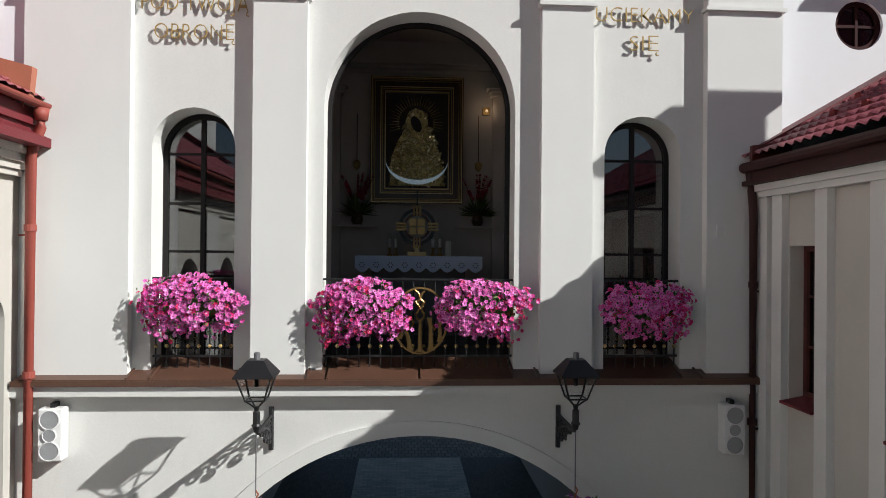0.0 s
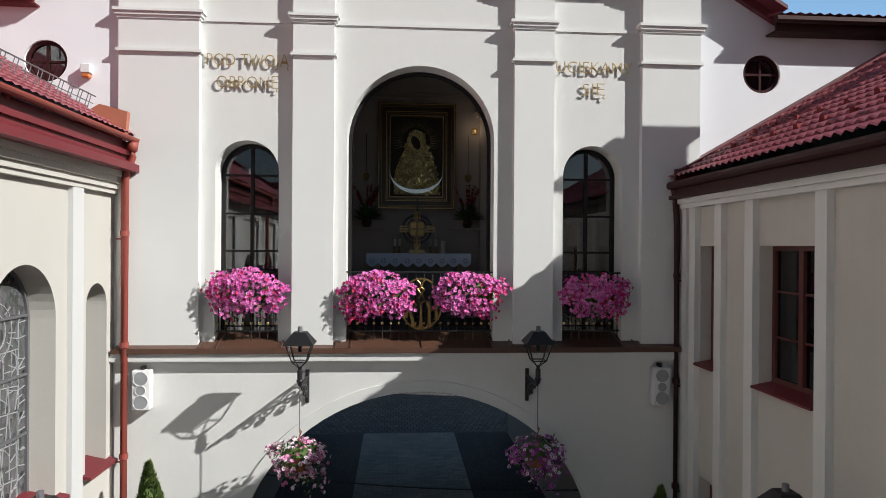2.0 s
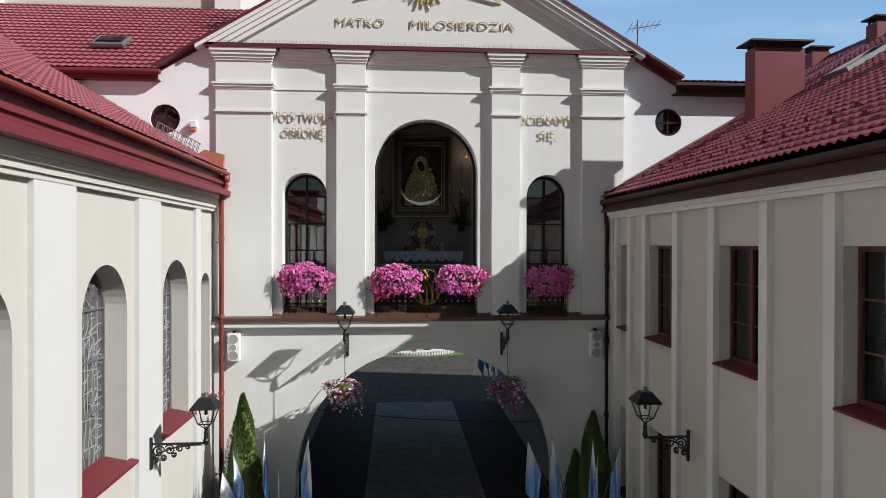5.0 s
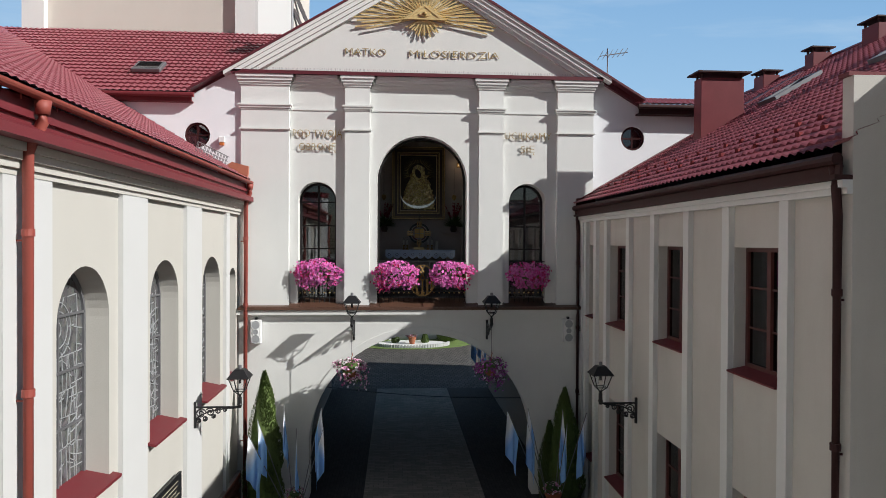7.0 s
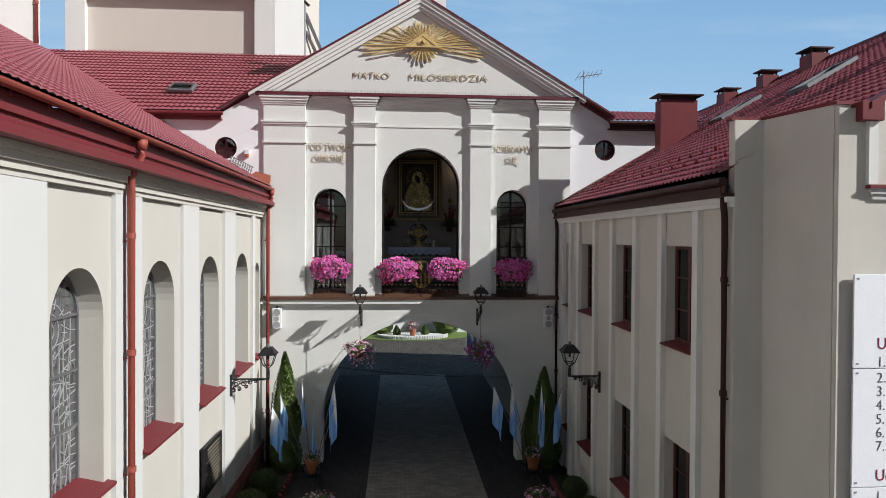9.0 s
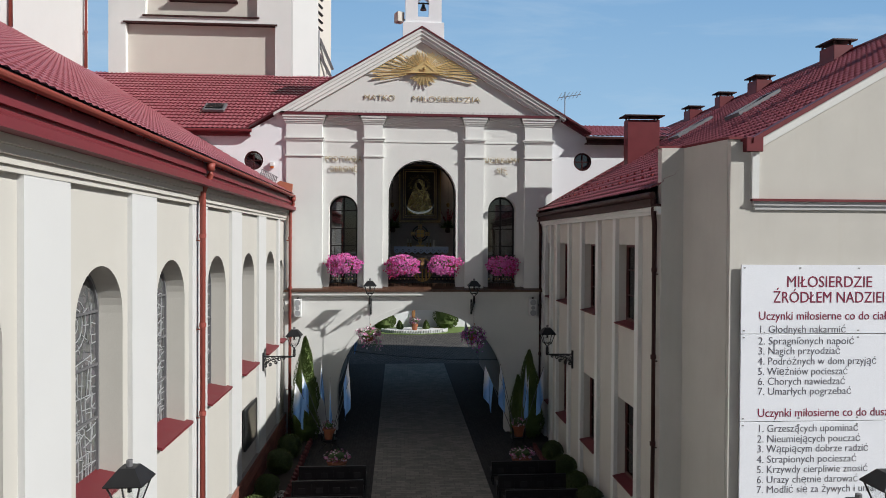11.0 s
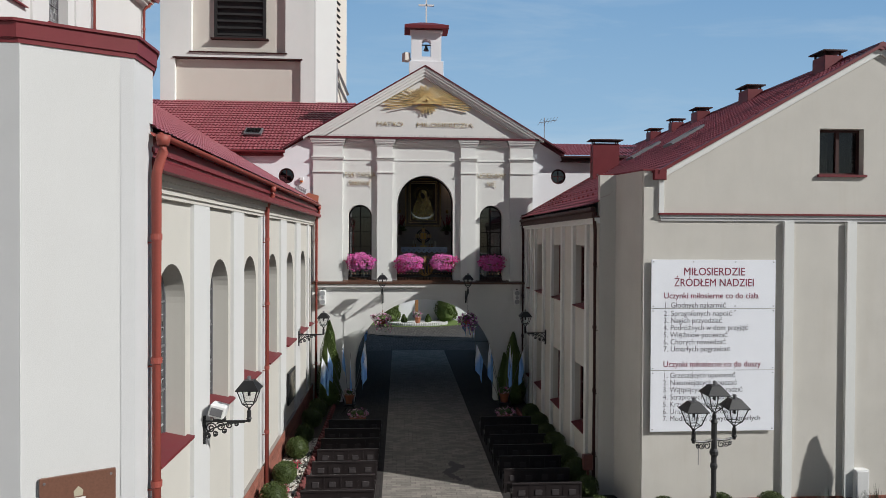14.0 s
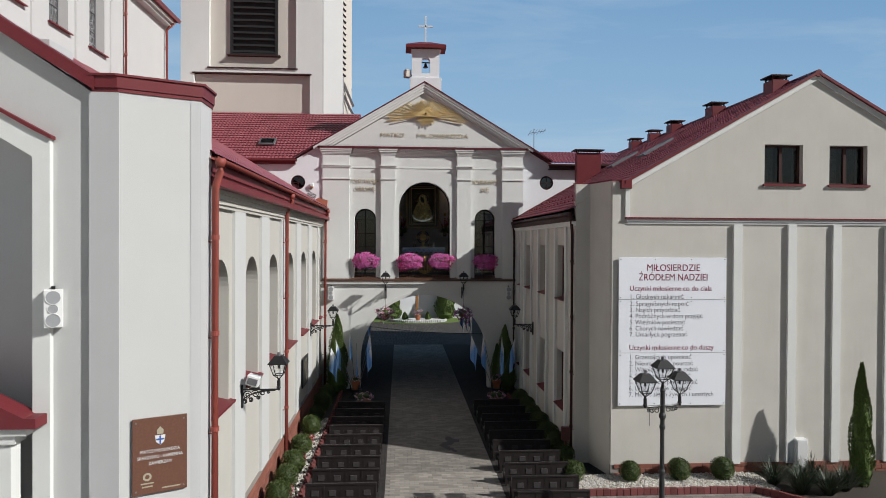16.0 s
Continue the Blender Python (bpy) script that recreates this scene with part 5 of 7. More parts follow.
def scroll_bracket(root, way, length, parent, drop=0.34):
    """A cast bracket standing off a wall at root along the level way: top bar, brace and scrolls."""
    root, way = Vector(root), Vector(way).normalized()

    def at(u, v):
        return root + way * u + Vector((0, 0, v))
    bm = bmesh.new()
    side = way.cross(Vector((0, 0, 1)))
    a, b = at(0.0, -drop - 0.1), at(0.03, 0.12)
    path_rod(bm, [at(0.015, -drop - 0.12), at(0.015, 0.12)], 0.035, 6)
    part("wall_plate", bm, M_BLACK, parent)
    part("top_bar", path_rod(bmesh.new(), [at(0, 0), at(length, 0)], 0.022, 6), M_BLACK, parent)
    part("brace", path_rod(bmesh.new(), [at(0.02 + (length - 0.1) * (1 - math.cos(t * 1.5708)), -drop + drop * math.sin(t * 1.5708) * 0.93) for t in [i / 10 for i in range(11)]], 0.018, 6), M_BLACK, parent)
    for u, v, r, st, sg in ((0.15, -0.14, 0.115, 0.3, 1), (0.35, -0.11, 0.095, 2.6, -1), (0.53, -0.085, 0.075, 0.4, 1), (0.67, -0.06, 0.05, 2.6, -1), (0.09, -0.3, 0.06, 2.0, -1), (0.24, -0.25, 0.06, 4.0, 1), (0.42, -0.2, 0.05, 1.0, -1)):
        if u < length - 0.1:
            part("scroll", path_rod(bmesh.new(), [tuple(at(p, q)) for p, q in spiral(u, v, r, 1.6, st, sg)], 0.016, 5), M_BLACK, parent)


for x, lab in ((-1.91, "black iron wall lantern on a scrolled bracket above the arch"), (2.0, "black iron wall lantern on a scrolled bracket above the arch")):
    w = thing("wall_lantern", (x, 0.05, 4.6), lab, "lantern", group="gateway lanterns")
    scroll_bracket((x, 0.06, 4.84), (0, -1, 0), 0.9, w, 0.34)
    lantern((x, -0.88, 4.97), w, 0.86)
    part("chain", path_rod(bmesh.new(), [(x, -0.88, 4.84), (x, -0.88, 4.1)], 0.008, 5), M_STEEL, w, "thin steel chain")
M_CHAIN = M_STEEL
for x, pet, lab in ((-1.91, M_PETAL_PALE, "hanging basket of pale pink petunias on a chain"), (2.0, M_PETAL_VIO, "hanging basket of violet and white petunias on a chain")):
    h = thing("hanging_basket", (x, -0.88, 3.4), lab, "hanging basket", group="hanging flower baskets")
    part("hook", path_rod(bmesh.new(), [(x, -0.88, 4.16), (x + 0.03, -0.88, 4.12), (x, -0.88, 4.05), (x, -0.88, 3.9)], 0.012, 6), M_CLAY, h, "red hook")
    part("pot", lathe(bmesh.new(), (x, -0.88, 3.5), [(0.12, 0), (0.2, 0.08), (0.24, 0.22), (0.25, 0.24)], 14), M_CLAY, h)
    cascade(40 if x < 0 else 41, (x, -0.88, 3.72), 0.52, 0.46, 0.33, 420, 800, pet, h, None, 1, 0.035, 0.3, front=False)
for root, way, out, lab in (((-5.16, -4.36, 3.54), (1, 0, 0), 1.0, "black iron lantern on a scrolled bracket on the aisle wall"), ((-5.16, -17.2, 3.54), (1, 0, 0), 0.93, "black iron lantern on a scrolled bracket on the aisle wall"),
                            ((4.77, -4.76, 3.62), (-1, 0, 0), 0.84, "black iron lantern on a scrolled bracket on the parish wing")):
    w = thing("wall_lantern", root, lab, "lantern", group="street lanterns")
    scroll_bracket(root, way, out, w)
    p = Vector(root) + Vector(way) * out
    lantern((p.x, p.y, p.z + 0.08), w)
post = thing("lamp_post", (5.53, -17.6, GZ), "dark cast-iron lamp post with three lanterns", "street lamp")
M_POST = surface("dark_grey_cast_iron", (0.05, 0.05, 0.052), 0.5, 0.3, vary=0.25, scale=8, bump=0.2)
px, py = 5.53, -17.6
part("shaft", lathe(bmesh.new(), (px, py, GZ), [(0.148, 0), (0.148, 0.1), (0.111, 0.16), (0.096, 0.6), (0.118, 0.66), (0.074, 0.74), (0.063, 1.6), (0.081, 1.64), (0.081, 1.7), (0.059, 1.75), (0.052, 2.75), (0.074, 2.8), (0.074, 2.85), (0.056, 2.9), (0.056, 3.02), (0.089, 3.08), (0.089, 3.14), (0.059, 3.2), (0.056, 3.72), (0.074, 3.76), (0.044, 3.82)], 14), M_POST, post)
for k, (dx, dy) in enumerate(((-0.5, -0.12), (0.5, 0.12))):
    part("arm", path_rod(bmesh.new(), [(px, py, 3.14), (px + dx * 0.5, py + dy * 0.5, 3.10), (px + dx, py + dy, 3.14)], 0.025, 6), M_BLACK, post)
    for u, r, st in ((0.35, 0.09, 0.5), (0.62, 0.07, 2.4), (0.8, 0.05, 0.5)):
        part("scroll", path_rod(bmesh.new(), [(px + dx * u + (a - 0) * dx * 2 * 0.9, py + dy * u, 3.02 + b) for a, b in spiral(0, 0, r, 1.4, st)], 0.013, 5), M_BLACK, post)
    lantern((px + dx, py + dy, 3.2), post, 0.86)
lantern((px, py, 3.52), post, 0.86)
part("chain", path_rod(bmesh.new(), [(px - 0.34, py, 3.08), (px - 0.34, py, 2.6)], 0.009, 5), M_STEEL, post)


# ---- loudspeakers ----
M_SPK = surface("white_plastic", (0.74, 0.74, 0.73), 0.5, vary=0.05, scale=5, bump=0.05)
M_MESH = surface("grey_speaker_mesh", (0.36, 0.37, 0.38), 0.6, 0.3, vary=0.1, scale=30, bump=0.6, grain=250)


def loudspeaker(c, yaw, s=1.0):
    """A column loudspeaker with three round grilles; c is the middle of its back."""
    sp = thing("loudspeaker", c, "white wall loudspeaker with three round grilles", "loudspeaker", group="loudspeakers")
    m = Matrix.Translation(c) @ Matrix.Rotation(yaw, 4, "Z")

    def add(name, bm, mat, parent, lab=""):
        bm.transform(m)
        return part(name, bm, mat, parent, lab)
    add("cabinet", boxes((-0.165 * s, 0.165 * s, -0.2, 0.0, -0.37 * s, 0.37 * s), bevel=0.015), M_SPK, sp)
    for z, r in ((0.22, 0.125), (0.0, 0.085), (-0.22, 0.125)):
        gr = add("grille", slab(bmesh.new(), disc((0, z * s), r * s, 20), [], "xz", -0.215, -0.195), M_MESH, sp)
        add("rim", slab(bmesh.new(), disc((0, z * s), r * s * 1.1, 20), [disc((0, z * s), r * s, 20)], "xz", -0.222, -0.195), M_SPK, gr)
    add("mount", boxes((-0.03, 0.03, -0.12, 0.06, 0.37 * s, 0.43 * s)), M_BLACK, sp)


loudspeaker((-4.70, 0.04, 4.65), 0.05, 0.92)
loudspeaker((4.42, 0.04, 4.65), -0.05, 0.92)
loudspeaker((-7.36, -21.88, 6.06), 0.42, 0.92)

# ---- lettering and sunburst ----
for tx, sz, at, wd in (("POD TWOJĄ", 0.31, (-2.99, 0.096, 10.38), 1.42), ("OBRONĘ", 0.31, (-2.99, 0.096, 9.99), 1.06), ("UCIEKAMY", 0.31, (3.2, 0.096, 10.40), 1.40),
                       ("SIĘ", 0.31, (3.2, 0.096, 10.0), 0.42), ("MATKO", 0.30, (-1.6, 0.03, 12.76), 1.18), ("MIŁOSIERDZIA", 0.30, (0.98, 0.03, 12.74), 2.64)):
    ob = words("lettering", tx, sz, at, (90, 0, 0), M_LETTER, None, 0.02, width=wd, thin=0.007)
    tagged(ob, "raised brass letters standing off the cream wall", "lettering", "wall lettering")
burst = thing("sunburst", (0.1, 0.02, 13.0), "gilded sunburst of metal rays round a triangle with an eye", "emblem")
bx, bz = 0.1, 13.72
rng = random.Random(5)
bz = 13.8
a, i = -13.0, 0
while a < 193.5:
    ang = radians(a)
    u, v = math.cos(ang), math.sin(ang)
    ln = rng.uniform(0.84, 1.04) * (0.8 + 1.4 * abs(u) ** 7)
    w, y0 = 0.02, -0.02 - 0.035 * (i % 2)
    pts = [(bx + u * 0.2 - v * w * 0.6, bz + v * 0.2 + u * w * 0.6), (bx + u * 0.2 + v * w * 0.6, bz + v * 0.2 - u * w * 0.6), (bx + u * ln + v * w, bz + v * ln - u * w), (bx + u * ln - v * w, bz + v * ln + u * w)]
    part("ray", slab(bmesh.new(), pts, [], "xz", y0, y0 + 0.03), M_GOLD, burst)
    a += rng.uniform(2.4, 3.4) if abs(u) > 0.93 else rng.uniform(4.2, 6.0)
    i += 1
for k in range(15):
    ang = radians(208 + k * 8.8)
    u, v = math.cos(ang), math.sin(ang)
    ln = rng.uniform(0.45, 0.62)
    pts = [(bx - v * 0.02, bz + u * 0.02), (bx + v * 0.02, bz - u * 0.02), (bx + u * ln + v * 0.022, bz + v * ln - u * 0.022), (bx + u * ln - v * 0.022, bz + v * ln + u * 0.022)]
    part("ray", slab(bmesh.new(), pts, [], "xz", -0.02 - 0.035 * (k % 2), 0.01 - 0.035 * (k % 2)), M_GOLD, burst)
part("triangle", slab(bmesh.new(), [(bx - 0.62, bz - 0.1), (bx + 0.62, bz - 0.1), (bx, bz + 0.36)], [], "xz", -0.12, -0.06), M_GOLD, burst)
part("triangle_rim", slab(bmesh.new(), [(bx - 0.62, bz - 0.1), (bx + 0.62, bz - 0.1), (bx, bz + 0.36)], [[(bx - 0.44, bz - 0.06), (bx + 0.44, bz - 0.06), (bx, bz + 0.28)]], "xz", -0.14, -0.11), M_GOLD, burst)
part("eye", slab(bmesh.new(), [(bx + 0.16 * math.cos(t), bz + 0.06 + 0.075 * math.sin(t)) for t in [k * 0.3927 for k in range(16)]], [], "xz", -0.15, -0.12), M_GOLD, burst)
bm = bmesh.new()
bmesh.ops.create_icosphere(bm, subdivisions=2, radius=0.065, matrix=Matrix.Translation((bx, -0.15, bz + 0.06)))
part("pupil", bm, M_OLDGOLD, burst)

# ---- bell turret ----
tur = thing("bell_turret", (0.09, 0.7, 15.2), "small white bell turret with a red roof and a cross", "bell turret")
part("base", boxes((-0.72, 0.9, 0.35, 1.05, 14.4, 15.82), bevel=0.01), M_WHITE, tur)
bo = arched(0.09 - 0.22, 0.09 + 0.22, 16.05, 16.9, 14)
part("belfry", slab(bmesh.new(), rect(-0.62, 0.8, 15.82, 17.2), [bo], "xz", 0.42, 0.98), M_WHITE, tur)
part("belfry_cornice", boxes((-0.68, 0.86, 0.36, 1.04, 17.2, 17.28)), M_WHITE, tur)
bm = bmesh.new()
lo = [bm.verts.new(p) for p in ((-0.95, 0.1, 17.3), (1.13, 0.1, 17.3), (1.13, 1.3, 17.3), (-0.95, 1.3, 17.3))]
md = [bm.verts.new(v.co + Vector((0, 0, 0.16))) for v in lo]
hi = [bm.verts.new(p) for p in ((-0.2, 0.62, 17.72), (0.38, 0.62, 17.72), (0.38, 0.78, 17.72), (-0.2, 0.78, 17.72))]
for ra, rb in ((lo, md), (md, hi)):
    for i in range(4):
        bm.faces.new((ra[i], ra[(i + 1) % 4], rb[(i + 1) % 4], rb[i]))
bm.faces.new(lo)
bm.faces.new(hi)
part("cap_roof", bm, M_RED, tur)
M_BELL = surface("dark_bronze", (0.05, 0.055, 0.05), 0.45, 0.7, vary=0.2, scale=8)
bell = part("bell", lathe(bmesh.new(), (0.09, 0.7, 16.4), [(0.13, 0), (0.12, 0.04), (0.08, 0.12), (0.06, 0.2), (0.0301, 0.25)], 14), M_BELL, tur, "small dark bronze bell")
part("bell_yoke", boxes((-0.14, 0.32, 0.67, 0.73, 16.64, 16.69)), M_BELL, tur)
hb = thing("horn_box", (-0.86, 0.6, 15.95), "small beige loudspeaker box on the side of the bell turret", "loudspeaker")
bm = boxes((-1.0, -0.7, 0.45, 0.8, 15.85, 16.25), bevel=0.02)
bmesh.ops.rotate(bm, verts=bm.verts, cent=(-0.85, 0.6, 16.05), matrix=Matrix.Rotation(radians(24), 3, "Z"))
part("box", bm, M_TOWER, hb)
part("bracket", boxes((-0.75, -0.6, 0.58, 0.64, 15.95, 16.0)), M_STEEL, hb)
part("cross", boxes((0.055, 0.125, 0.66, 0.74, 17.7, 19.1), (-0.28, 0.46, 0.66, 0.74, 18.53, 18.6)), M_SPK, tur, "pale metal cross")
ant = thing("aerial", (6.0, 1.2, 11.6), "thin television aerial on a mast", "aerial")
bm = rod(bmesh.new(), (5.95, 1.2, 11.6), (5.95, 1.2, 13.4), 0.02, n=6)
part("mast", bm, M_STEEL, ant)
part("boom", rod(bmesh.new(), (5.7, 1.2, 13.15), (6.6, 1.2, 13.3), 0.014, n=6), M_STEEL, ant)
for k in range(6):
    x = 5.72 + k * 0.16
    part("element", rod(bmesh.new(), (x - 0.12, 1.2 - 0.1, 13.0 + k * 0.03), (x + 0.12, 1.2 + 0.1, 13.36 + k * 0.02), 0.01, n=5), M_STEEL, ant)

# ---- altar and things in the chapel ----
M_CLOTH = surface("pale_blue_lace_cloth", (0.62, 0.74, 0.94), 0.9, vary=0.06, scale=20, bump=0.3, grain=120)
M_ALTAR = surface("dark_altar_stone", (0.16, 0.15, 0.15), 0.7, vary=0.1, scale=4)
alt = thing("altar", (0.15, 4.0, 5.78), "dark stone altar table on a low step", "altar")
part("mensa", boxes((-1.0, 1.3, 3.65, 4.6, 6.95, 7.06), bevel=0.01), M_ALTAR, alt)
part("block", boxes((-0.75, 1.05, 3.8, 4.5, 5.78, 6.95)), M_ALTAR, alt)
cl = thing("altar_cloth", (0.15, 4.0, 7.06), "pale blue-white altar cloth with a scalloped lace edge", "altar cloth")
bm = boxes((-1.06, 1.36, 3.6, 4.62, 7.065, 7.08))
pts = [(-1.06, 7.08), (1.36, 7.08)]
n = 9
for k in range(n * 6, -1, -1):
    x = -1.06 + 2.42 * k / (n * 6)
    pts.append((x, 6.86 - 0.09 * abs(math.sin(math.pi * k / 6))))
slab(bm, pts, [], "xz", 3.585, 3.6)
part("cloth", bm, M_CLOTH, cl)
M_LACE = surface("dark_lace_gap", (0.10, 0.12, 0.2), 0.9, vary=0.1)
for k in range(9):
    x = -0.93 + k * 0.27
    for q in range(6):
        part("lace_petal", slab(bmesh.new(), disc((x + 0.045 * math.cos(q * 1.0472), 6.91 + 0.045 * math.sin(q * 1.0472)), 0.014, 6), [], "xz", 3.579, 3.584), M_LACE, cl)
pic = thing("framed_painting", (0.12, 5.1, 8.2), "gilt-framed sacred image with a gold relief and silver crescent", "painting")
M_PICWOOD = surface("dark_picture_moulding", (0.06, 0.03, 0.018), 0.35, vary=0.3, scale=9)
for k0, k1, yf, mat_ in ((0.0, 0.02, 4.99, M_PICWOOD), (0.02, 0.04, 4.95, M_GOLD), (0.04, 0.055, 4.98, M_PICWOOD), (0.055, 0.07, 4.96, M_OLDGOLD), (0.07, 0.09, 4.98, M_PICWOOD),
                         (0.09, 0.105, 4.97, M_OLDGOLD), (0.105, 0.21, 5.0, M_PICWOOD), (0.21, 0.225, 4.98, M_GOLD), (0.225, 0.245, 5.01, M_PICWOOD), (0.245, 0.262, 4.99, M_OLDGOLD), (0.262, 0.30, 5.02, M_PICWOOD), (0.30, 0.32, 5.0, M_GOLD)):
    part("frame_moulding", slab(bmesh.new(), rect(-0.86 + k0, 1.1 - k0, 8.18 + k0, 10.86 - k0), [rect(-0.86 + k1, 1.1 - k1, 8.18 + k1, 10.86 - k1)], "xz", yf, 5.12), mat_, pic)
M_PICBG = surface("dark_painted_panel", (0.03, 0.018, 0.012), 0.6, vary=0.3, scale=6)
part("panel", boxes((-0.54, 0.78, 5.06, 5.09, 8.52, 10.52)), M_PICBG, pic)
M_RELIEF = surface("chased_gold_relief", (0.96, 0.72, 0.34), 0.3, 0.85, vary=0.5, scale=22, bump=1.0, grain=38, bdist=0.03)
rob = [(-0.45, 8.56), (0.72, 8.56), (0.66, 8.9), (0.62, 9.2), (0.52, 9.5), (0.36, 9.75), (0.34, 10.0), (0.24, 10.15), (0.08, 10.2), (-0.06, 10.12), (-0.12, 9.95), (-0.14, 9.75), (-0.28, 9.5), (-0.4, 9.2), (-0.44, 8.9)]
part("relief", slab(bmesh.new(), rob, [], "xz", 5.02, 5.07), M_RELIEF, pic)
bm = bmesh.new()
rng = random.Random(31)
for k in range(620):
    x, z = rng.uniform(-0.45, 0.72), rng.uniform(8.57, 10.15)
    half = 0.58 - 0.42 * max(0, (z - 8.9) / 1.25) ** 1.3
    if abs(x - 0.12) < half and (Vector((x - 0.1, z - 9.86))).length > 0.2:
        sz = rng.uniform(0.018, 0.045)
        bmesh.ops.create_icosphere(bm, subdivisions=1, radius=1, matrix=Matrix.Translation((x, 5.02, z)) @ Matrix.Rotation(rng.uniform(0, 3.14), 4, "Y") @ Matrix.Diagonal((sz * rng.uniform(0.8, 2.2), rng.uniform(0.02, 0.05), sz, 1)))
M_LEAFGOLD = surface("bright_gold_leaf", (1.0, 0.80, 0.46), 0.24, 0.75, vary=0.3, scale=20)
part("chasing", bm, M_LEAFGOLD, pic, "raised gold leaf ornament", kind="stuff")
part("dark_oval", slab(bmesh.new(), [(0.1 + 0.11 * math.cos(t) - 0.05 * math.sin(t), 9.86 + 0.17 * math.sin(t)) for t in [k * 0.5236 for k in range(12)]], [], "xz", 5.005, 5.025), M_PICBG, pic)
for k in range(30):
    t = radians(-20 + k * 220 / 29)
    u, v = math.cos(t), math.sin(t)
    part("ray", rod(bmesh.new(), (0.1 + u * 0.36, 5.05, 9.9 + v * 0.36), (0.1 + u * (0.55 + 0.04 * (k % 2)), 5.05, 9.9 + v * (0.55 + 0.04 * (k % 2))), 0.012, 0.004, 4), M_LEAFGOLD, pic)
M_SILVER = surface("polished_silver", (0.75, 0.77, 0.8), 0.2, 1.0, vary=0.1, scale=9)
cr = [(0.12 + 0.66 * math.cos(t), 9.1 + 0.52 * math.sin(t)) for t in [math.pi + k * math.pi / 20 for k in range(21)]]
ci = [(0.12 + 0.66 * math.cos(t) * 0.99, 9.1 + 0.42 * math.sin(t)) for t in [math.pi + k * math.pi / 20 for k in range(21)]]
part("crescent", slab(bmesh.new(), cr + ci[::-1][1:-1], [], "xz", 4.97, 5.02), M_SILVER, pic)
mon = thing("reliquary_cross", (0.12, 4.2, 7.08), "round cross with gilded arms and mosaic centre on the altar", "cross")
cc = (0.12, 7.66)
part("ring", slab(bmesh.new(), disc(cc, 0.37, 36), [disc(cc, 0.3, 36)], "xz", 4.15, 4.22), M_BLACK, mon)
part("ring", slab(bmesh.new(), disc(cc, 0.27, 36), [disc(cc, 0.22, 36)], "xz", 4.15, 4.22), M_WOODFRAME, mon)
for u, v in ((1, 0), (-1, 0), (0, 1), (0, -1)):
    for q in (-0.06, 0, 0.06):
        p0 = (cc[0] + u * 0.22 + v * q, cc[1] + v * 0.22 + u * q)
        part("arm", rod(bmesh.new(), (p0[0], 4.13, p0[1]), (p0[0] + u * 0.2, 4.13, p0[1] + v * 0.2), 0.024, n=6), M_GOLD, mon)
M_MOS = palette("mosaic_tiles", [(0.80, 0.42, 0.09), (0.65, 0.15, 0.04), (0.80, 0.55, 0.18), (0.6, 0.2, 0.05)], 0.15)
for u in (-1, 1):
    for v in (-1, 1):
        part("tile", boxes((cc[0] + u * 0.085 - 0.075, cc[0] + u * 0.085 + 0.075, 4.1, 4.15, cc[1] + v * 0.085 - 0.075, cc[1] + v * 0.085 + 0.075), bevel=0.01), M_MOS, mon)
part("foot", boxes((-0.06, 0.3, 4.1, 4.28, 7.08, 7.16), (0.08, 0.16, 4.15, 4.2, 7.16, 7.3)), M_GOLD, mon)
part("finial", boxes((0.105, 0.135, 4.17, 4.2, 8.05, 8.4), (0.0, 0.24, 4.17, 4.2, 8.26, 8.29)), M_BLACK, mon)
M_WAX = surface("white_wax", (0.72, 0.7, 0.64), 0.5, vary=0.05)
for x in (-0.42, -0.3, 0.44, 0.58):
    c = thing("candle_holder", (x, 4.2, 7.08), "tall glass candle holder on the altar", "candle", group="altar candles")
    part("foot", lathe(bmesh.new(), (x, 4.2, 7.08), [(0.06, 0), (0.05, 0.03), (0.02, 0.06), (0.02, 0.12), (0.045, 0.16)], 10), M_OLDGOLD, c)
    part("glass", lathe(bmesh.new(), (x, 4.2, 7.24), [(0.045, 0), (0.05, 0.3), (0.045, 0.3), (0.04, 0.02)], 10), M_LAMPGLASS, c)
    part("wax", rod(bmesh.new(), (x, 4.2, 7.26), (x, 4.2, 7.42), 0.032, n=10), M_WAX, c)
c = thing("candle", (0.74, 4.1, 7.08), "thick white altar candle", "candle")
part("wax", lathe(bmesh.new(), (0.74, 4.1, 7.08), [(0.055, 0), (0.055, 0.28), (0.03, 0.3)], 12), M_WAX, c)
M_GLAD = palette("gladiolus_petals", [(0.22, 0.015, 0.03), (0.30, 0.03, 0.06), (0.16, 0.01, 0.02)], 0.6)
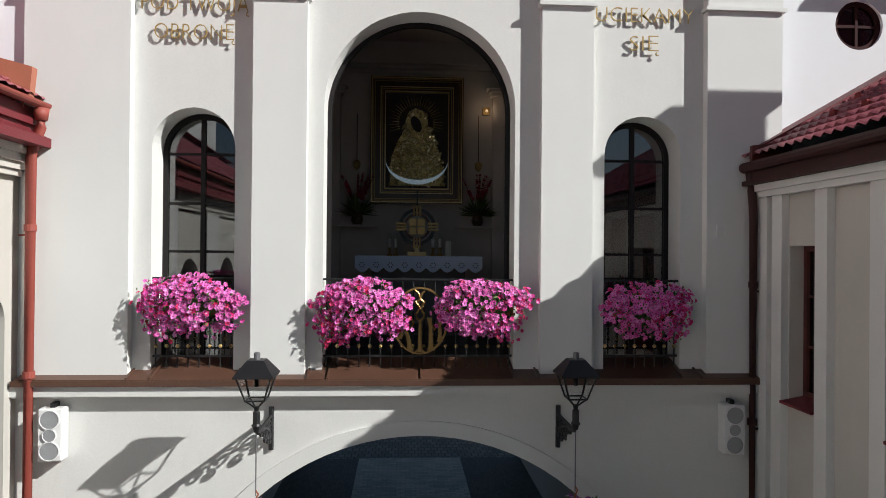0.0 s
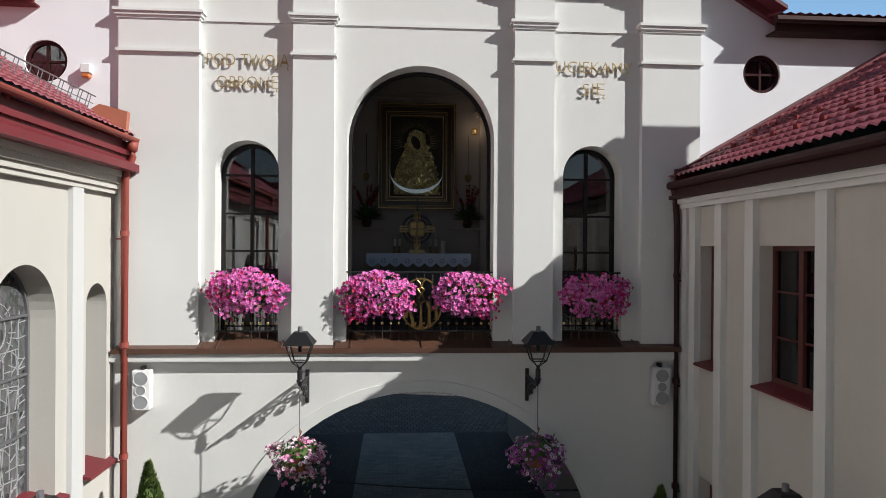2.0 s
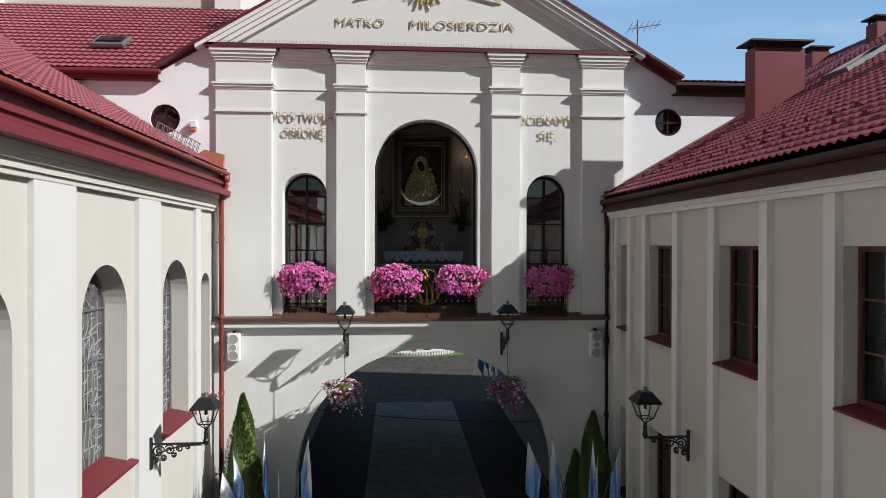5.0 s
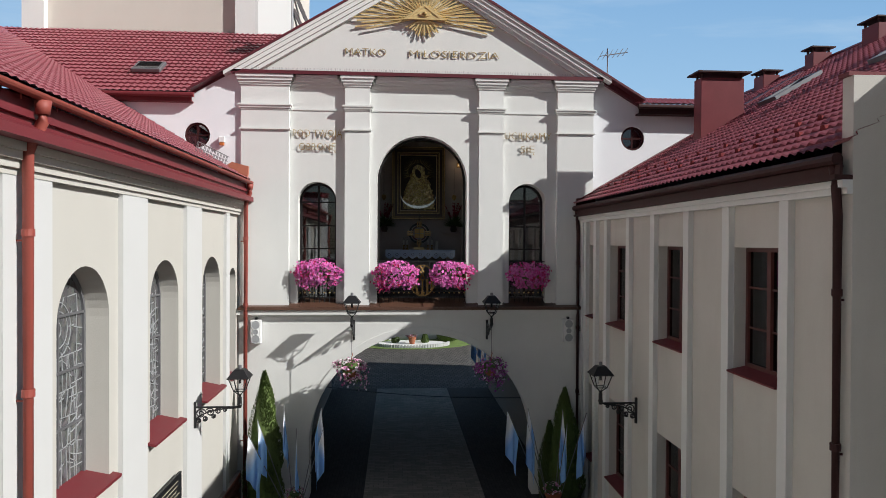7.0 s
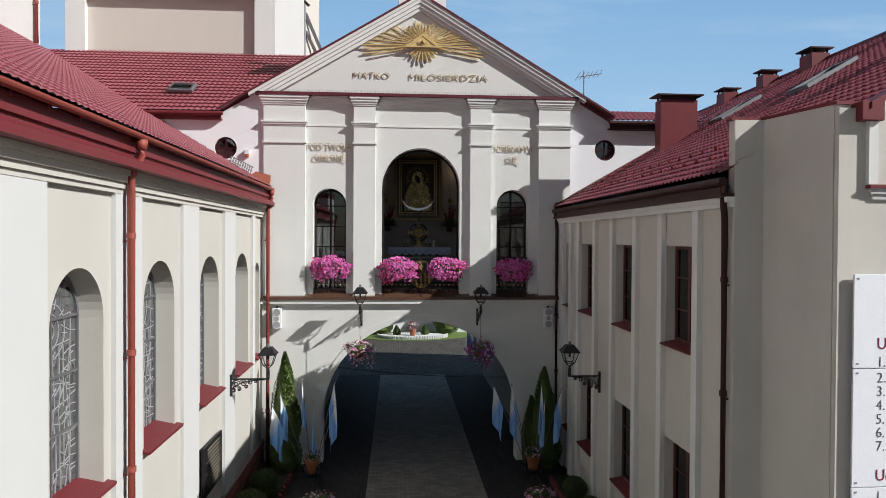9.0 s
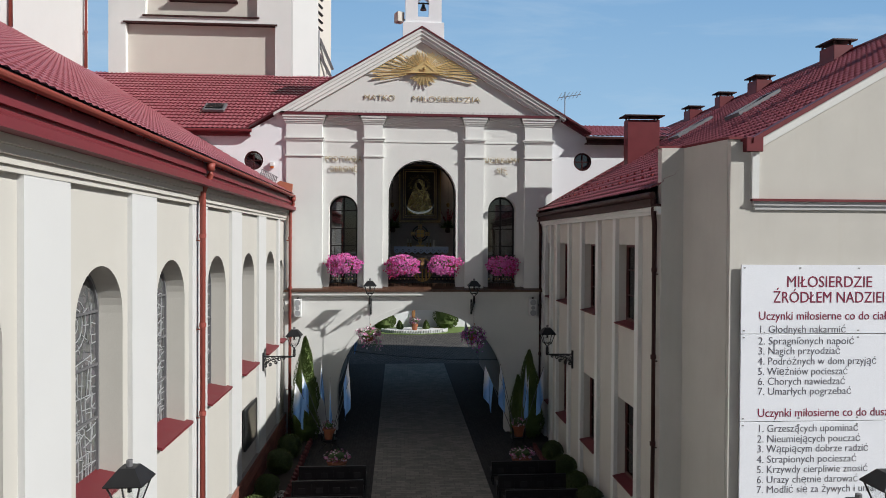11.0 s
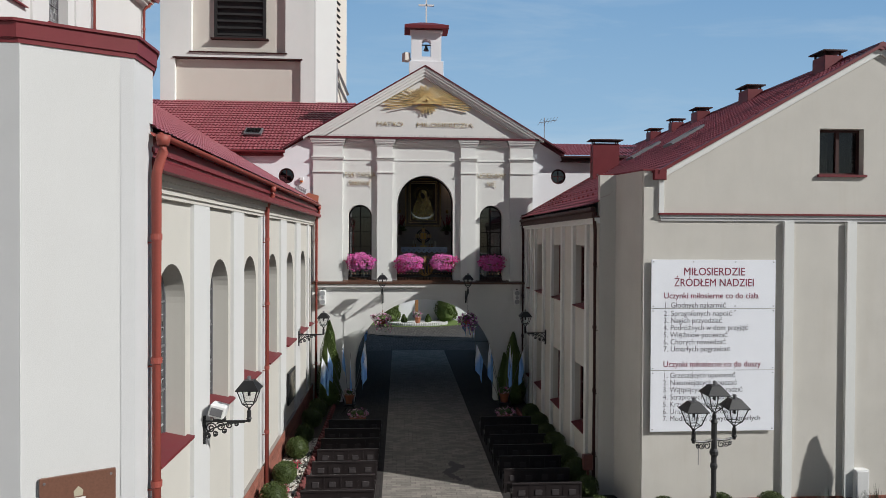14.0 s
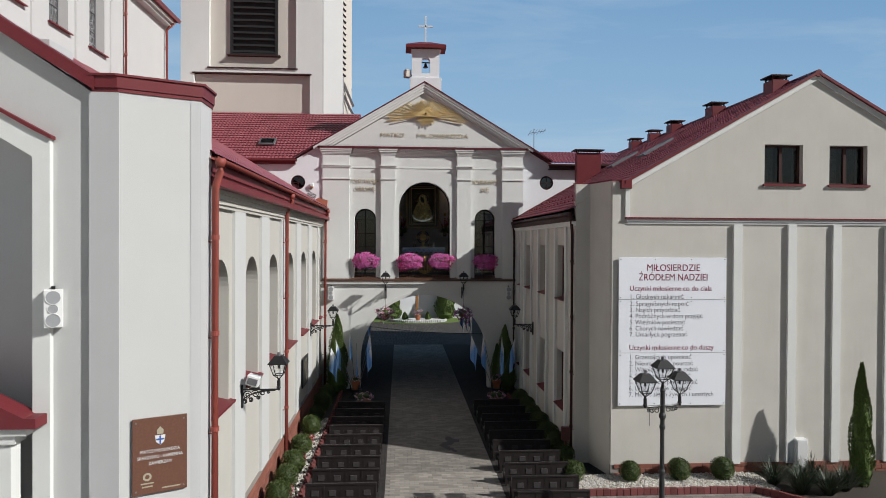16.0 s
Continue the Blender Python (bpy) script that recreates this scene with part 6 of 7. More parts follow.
for x, s in ((-1.12, 1), (1.42, 2)):
    sh = thing("wall_shelf", (x, 5.1, 7.6), "narrow wall shelf in the chapel", "shelf")
    part("board", boxes((x - 0.45, x + 0.45, 4.85, 5.3, 7.58, 7.62)), M_ROOM, sh)
    pl = thing("flower_vase", (x, 5.0, 7.62), "vase of dark red gladioli and palm leaves", "plant", group="chapel flowers")
    part("vase", lathe(bmesh.new(), (x, 5.0, 7.62), [(0.09, 0), (0.13, 0.1), (0.1, 0.22), (0.12, 0.26)], 12), M_PICWOOD, pl)
    rng = random.Random(s)
    g, f = bmesh.new(), bmesh.new()
    for k in range(150):
        d = rnd_dir(rng)
        d.z = abs(d.z) * 0.8 - 0.1
        leaf(g, Vector((x, 5.0, 7.86)), d, 0.028, rng.uniform(0.3, 0.56))
    for k in range(7):
        d = Vector((rng.uniform(-0.5, 0.5), rng.uniform(-0.3, 0.1), 1)).normalized()
        for q in range(12):
            p = Vector((x, 4.97, 7.95)) + d * (0.25 + q * 0.045)
            blossom(f, p, d + rnd_dir(rng), 0.045 * (1.2 - q * 0.05), rnd_dir(rng))
    part("leaf_mass", g, M_LEAF, pl, kind="stuff")
    part("blossom_mass", f, M_GLAD, pl, kind="stuff")
for x in (-1.15, 1.45):
    sc = thing("pendant_lamp", (x, 5.2, 8.9), "small dark sanctuary pendant on a chain", "lamp")
    part("chain", rod(bmesh.new(), (x, 5.2, 9.0), (x, 5.2, 10.0), 0.008, n=5), M_BLACK, sc)
    part("bowl", lathe(bmesh.new(), (x, 5.2, 8.8), [(0.02, 0), (0.07, 0.06), (0.08, 0.16), (0.05, 0.2)], 10), M_OLDGOLD, sc)
M_GLOW = bpy.data.materials.new("small_lamp_glow")
M_GLOW.use_nodes = True
M_GLOW.node_tree.nodes["Principled BSDF"].inputs["Emission Color"].default_value = (1, 0.55, 0.2, 1)
M_GLOW.node_tree.nodes["Principled BSDF"].inputs["Emission Strength"].default_value = 0.35
li = thing("wall_light", (1.62, 5.2, 10.1), "small warm wall light in the chapel", "lamp")
part("bulb", lathe(bmesh.new(), (1.62, 5.2, 10.08), [(0.015, 0), (0.03, 0.02), (0.03, 0.05), (0.01, 0.07)], 8), M_GLOW, li)
part("plate", boxes((1.55, 1.69, 5.24, 5.3, 10.04, 10.2)), M_OLDGOLD, li)
lamp = new("wall_lamp_light", bpy.data.lights.new("wall_lamp_light", "POINT"))
lamp.data.energy, lamp.data.color, lamp.data.shadow_soft_size = 0.7, (1.0, 0.72, 0.45), 0.05
lamp.location = (1.62, 4.95, 10.12)

for ob in [alt, cl, mon, pic] + [q for q in bpy.data.objects if q.name.startswith("candle") and not q.parent]:
    ob.location.z -= 0.1

# ---- small fittings on the walls ----
v = thing("vent_grille", (4.28, -0.01, 7.4), "small square plastic vent grille", "vent")
part("frame", slab(bmesh.new(), rect(4.21, 4.34, 7.31, 7.47), [rect(4.225, 4.325, 7.325, 7.455)], "xz", -0.02, 0.0), M_SPK, v)
for k in range(5):
    part("slat", boxes((4.225, 4.325, -0.014, -0.002, 7.335 + k * 0.025, 7.347 + k * 0.025)), M_SPK, v)
al = thing("alarm_siren", (-5.69, 0.07, 10.07), "small white alarm siren with an orange lens", "siren")
part("housing", boxes((-5.77, -5.61, -0.05, 0.092, 10.07, 10.23), bevel=0.01), M_SPK, al)
M_ORANGE = surface("orange_lens", (0.55, 0.16, 0.04), 0.3, vary=0.1)
part("lens", boxes((-5.75, -5.63, -0.04, 0.088, 9.99, 10.07), bevel=0.015), M_ORANGE, al)
fl = thing("floodlight", (-4.9, -17.2, 3.56), "white metal floodlight standing on the lantern bracket", "floodlight")
bm = boxes((-5.0, -4.68, -17.42, -17.1, 3.66, 3.92), bevel=0.02)
bmesh.ops.rotate(bm, verts=bm.verts, cent=(-4.84, -17.25, 3.78), matrix=Matrix.Rotation(radians(16), 3, "Y"))
part("housing", bm, M_SPK, fl)
bm = boxes((-4.96, -4.72, -17.44, -17.42, 3.7, 3.86), bevel=0.005)
bmesh.ops.rotate(bm, verts=bm.verts, cent=(-4.84, -17.25, 3.78), matrix=Matrix.Rotation(radians(16), 3, "Y"))
part("lens", bm, M_STEEL, fl)
part("stand", boxes((-4.96, -4.7, -17.23, -17.17, 3.56, 3.59), (-4.97, -4.95, -17.22, -17.18, 3.59, 3.72), (-4.73, -4.71, -17.22, -17.18, 3.59, 3.72)), M_BLACK, fl)
ib = thing("notice_board", (-5.12, -6.1, 1.3), "black notice board with rows of pale writing", "notice board")
part("board", boxes((-5.16, -5.1, -6.95, -5.4, 1.3, 2.48), bevel=0.008), M_BLACK, ib)
M_PALEINK = surface("pale_lettering", (0.42, 0.38, 0.28), 0.6, vary=0.1)
rng = random.Random(9)
for k in range(11):
    z = 2.36 - k * 0.09
    w = rng.uniform(0.4, 0.65)
    part("text_line", boxes((-5.099, -5.094, -6.17 - w, -6.17 + w, z - 0.008, z + 0.008)), M_PALEINK, ib)
pq = thing("stone_plaque", (-5.6, -21.62, 2.6), "polished brown granite plaque with an emblem and pale writing", "plaque")
M_GRANITE = surface("brown_granite", (0.16, 0.075, 0.05), 0.35, vary=0.35, scale=35, bump=0.05, grain=120)
d = Vector((0.883, 0.469, 0))
nrm = Vector((0.469, -0.883, 0))
pm = Matrix.Translation(Vector((-6.02, -21.83, -0.14)) + nrm * 0.01) @ Matrix(((d.x, -nrm.x, 0, 0), (d.y, -nrm.y, 0, 0), (0, 0, 1, 0), (0, 0, 0, 1)))


def on_plaque(name, bm, mat, lab=""):
    bm.transform(pm)
    part(name, bm, mat, pq, lab)


on_plaque("slab", boxes((0, 0.94, -0.05, 0.0, 2.78, 4.17), bevel=0.006), M_GRANITE)
for u, z in ((0.06, 4.1), (0.88, 4.1), (0.06, 2.85), (0.88, 2.85)):
    on_plaque("stud", slab(bmesh.new(), disc((u, z), 0.018, 8), [], "xz", -0.06, -0.05), M_STEEL)
on_plaque("emblem", slab(bmesh.new(), [(0.4, 3.72), (0.47, 3.66), (0.54, 3.72), (0.56, 3.84), (0.38, 3.84)], [], "xz", -0.056, -0.05), M_SPK)
M_BLUE = surface("blue_enamel", (0.05, 0.13, 0.42), 0.5, vary=0.1)
on_plaque("emblem_cross", boxes((0.455, 0.485, -0.06, -0.054, 3.67, 3.83), (0.40, 0.54, -0.06, -0.054, 3.75, 3.78)), M_BLUE)
on_plaque("emblem_top", slab(bmesh.new(), [(0.42, 3.86), (0.52, 3.86), (0.53, 3.93), (0.47, 4.0), (0.41, 3.93)], [], "xz", -0.056, -0.05), M_PALEINK)
on_plaque("emblem_low", slab(bmesh.new(), disc((0.25, 3.1), 0.075, 12), [disc((0.25, 3.1), 0.04, 8)], "xz", -0.056, -0.05), M_PALEINK)
for tx, z, u, sz in (("MATCE MIŁOSIERDZIA", 3.56, 0.47, 0.085), ("SKARŻYSKO - KAMIENNA", 3.45, 0.47, 0.085), ("ZAWIERZAM", 3.34, 0.47, 0.085)):
    p = pm @ Vector((u, -0.056, z))
    words("inscription", tx, sz, p, (90, 0, math.degrees(math.atan2(d.y, d.x))), M_SPK, pq, 0.006, squeeze=0.8)
for u0, u1, z in ((0.14, 0.36, 2.98), (0.5, 0.82, 2.86), (0.16, 0.34, 2.92)):
    on_plaque("text_bar", boxes((u0, u1, -0.056, -0.05, z - 0.012, z + 0.012)), M_PALEINK)
ub = thing("utility_box", (11.88, -13.25, GZ), "white metal utility cabinet against the wall", "utility box")
part("body", boxes((11.69, 12.08, -13.42, -13.2, 0.0, 0.93), bevel=0.01), M_SPK, ub)
part("door", boxes((11.72, 12.05, -13.435, -13.42, 0.04, 0.89), bevel=0.006), M_SPK, ub)
part("base", boxes((11.71, 12.06, -13.4, -13.2, GZ, 0.0)), M_STEEL, ub)
hy = thing("letter_box", (4.45, -11.9, GZ), "dark red post-mounted box beside the wing corner", "box")
part("post", boxes((4.44, 4.5, -11.93, -11.87, GZ, 0.6)), M_WOODFRAME, hy)
part("body", boxes((4.32, 4.6, -12.0, -11.8, 0.55, 1.0), bevel=0.02), M_WOODFRAME, hy)

# ---- large printed sign on the gable wall ----
sg = thing("sign_board", (7.6, -13.26, 2.04), "large white sign of three panels with maroon and grey Polish text", "sign")
M_SIGN = surface("white_sign_panel", (0.86, 0.88, 0.93), 0.45, vary=0.03, scale=2, bump=0.02)
M_MAROON = surface("maroon_print", (0.22, 0.012, 0.05), 0.5, vary=0.05)
M_GREYINK = surface("grey_print", (0.11, 0.1, 0.125), 0.5, vary=0.05)
for z0, z1 in ((5.475, 6.82), (3.755, 5.46), (2.05, 3.74)):
    pn = part("panel", boxes((5.81, 9.36, -13.29, -13.255, z0, z1), bevel=0.004), M_SIGN, sg)
    for x in (5.87, 7.0, 8.2, 9.3):
        for z in (z0 + 0.06, z1 - 0.06):
            part("clip", boxes((x - 0.018, x + 0.018, -13.297, -13.288, z - 0.012, z + 0.012)), M_STEEL0, pn)
SH = 4.77
ROWS_SIGN = [("MIŁOSIERDZIE", 0.071, 0.31, 1, 1.74), ("ŹRÓDŁEM NADZIEI", 0.135, 0.31, 1, 2.26), ("Uczynki miłosierne co do ciała", 0.21, 0.235, 2, 2.7), ("1. Głodnych nakarmić", 0.265, 0.21, 0, 1.74),
             ("2. Spragnionych napoić", 0.313, 0.21, 0, 1.95), ("3. Nagich przyodziać", 0.354, 0.21, 0, 1.66), ("4. Podróżnych w dom przyjąć", 0.396, 0.21, 0, 2.42), ("5. Więźniów pocieszać", 0.438, 0.21, 0, 1.82),
             ("6. Chorych nawiedzać", 0.479, 0.21, 0, 1.77), ("7. Umarłych pogrzebać", 0.52, 0.21, 0, 1.9), ("Uczynki miłosierne co do duszy", 0.609, 0.235, 2, 2.78), ("1. Grzeszących upominać", 0.673, 0.21, 0, 2.02),
             ("2. Nieumiejących pouczać", 0.716, 0.21, 0, 2.1), ("3. Wątpiącym dobrze radzić", 0.757, 0.21, 0, 2.26), ("4. Strapionych pocieszać", 0.8, 0.21, 0, 2.03), ("5. Krzywdy cierpliwie znosić", 0.842, 0.21, 0, 2.26),
             ("6. Urazy chętnie darować", 0.884, 0.21, 0, 2.06), ("7. Modlić się za żywych i umarłych", 0.925, 0.21, 0, 2.78)]
for tx, fz, sz, k, wd in ROWS_SIGN:
    z = 6.82 - fz * SH
    x, al_ = ((7.6, "CENTER") if k == 1 else (6.16, "LEFT"))
    words("sign_text", tx, sz, (x, -13.294, z), (90, 0, 0), M_GREYINK if k == 0 else M_MAROON, sg, 0.003, al_, width=wd, thin=0.002 if k == 0 else 0.0)

# ---- benches ----
M_BENCH = surface("dark_brown_bench_wood", (0.019, 0.0135, 0.0135), 0.5, vary=0.3, scale=5, bump=0.2, grain=40)
M_HASSOCK = surface("grey_back_pad", (0.042, 0.035, 0.036), 0.8, vary=0.15, scale=12)


def bench(x0, x1, y):
    b = thing("bench", ((x0 + x1) / 2, y, GZ), "dark brown open-air church bench with a panelled back", "bench", group="rows of benches")
    t = GZ + 0.72
    part("top_rail", boxes((x0, x1, y - 0.035, y + 0.035, t - 0.06, t), bevel=0.008), M_BENCH, b)
    part("back_board", boxes((x0 + 0.03, x1 - 0.03, y - 0.012, y + 0.012, t - 0.4, t - 0.06)), M_BENCH, b)
    part("lower_rail", boxes((x0, x1, y - 0.03, y + 0.03, t - 0.46, t - 0.4), bevel=0.006), M_BENCH, b)
    n = 4
    for k in range(n + 1):
        x = x0 + 0.03 + (x1 - x0 - 0.06) * k / n
        part("stile", boxes((x - 0.025, x + 0.025, y - 0.022, y + 0.022, t - 0.4, t - 0.06)), M_BENCH, b)
        if k < n:
            xm = x + (x1 - x0 - 0.06) / n / 2
            part("pad", boxes((xm - 0.1, xm + 0.1, y - 0.03, y - 0.012, t - 0.36, t - 0.2), bevel=0.005), M_HASSOCK, b)
    part("seat", boxes((x0, x1, y + 0.03, y + 0.42, GZ + 0.38, GZ + 0.42), bevel=0.008), M_BENCH, b)
    for x in (x0 + 0.05, (x0 + x1) / 2, x1 - 0.05):
        part("leg", boxes((x - 0.03, x + 0.03, y - 0.03, y + 0.03, GZ, t - 0.46)), M_BENCH, b)
        part("leg", boxes((x - 0.03, x + 0.03, y + 0.34, y + 0.4, GZ, GZ + 0.38)), M_BENCH, b)
    return b


bl = bench(-3.82, -1.82, -15.35)
br_ = bench(2.06, 4.06, -16.2)
for k in range(1, 9):
    copy_thing(bl, pose(-2.82 + random.uniform(-0.03, 0.03), -15.35 + k * 1.2, GZ, 0, 0, random.uniform(-0.6, 0.6)))
for k in range(1, 10):
    copy_thing(br_, pose(3.06 + random.uniform(-0.03, 0.03), -16.2 + k * 1.18, GZ, 0, 0, random.uniform(-0.6, 0.6)))


# ---- shrubs ----
def shrub(seed, r, label, material=None):
    """A clipped round box bush of many small leaves on a short stem; built at the origin."""
    rng = random.Random(seed)
    s = thing("box_bush", (0, 0, 0), label, "bush", group="clipped box bushes")
    part("stem", rod(bmesh.new(), (0, 0, 0), (0, 0, r), 0.04, 0.02, 6), M_TRUNK, s)
    bm = bmesh.new()
    lumps = [(rnd_dir(rng), rng.uniform(0.2, 0.5)) for _ in range(14)]
    for k in range(2600):
        d = rnd_dir(rng)
        g = 0.9 + 0.1 * max(math.exp(-((d - l).length / w) ** 2) for l, w in lumps)
        p = Vector((d.x * r, d.y * r, r * 0.95 + d.z * r * 0.95)) * 1.0
        p = Vector((0, 0, r * 0.95)) + (p - Vector((0, 0, r * 0.95))) * g * (1 - 0.25 * rng.random() ** 3)
        leaf(bm, p, d + rnd_dir(rng) * 0.8, 0.014, rng.uniform(0.035, 0.06))
    core = bmesh.ops.create_icosphere(bm, subdivisions=2, radius=r * 0.84)["verts"]
    for v in core:
        v.co.z += r * 0.95
    part("leaf_mass", bm, M_BOX, s, kind="stuff")
    return s


proto = shrub(3, 0.36, "round clipped box bush in a gravel bed")
proto.location = (4.25, -13.75, GZ + 0.05)
for x, y, sc in ((6.05, -13.78, 0.94), (7.65, -13.75, 1.02), (9.05, -13.75, 1.04), (4.35, -12.2, 1.0), (4.4, -10.9, 1.15), (4.4, -9.6, 1.1), (4.4, -8.0, 1.1), (4.4, -6.6, 1.0), (4.4, -5.2, 1.05), (4.4, -3.6, 1.0),
                 (-4.6, -15.3, 1.1), (-4.62, -13.8, 1.05), (-4.6, -12.5, 1.1), (-4.62, -10.6, 1.05), (-4.6, -8.2, 1.1), (-4.62, -6.4, 1.0), (-4.6, -4.4, 1.15), (-4.55, -2.9, 1.2), (-4.62, -16.6, 1.0), (-4.6, -18.0, 1.0)):
    copy_thing(proto, pose(x, y, GZ + 0.05, 0, 0, random.uniform(0, 360)) @ Matrix.Scale(sc, 4))


def thuja(x, y, h, r, seed, base=GZ):
    rng = random.Random(seed)
    t = thing("thuja", (x, y, base), "slender conical thuja of dense green sprays", "tree", group="columnar thujas")
    part("trunk", rod(bmesh.new(), (x, y, base), (x, y, base + h * 0.9), 0.06, 0.015, 7), M_TRUNK, t)
    bm = bmesh.new()
    for k in range(int((5200 if r < 1 else 3600) * h / 3.5)):
        u = rng.random() ** 0.85
        z = 0.1 + u * (h - 0.15)
        f = math.sin(min(1, (1 - u) * 1.15) * 1.5708) ** 0.85 * (0.75 + 0.25 * min(1, u * 6))
        a = rng.uniform(0, 6.2832)
        rr = r * f * (0.82 + 0.16 * math.sin(a * 3 + z * 4) + 0.12 * rng.random()) + 0.015
        p = Vector((x + rr * math.cos(a), y + rr * math.sin(a), base + z))
        d = Vector((math.cos(a) * 0.5, math.sin(a) * 0.5, 1.0)) + rnd_dir(rng) * 0.3
        leaf(bm, p - d.normalized() * 0.06, d, rng.uniform(0.012, 0.024) * (1 if r < 1 else 2.2), rng.uniform(0.07, 0.14) * (1 if r < 1 else 1.8))
    lathe(bm, (x, y, base), [(r * 0.5, 0.1), (r * 0.82, h * 0.12), (r * 0.8, h * 0.35), (r * 0.6, h * 0.62), (r * 0.28, h * 0.85), (0.02, h * 0.97)], 14)
    part("crown", bm, M_THUJA, t, kind="stuff")


thuja(-4.3, -0.85, 3.95, 0.55, 1)
thuja(4.12, -0.85, 3.4, 0.54, 2)
thuja(3.75, -0.6, 2.4, 0.34, 4)
thuja(13.1, -14.5, 3.9, 0.34, 6)

# gravel beds with red kerb blocks
M_KERB = surface("red_concrete_block", (0.17, 0.048, 0.045), 0.85, vary=0.2, scale=6, bump=0.4, grain=60, per_object=0.2)
structure("bed_east_gable", boxes((3.95, 10.4, -14.74, -13.2, GZ - 0.05, GZ + 0.06)), M_GRAVEL, "bed of pale gravel along the gable wall", "gravel bed")
structure("bed_gable_soil", boxes((10.4, 24, -16.0, -13.2, GZ - 0.05, GZ + 0.05)), M_SOIL, "planted soil bed along the gable wall", "bed")
structure("bed_east", boxes((4.1, 4.77, -12.75, -1.6, GZ - 0.05, GZ + 0.06)), M_SOIL, "planted soil bed along the wing", "bed")
structure("bed_west", boxes((-5.14, -4.08, -20.0, -0.0, GZ - 0.05, GZ + 0.07)), M_SOIL, "planted soil bed along the aisle", "bed")
for nm, pts in (("kerb_gable", [((3.95 + k * 0.205, -14.78), 0) for k in range(28)] + [((9.66 + k * 0.15, -14.88 - k * 0.14), -43) for k in range(7)]), ("kerb_east", [((4.08, -13.9 + k * 0.26), 90) for k in range(46)]), ("kerb_west", [((-4.05, -18.0 + k * 0.33), 90) for k in range(52)])):
    kb = thing(nm, (pts[0][0][0], pts[0][0][1], GZ), "row of dark red concrete kerb blocks", "kerb", kind="structure")
    me = None
    for (x, y), rot in pts:
        if me is None:
            bm = boxes((-0.1, 0.1, -0.05, 0.05, -0.05, 0.2), bevel=0.012)
            bm.faces.ensure_lookup_table()
            me = bpy.data.meshes.new("kerb_block")
            bm.to_mesh(me)
            bm.free()
            me.materials.append(M_KERB)
        ob = new("kerb_block", me)
        ob.parent = kb
        ob.location = Vector((x, y, GZ + random.uniform(-0.012, 0.012))) - kb.location
        ob.rotation_euler = (0, 0, radians(rot + random.uniform(-4, 4) + (25 if nm == "kerb_west" else 0)))
# pebbles over the gravel beds
M_PEBBLE = palette("pebbles", [(0.62, 0.60, 0.55), (0.48, 0.45, 0.40), (0.70, 0.68, 0.64), (0.38, 0.34, 0.29), (0.56, 0.52, 0.45)], 0.85)


def pebbles(seed, x0, x1, y0, y1, z, count):
    rng = random.Random(seed)
    ball = bmesh.new()
    bmesh.ops.create_icosphere(ball, subdivisions=1, radius=1)
    co = [v.co.copy() for v in ball.verts]
    fs = [[v.index for v in f.verts] for f in ball.faces]
    ball.free()
    vs, faces = [], []
    for k in range(count):
        c = Vector((rng.uniform(x0, x1), rng.uniform(y0, y1), z))
        q = Euler((rng.uniform(0, 3), rng.uniform(0, 3), rng.uniform(0, 3))).to_matrix()
        r = rng.uniform(0.018, 0.042)
        b = len(vs)
        vs += [c + q @ Vector((p.x * r * 1.3, p.y * r, p.z * r * 0.8)) for p in co]
        faces += [[b + i for i in f] for f in fs]
    me = bpy.data.meshes.new("pebbles")
    me.from_pydata(vs, [], faces)
    me.materials.append(M_PEBBLE)
    tagged(new("pebbles", me), "pale rounded pebbles of the planting bed", "pebbles", kind="stuff")


pebbles(3, 4.0, 10.3, -14.7, -13.25, GZ + 0.07, 3600)
pebbles(4, -5.05, -4.15, -19.5, -6.0, GZ + 0.08, 2600)
# geraniums between the bushes, grassy clumps by the gable
for k, (x, y) in enumerate(((-4.5, -14.5), (-4.45, -16.0), (-4.5, -11.6), (-4.5, -9.4), (-4.5, -12.0))):
    g = thing("geranium", (x, y, GZ), "low red geranium plant in the gravel bed", "plant", group="bedding flowers")
    cascade(70 + k, (x, y, GZ + 0.24), 0.24, 0.24, 0.17, 70, 220, M_PETAL_RED, g, None, 1, 0.028, 0.05, front=False)
for k, (x, y) in enumerate(((10.4, -14.3), (11.1, -14.7), (11.8, -14.2), (11.6, -15.2), (12.3, -14.9), (10.8, -15.1))):
    g = thing("grass_clump", (x, y, GZ), "clump of long arching green leaves", "plant", group="grassy clumps")
    rng = random.Random(90 + k)
    bm = bmesh.new()
    for q in range(220):
        a, ln, lean = rng.uniform(0, 6.2832), rng.uniform(0.7, 1.25), rng.uniform(0.2, 0.75)
        w = 0.016
        base_p = Vector((x + 0.08 * math.cos(a * 3), y + 0.08 * math.sin(a * 3), GZ))
        sd = Vector((-math.sin(a), math.cos(a), 0)) * w
        pv = None
        for i in range(6):
            u = i / 5
            p = base_p + Vector((math.cos(a) * lean * ln * u, math.sin(a) * lean * ln * u, ln * (u - lean * u * u * 0.75)))
            cur = (bm.verts.new(p + sd * (1 - u * 0.9)), bm.verts.new(p - sd * (1 - u * 0.9)))
            if pv:
                bm.faces.new((pv[0], pv[1], cur[1], cur[0]))
            pv = cur
    part("leaf_mass", bm, M_YUCCA, g, kind="stuff")

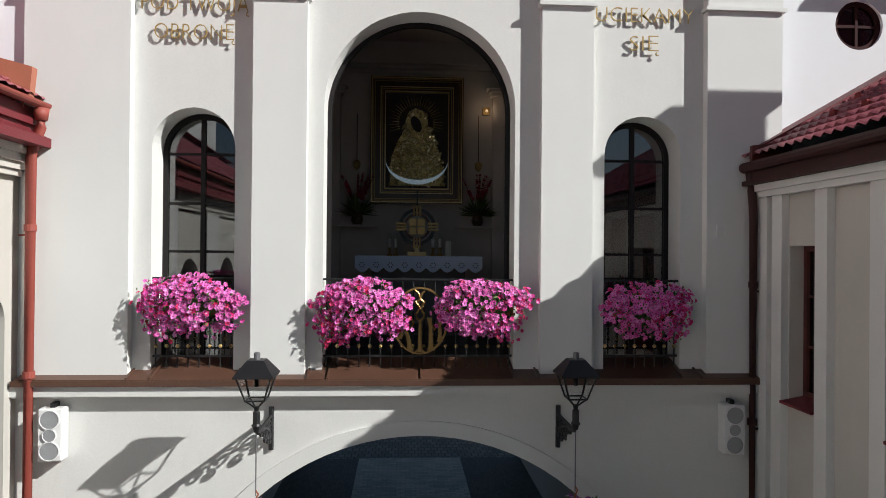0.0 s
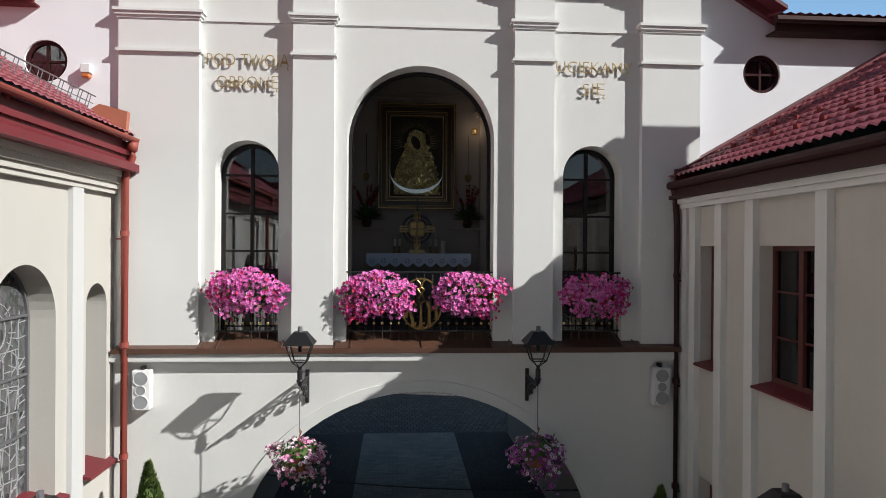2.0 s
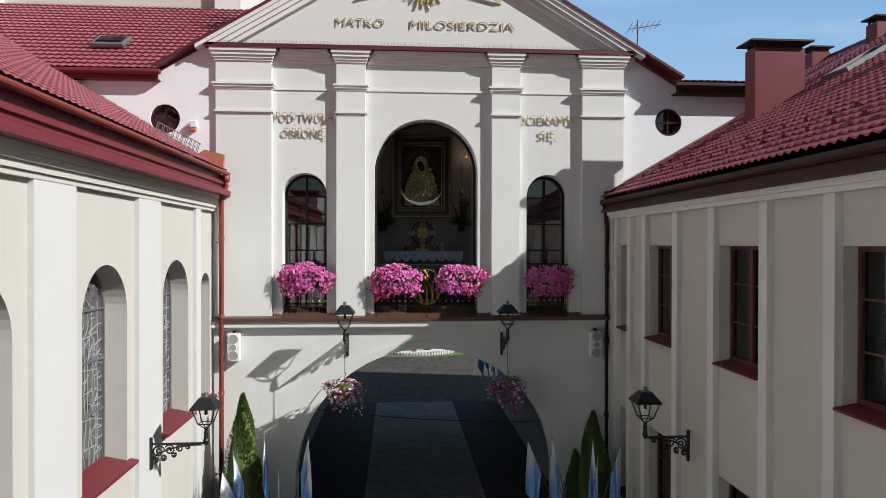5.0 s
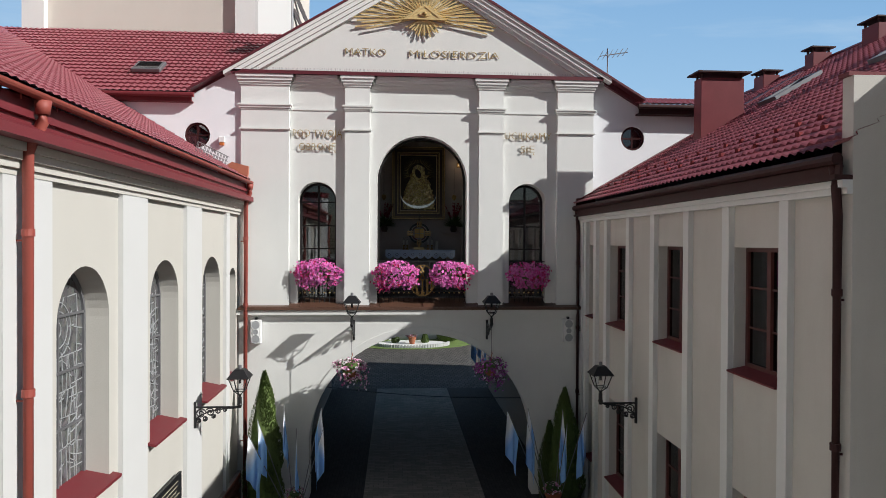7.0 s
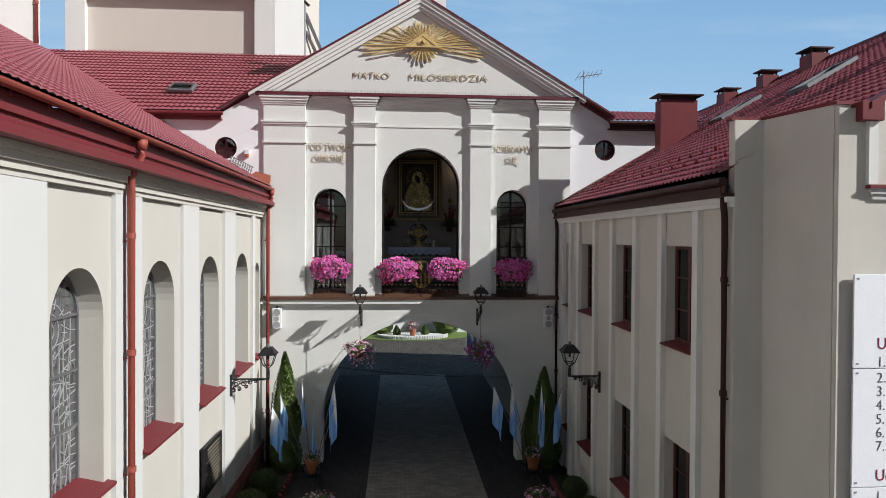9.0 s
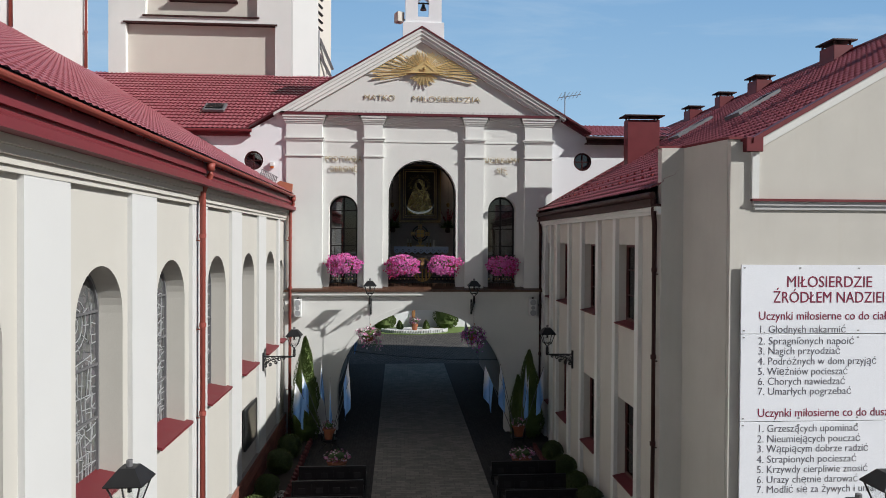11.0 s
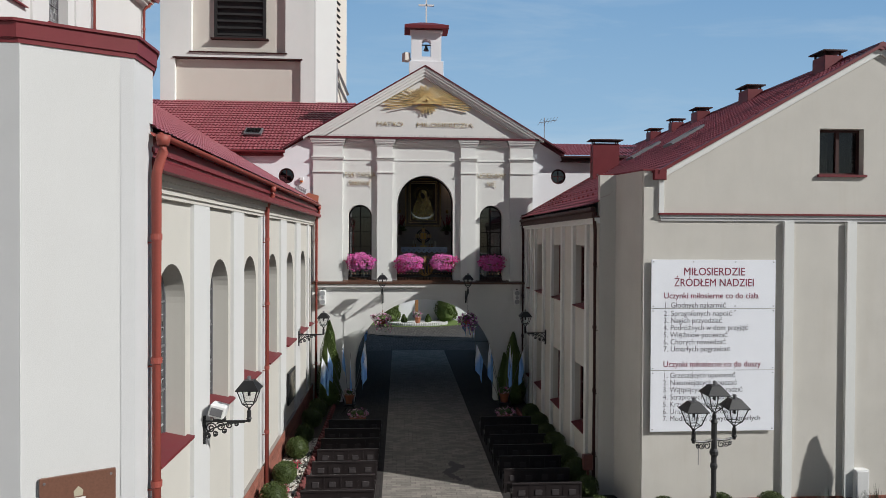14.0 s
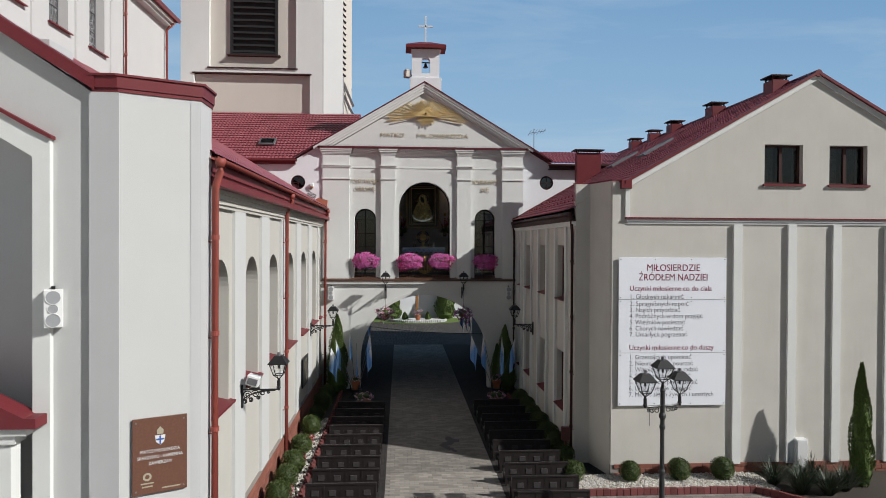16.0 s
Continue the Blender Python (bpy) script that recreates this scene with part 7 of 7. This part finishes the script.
# ---- flags in stands ----
M_FLAG = bpy.data.materials.new("white_and_blue_cloth")
M_FLAG.use_nodes = True
nt = M_FLAG.node_tree
bs = nt.nodes["Principled BSDF"]
uvn = nt.nodes.new("ShaderNodeUVMap")
sep = nt.nodes.new("ShaderNodeSeparateXYZ")
nt.links.new(uvn.outputs["UV"], sep.inputs["Vector"])
cr_ = nt.nodes.new("ShaderNodeValToRGB")
cr_.color_ramp.interpolation = "LINEAR"
cr_.color_ramp.elements[0].position = 0.24
cr_.color_ramp.elements[0].color = (0.86, 0.88, 0.92, 1)
cr_.color_ramp.elements[1].color, cr_.color_ramp.elements[1].position = (0.24, 0.48, 0.86, 1), 0.42
nt.links.new(sep.outputs["X"], cr_.inputs["Fac"])
nt.links.new(cr_.outputs["Color"], bs.inputs["Base Color"])
bs.inputs["Roughness"].default_value = 0.8


def flag(foot, top, seed, label):
    """A limp flag on a leaning pole: cloth gathered in folds below the tip."""
    rng = random.Random(seed)
    f = thing("flag", foot, label, "flag", group="flags by the gateway")
    foot, top = Vector(foot), Vector(top)
    part("pole", rod(bmesh.new(), foot, top, 0.013, 0.01, 7), M_STEEL, f, "thin grey pole")
    bm = bmesh.new()
    uv = bm.loops.layers.uv.new("UVMap")
    nu, nv = 18, 18
    hoist, fly = rng.uniform(0.72, 0.85), rng.uniform(1.0, 1.2)
    axis = (foot - top).normalized()
    lean = Vector((axis.x, axis.y, 0))
    side = lean.normalized() if lean.length > 0.05 else Vector((1, 0, 0))
    ph = rng.uniform(0, 6)
    grid = []
    for j in range(nv + 1):
        row, v = [], j / nv
        for i in range(nu + 1):
            u = i / nu
            held = top + axis * (0.03 + v * hoist)
            gather = min(1, u * 1.6)
            fold = math.sin(v * 13 + ph + u * 1.2) * 0.055 * gather
            p = held + side * (0.04 * math.sin(v * 7 + ph) + 0.08 * (v - 0.25) - 0.3 * lean.length * v * hoist) * gather + Vector((0, -0.03 + fold, -u * fly * (1 - 0.12 * v)))
            row.append((bm.verts.new(p), (u, v)))
        grid.append(row)
    for ra, rb in zip(grid, grid[1:]):
        for i in range(nu):
            q = (ra[i], ra[i + 1], rb[i + 1], rb[i])
            face = bm.faces.new([w[0] for w in q])
            for lp, w in zip(face.loops, q):
                lp[uv].uv = (w[1][1] * 0.6 + w[1][0] * 0.4, 0)
    part("cloth", bm, M_FLAG, f, "white and light blue cloth", smooth=True)


for base_p, tops in (((-3.3, -1.9, GZ), [(-4.51, -1.9, 2.2), (-4.29, -1.85, 2.6), (-3.6, -1.9, 2.99), (-3.26, -2.0, 2.38), (-2.62, -1.9, 2.93), (-2.56, -1.95, 2.38)]), ((3.55, -1.9, GZ), [(2.28, -1.9, 2.77), (2.86, -1.85, 2.79), (2.81, -1.95, 2.48), (3.81, -1.85, 2.75), (3.91, -1.95, 2.39), (4.45, -1.9, 2.66)])):
    st = thing("flag_stand", base_p, "dark iron flag and flower stand", "stand", group="flag stands")
    bx_, by_, _ = base_p
    part("tray", lathe(bmesh.new(), (bx_, by_, GZ + 0.3), [(0.24, 0), (0.3, 0.06), (0.3, 0.1), (0.22, 0.1)], 14), M_BLACK, st)
    for k in range(4):
        a = k * 1.5708 + 0.6
        part("leg", path_rod(bmesh.new(), [(bx_ + 0.25 * math.cos(a), by_ + 0.25 * math.sin(a), GZ + 0.35), (bx_ + 0.2 * math.cos(a), by_ + 0.2 * math.sin(a), GZ + 0.2), (bx_ + 0.4 * math.cos(a), by_ + 0.4 * math.sin(a), GZ)], 0.018, 6), M_BLACK, st)
        part("holder", rod(bmesh.new(), (bx_ + 0.26 * math.cos(a), by_ + 0.26 * math.sin(a), GZ + 0.3), (bx_ + 0.32 * math.cos(a), by_ + 0.32 * math.sin(a), GZ + 0.65), 0.03, n=8), M_BLACK, st)
    pt = thing("flower_pot", (bx_, by_, GZ + 0.4), "terracotta pot of small pink flowers on the stand", "flower pot", group="potted flowers")
    part("pot", lathe(bmesh.new(), (bx_, by_, GZ + 0.4), [(0.15, 0), (0.2, 0.3), (0.23, 0.31), (0.23, 0.38), (0.2, 0.38)], 14), M_CLAY, pt)
    cascade(60 + int(bx_), (bx_, by_, GZ + 0.9), 0.26, 0.26, 0.17, 90, 260, M_PETAL_PALE, pt, None, 1, 0.03, 0.05, front=False)
    for k, tp in enumerate(tops):
        dirv = (Vector(tp) - Vector(base_p))
        ft = Vector((bx_ + dirv.x * 0.12, by_ + dirv.y * 0.3, GZ + 0.35))
        flag(tuple(ft), tp, int(bx_ * 10) + k, "limp white and light blue flag on a leaning pole")
for k, tp in enumerate(((3.65, 15.3, 2.4), (4.0, 15.4, 2.2), (3.3, 15.4, 2.3))):
    flag((4.2, 15.4, GZ), tp, 400 + k, "limp white and light blue flag on a leaning pole")
flag((-3.9, 15.4, GZ), (-3.35, 15.3, 2.0), 410, "limp white and light blue flag on a leaning pole")
for x, y in ((-2.75, -4.9), (3.1, -4.9)):
    pt = thing("flower_bowl", (x, y, GZ), "low bowl of pink flowers in front of the benches", "flower pot", group="potted flowers")
    part("pot", lathe(bmesh.new(), (x, y, GZ), [(0.2, 0), (0.16, 0.2), (0.3, 0.5), (0.33, 0.58), (0.28, 0.58)], 14), M_CLAY, pt)
    cascade(66, (x, y, GZ + 0.76), 0.46, 0.34, 0.2, 170, 300, M_PETAL_PALE, pt, None, 1, 0.03, 0.05, front=False)

# ---- court behind the gateway ----
structure("wall_court", boxes((-20, 22, 31.6, 32.0, GZ, 4.2)), M_WHITE, "long white wall behind the lawn", "wall")
structure("wall_court_coping", boxes((-20.1, 22.1, 31.5, 32.1, 4.2, 4.35)), M_RED, "red coping on the court wall", "wall")
structure("gravel_round", slab(bmesh.new(), [(0.5 + 2.6 * math.cos(t), 29.0 + 1.5 * math.sin(t)) for t in [k * 0.2618 for k in range(24)]], [], "xy", GZ, GZ + 0.14), M_SPK, "raised round bed of white gravel", "gravel bed")
kr = thing("stone_edging", (0.5, 29.0, GZ), "edging of small pale blocks round the gravel", "kerb", kind="structure")
for k in range(40):
    t = math.pi + k * math.pi / 39
    bm = boxes((-0.09, 0.09, -0.07, 0.07, 0, 0.26), bevel=0.015)
    bm.transform(Matrix.Translation((0.5 + 2.65 * math.cos(t), 29.0 + 1.55 * math.sin(t), GZ)) @ Matrix.Rotation(t, 4, "Z"))
    part("block", bm, M_GREY, kr)
wx = thing("wooden_cross", (0.45, 30.6, GZ), "tall brown wooden cross on the lawn", "cross")
M_OAK = surface("brown_timber", (0.30, 0.14, 0.05), 0.7, vary=0.3, scale=6, bump=0.3)
part("upright", boxes((0.31, 0.59, 30.5, 30.7, GZ, 5.2), bevel=0.02), M_OAK, wx)
part("crossbar", boxes((-0.55, 1.45, 30.48, 30.72, 3.9, 4.15), bevel=0.02), M_OAK, wx)
pt = thing("flower_pot", (0.5, 28.7, GZ + 0.14), "clay pot with orange and pink flowers on the gravel", "flower pot", group="potted flowers")
part("pot", lathe(bmesh.new(), (0.5, 28.7, GZ + 0.14), [(0.18, 0), (0.28, 0.45), (0.3, 0.5), (0.24, 0.5)], 12), M_CLAY, pt)
cascade(80, (0.5, 28.7, GZ + 0.95), 0.5, 0.4, 0.35, 110, 300, M_PETAL_PALE, pt, None, 1, 0.05, 0.1, front=False)
for k, (x, h, r) in enumerate(((-2.1, 3.3, 1.02), (3.2, 4.2, 1.02), (-5.0, 3.0, 1.3), (-0.75, 0.9, 0.3), (1.45, 0.9, 0.3))):
    thuja(x, 30.6 if r > 1 else 29.4, h, r, 20 + k)

# ---- roof details ----
for y in (-3.0, -7.1):
    sk = thing("roof_window", (9.4, y, 11.1), "slim roof window set in the tiles", "roof window", group="roof windows")
    m = Matrix.Translation((9.4, y, 8.37 + (9.4 - 4.6) * K + 0.08)) @ Matrix.Rotation(-math.atan(K), 4, "Y")
    bm = slab(bmesh.new(), rect(-0.7, 0.7, -0.42, 0.42), [rect(-0.6, 0.6, -0.33, 0.33)], "xy", 0.0, 0.1)
    bm.transform(m)
    part("frame", bm, M_STEEL, sk)
    bm = boxes((-0.62, 0.62, -0.35, 0.35, 0.05, 0.06))
    bm.transform(m)
    part("pane", bm, M_GLASS, sk)
    # added dark sheet under the pane, painted as the unlit loft
    bm = boxes((-0.62, 0.62, -0.35, 0.35, -0.05, -0.03))
    bm.transform(m)
    part("backing", bm, M_DARK, sk)
sk = thing("roof_hatch", (-8.1, 1.2, 12.3), "small grey roof hatch in the tiles", "roof window")
m = Matrix.Translation((-8.15, 1.25, 11.42 + 1.45 * 0.64 + 0.1)) @ Matrix.Rotation(math.atan(0.64), 4, "X")
bm = boxes((-0.42, 0.42, -0.35, 0.35, 0, 0.12), bevel=0.02)
bm.transform(m)
part("frame", bm, M_STEEL, sk)
bm = boxes((-0.33, 0.33, -0.26, 0.26, 0.12, 0.13))
bm.transform(m)
part("pane", bm, M_GLASS, sk)
# snow guards
sgd = thing("snow_guard", (-5.4, -1.2, 9.4), "light metal snow guard grid on the aisle roof", "snow guard")
rows_y = [-3.2 + k * 0.1 for k in range(30)]
for k in range(30):
    if k % 3 != 2:
        part("upright", rod(bmesh.new(), (-5.5, -3.2 + k * 0.1, 9.35), (-5.42, -3.2 + k * 0.1, 9.62), 0.008, n=4), M_STEEL, sgd)
part("rail", rod(bmesh.new(), (-5.42, -3.2, 9.62), (-5.42, -0.25, 9.62), 0.012, n=5), M_STEEL, sgd)
part("rail", rod(bmesh.new(), (-5.46, -3.2, 9.5), (-5.46, -0.25, 9.5), 0.008, n=5), M_STEEL, sgd)
rng = random.Random(12)
M_MATTE = surface("matte_red_sheet", (0.2, 0.04, 0.04), 0.9, vary=0.15, scale=5, spec=0.1)
for r_ in range(2):
    for k in range(19):
        y = -11.6 + k * 0.6 + 0.3 * r_
        x = 5.35 + 0.55 * r_
        z = 8.37 + (x - 4.6) * K + 0.06
        g = thing("snow_stop", (x, y, z), "small folded red snow stop on the roof tiles", "snow stop", group="snow stops")
        bm = bmesh.new()
        vs = [bm.verts.new(p) for p in ((x, y - 0.07, z - 0.03), (x, y + 0.07, z - 0.02), (x - 0.01, y + 0.045, z + 0.07), (x - 0.01, y - 0.045, z + 0.07), (x + 0.16, y, z + 0.08))]
        for f in ((0, 1, 2, 3), (0, 3, 4), (1, 4, 2), (2, 4, 3), (0, 4, 1)):
            bm.faces.new([vs[i] for i in f])
        part("plate", bm, M_MATTE, g)
# end boxes of the gutters against the gateway
ge = thing("gutter_end", (-4.95, -0.1, 8.9), "red sheet-metal end box of the gutter", "gutter end")
M_SHEET = surface("orange_red_sheet", (0.42, 0.15, 0.09), 0.5, vary=0.12, scale=4, bump=0.05)
part("box", slab(bmesh.new(), [(-5.7, 9.0), (-4.9, 8.94), (-4.86, 9.36), (-5.08, 9.42), (-5.32, 9.48), (-5.7, 9.24)], [], "xz", -0.34, -0.22), M_SHEET, ge)
part("seam", boxes((-5.45, -4.9, -0.36, -0.34, 8.98, 9.03)), M_PIPE, ge)
ge = thing("gutter_end", (4.65, -0.1, 8.2), "dark red sheet-metal end box of the gutter", "gutter end")
part("box", slab(bmesh.new(), [(4.58, 8.2), (5.2, 8.35), (5.1, 8.62), (4.58, 8.55)], [], "xz", -0.26, -0.2), M_WOODFRAME, ge)

# ---- brick facing of the plinths ----
def brick_rows(parent, y0, y1, z0, z1, x, side):
    """Rows of stone-faced bricks standing 2 cm proud of their bed, sharing one mesh for each size."""
    L, Hh = 0.42, 0.14
    bm = boxes((-0.012, 0.018, -L / 2 + 0.006, L / 2 - 0.006, -Hh / 2 + 0.005, Hh / 2 - 0.005), bevel=0.006)
    me = bpy.data.meshes.new("brick")
    bm.to_mesh(me)
    bm.free()
    me.materials.append(M_PLINTH)
    n = 0
    rows_n = int((z1 - z0) / Hh)
    for r_ in range(rows_n):
        k = 0
        y = y0 + (L / 2 if r_ % 2 else 0) + L / 2
        while y < y1 - L / 2 + 0.01 and n < 298:
            ob = new("brick", me)
            ob.parent = parent
            if side == "x":
                ob.location = Vector((x + random.uniform(0, 0.006), y, z0 + (r_ + 0.5) * Hh)) - base_of(parent)
            else:
                ob.location = Vector((y, x - random.uniform(0, 0.006), z0 + (r_ + 0.5) * Hh)) - base_of(parent)
                ob.rotation_euler = (0, 0, radians(-90))
            y += L
            n += 1


brick_rows(aisle, -20.5, -0.1, GZ + 0.03, 0.64, -5.14 + 0.012, "x")
brick_rows(east, 5.7, 18.6, GZ - 0.02, 0.15, -13.215 - 0.012, "y")

cab = thing("cable", (0.1, 0.9, 2.6), "thin dark cable slung across the passage", "cable")
part("wire", path_rod(bmesh.new(), [(-3.9 + 8.1 * k / 16, 0.9, 2.98 - 0.55 * k / 16 - 0.18 * math.sin(math.pi * k / 16)) for k in range(17)], 0.014, 5), M_BLACK, cab)

# ---- pavers of the walkway where it lies in the sun ----
M_PAVER = surface("pale_paver", (0.30, 0.272, 0.24), 0.85, vary=0.15, scale=3, bump=0.3, grain=70, per_object=0.22, dirt=(0.13, 0.12, 0.11), dirt_amount=0.4)
bm = boxes((-0.147, 0.147, -0.072, 0.072, -0.02, 0.006), bevel=0.005)
pv_mesh = bpy.data.meshes.new("paver")
bm.to_mesh(pv_mesh)
bm.free()
pv_mesh.materials.append(M_PAVER)
for j in range(26):
    for i in range(11 + (j % 2 == 0)):
        ob = new("paver", pv_mesh)
        ob.parent = walkway
        ob.location = (-1.47 + i * 0.3 + (0.15 if j % 2 else 0), -16.4 + j * 0.15, GZ + random.uniform(0, 0.003))

# dark spill on the walkway
M_SPILL = surface("dark_spill", (0.075, 0.066, 0.06), 0.7, vary=0.3, scale=4, bump=0.1)
sp_ = thing("spill", (0.45, -9.4, GZ), "dark dried spill on the pale pavers", "stain")
rng = random.Random(77)
bm = bmesh.new()
at_ = Vector((0.62, -8.6))
for k in range(13):
    at_ += Vector((rng.uniform(-0.16, 0.12), -0.14))
    r = rng.uniform(0.07, 0.2)
    ph = [rng.uniform(0.6, 1.25) for _ in range(14)]
    bm.faces.new([bm.verts.new((at_.x + r * ph[q] * math.cos(q * 0.4488), at_.y + r * 1.3 * ph[q] * math.sin(q * 0.4488), GZ + 0.0125 + k * 0.0002)) for q in range(14)])
part("patch", bm, M_SPILL, sp_)
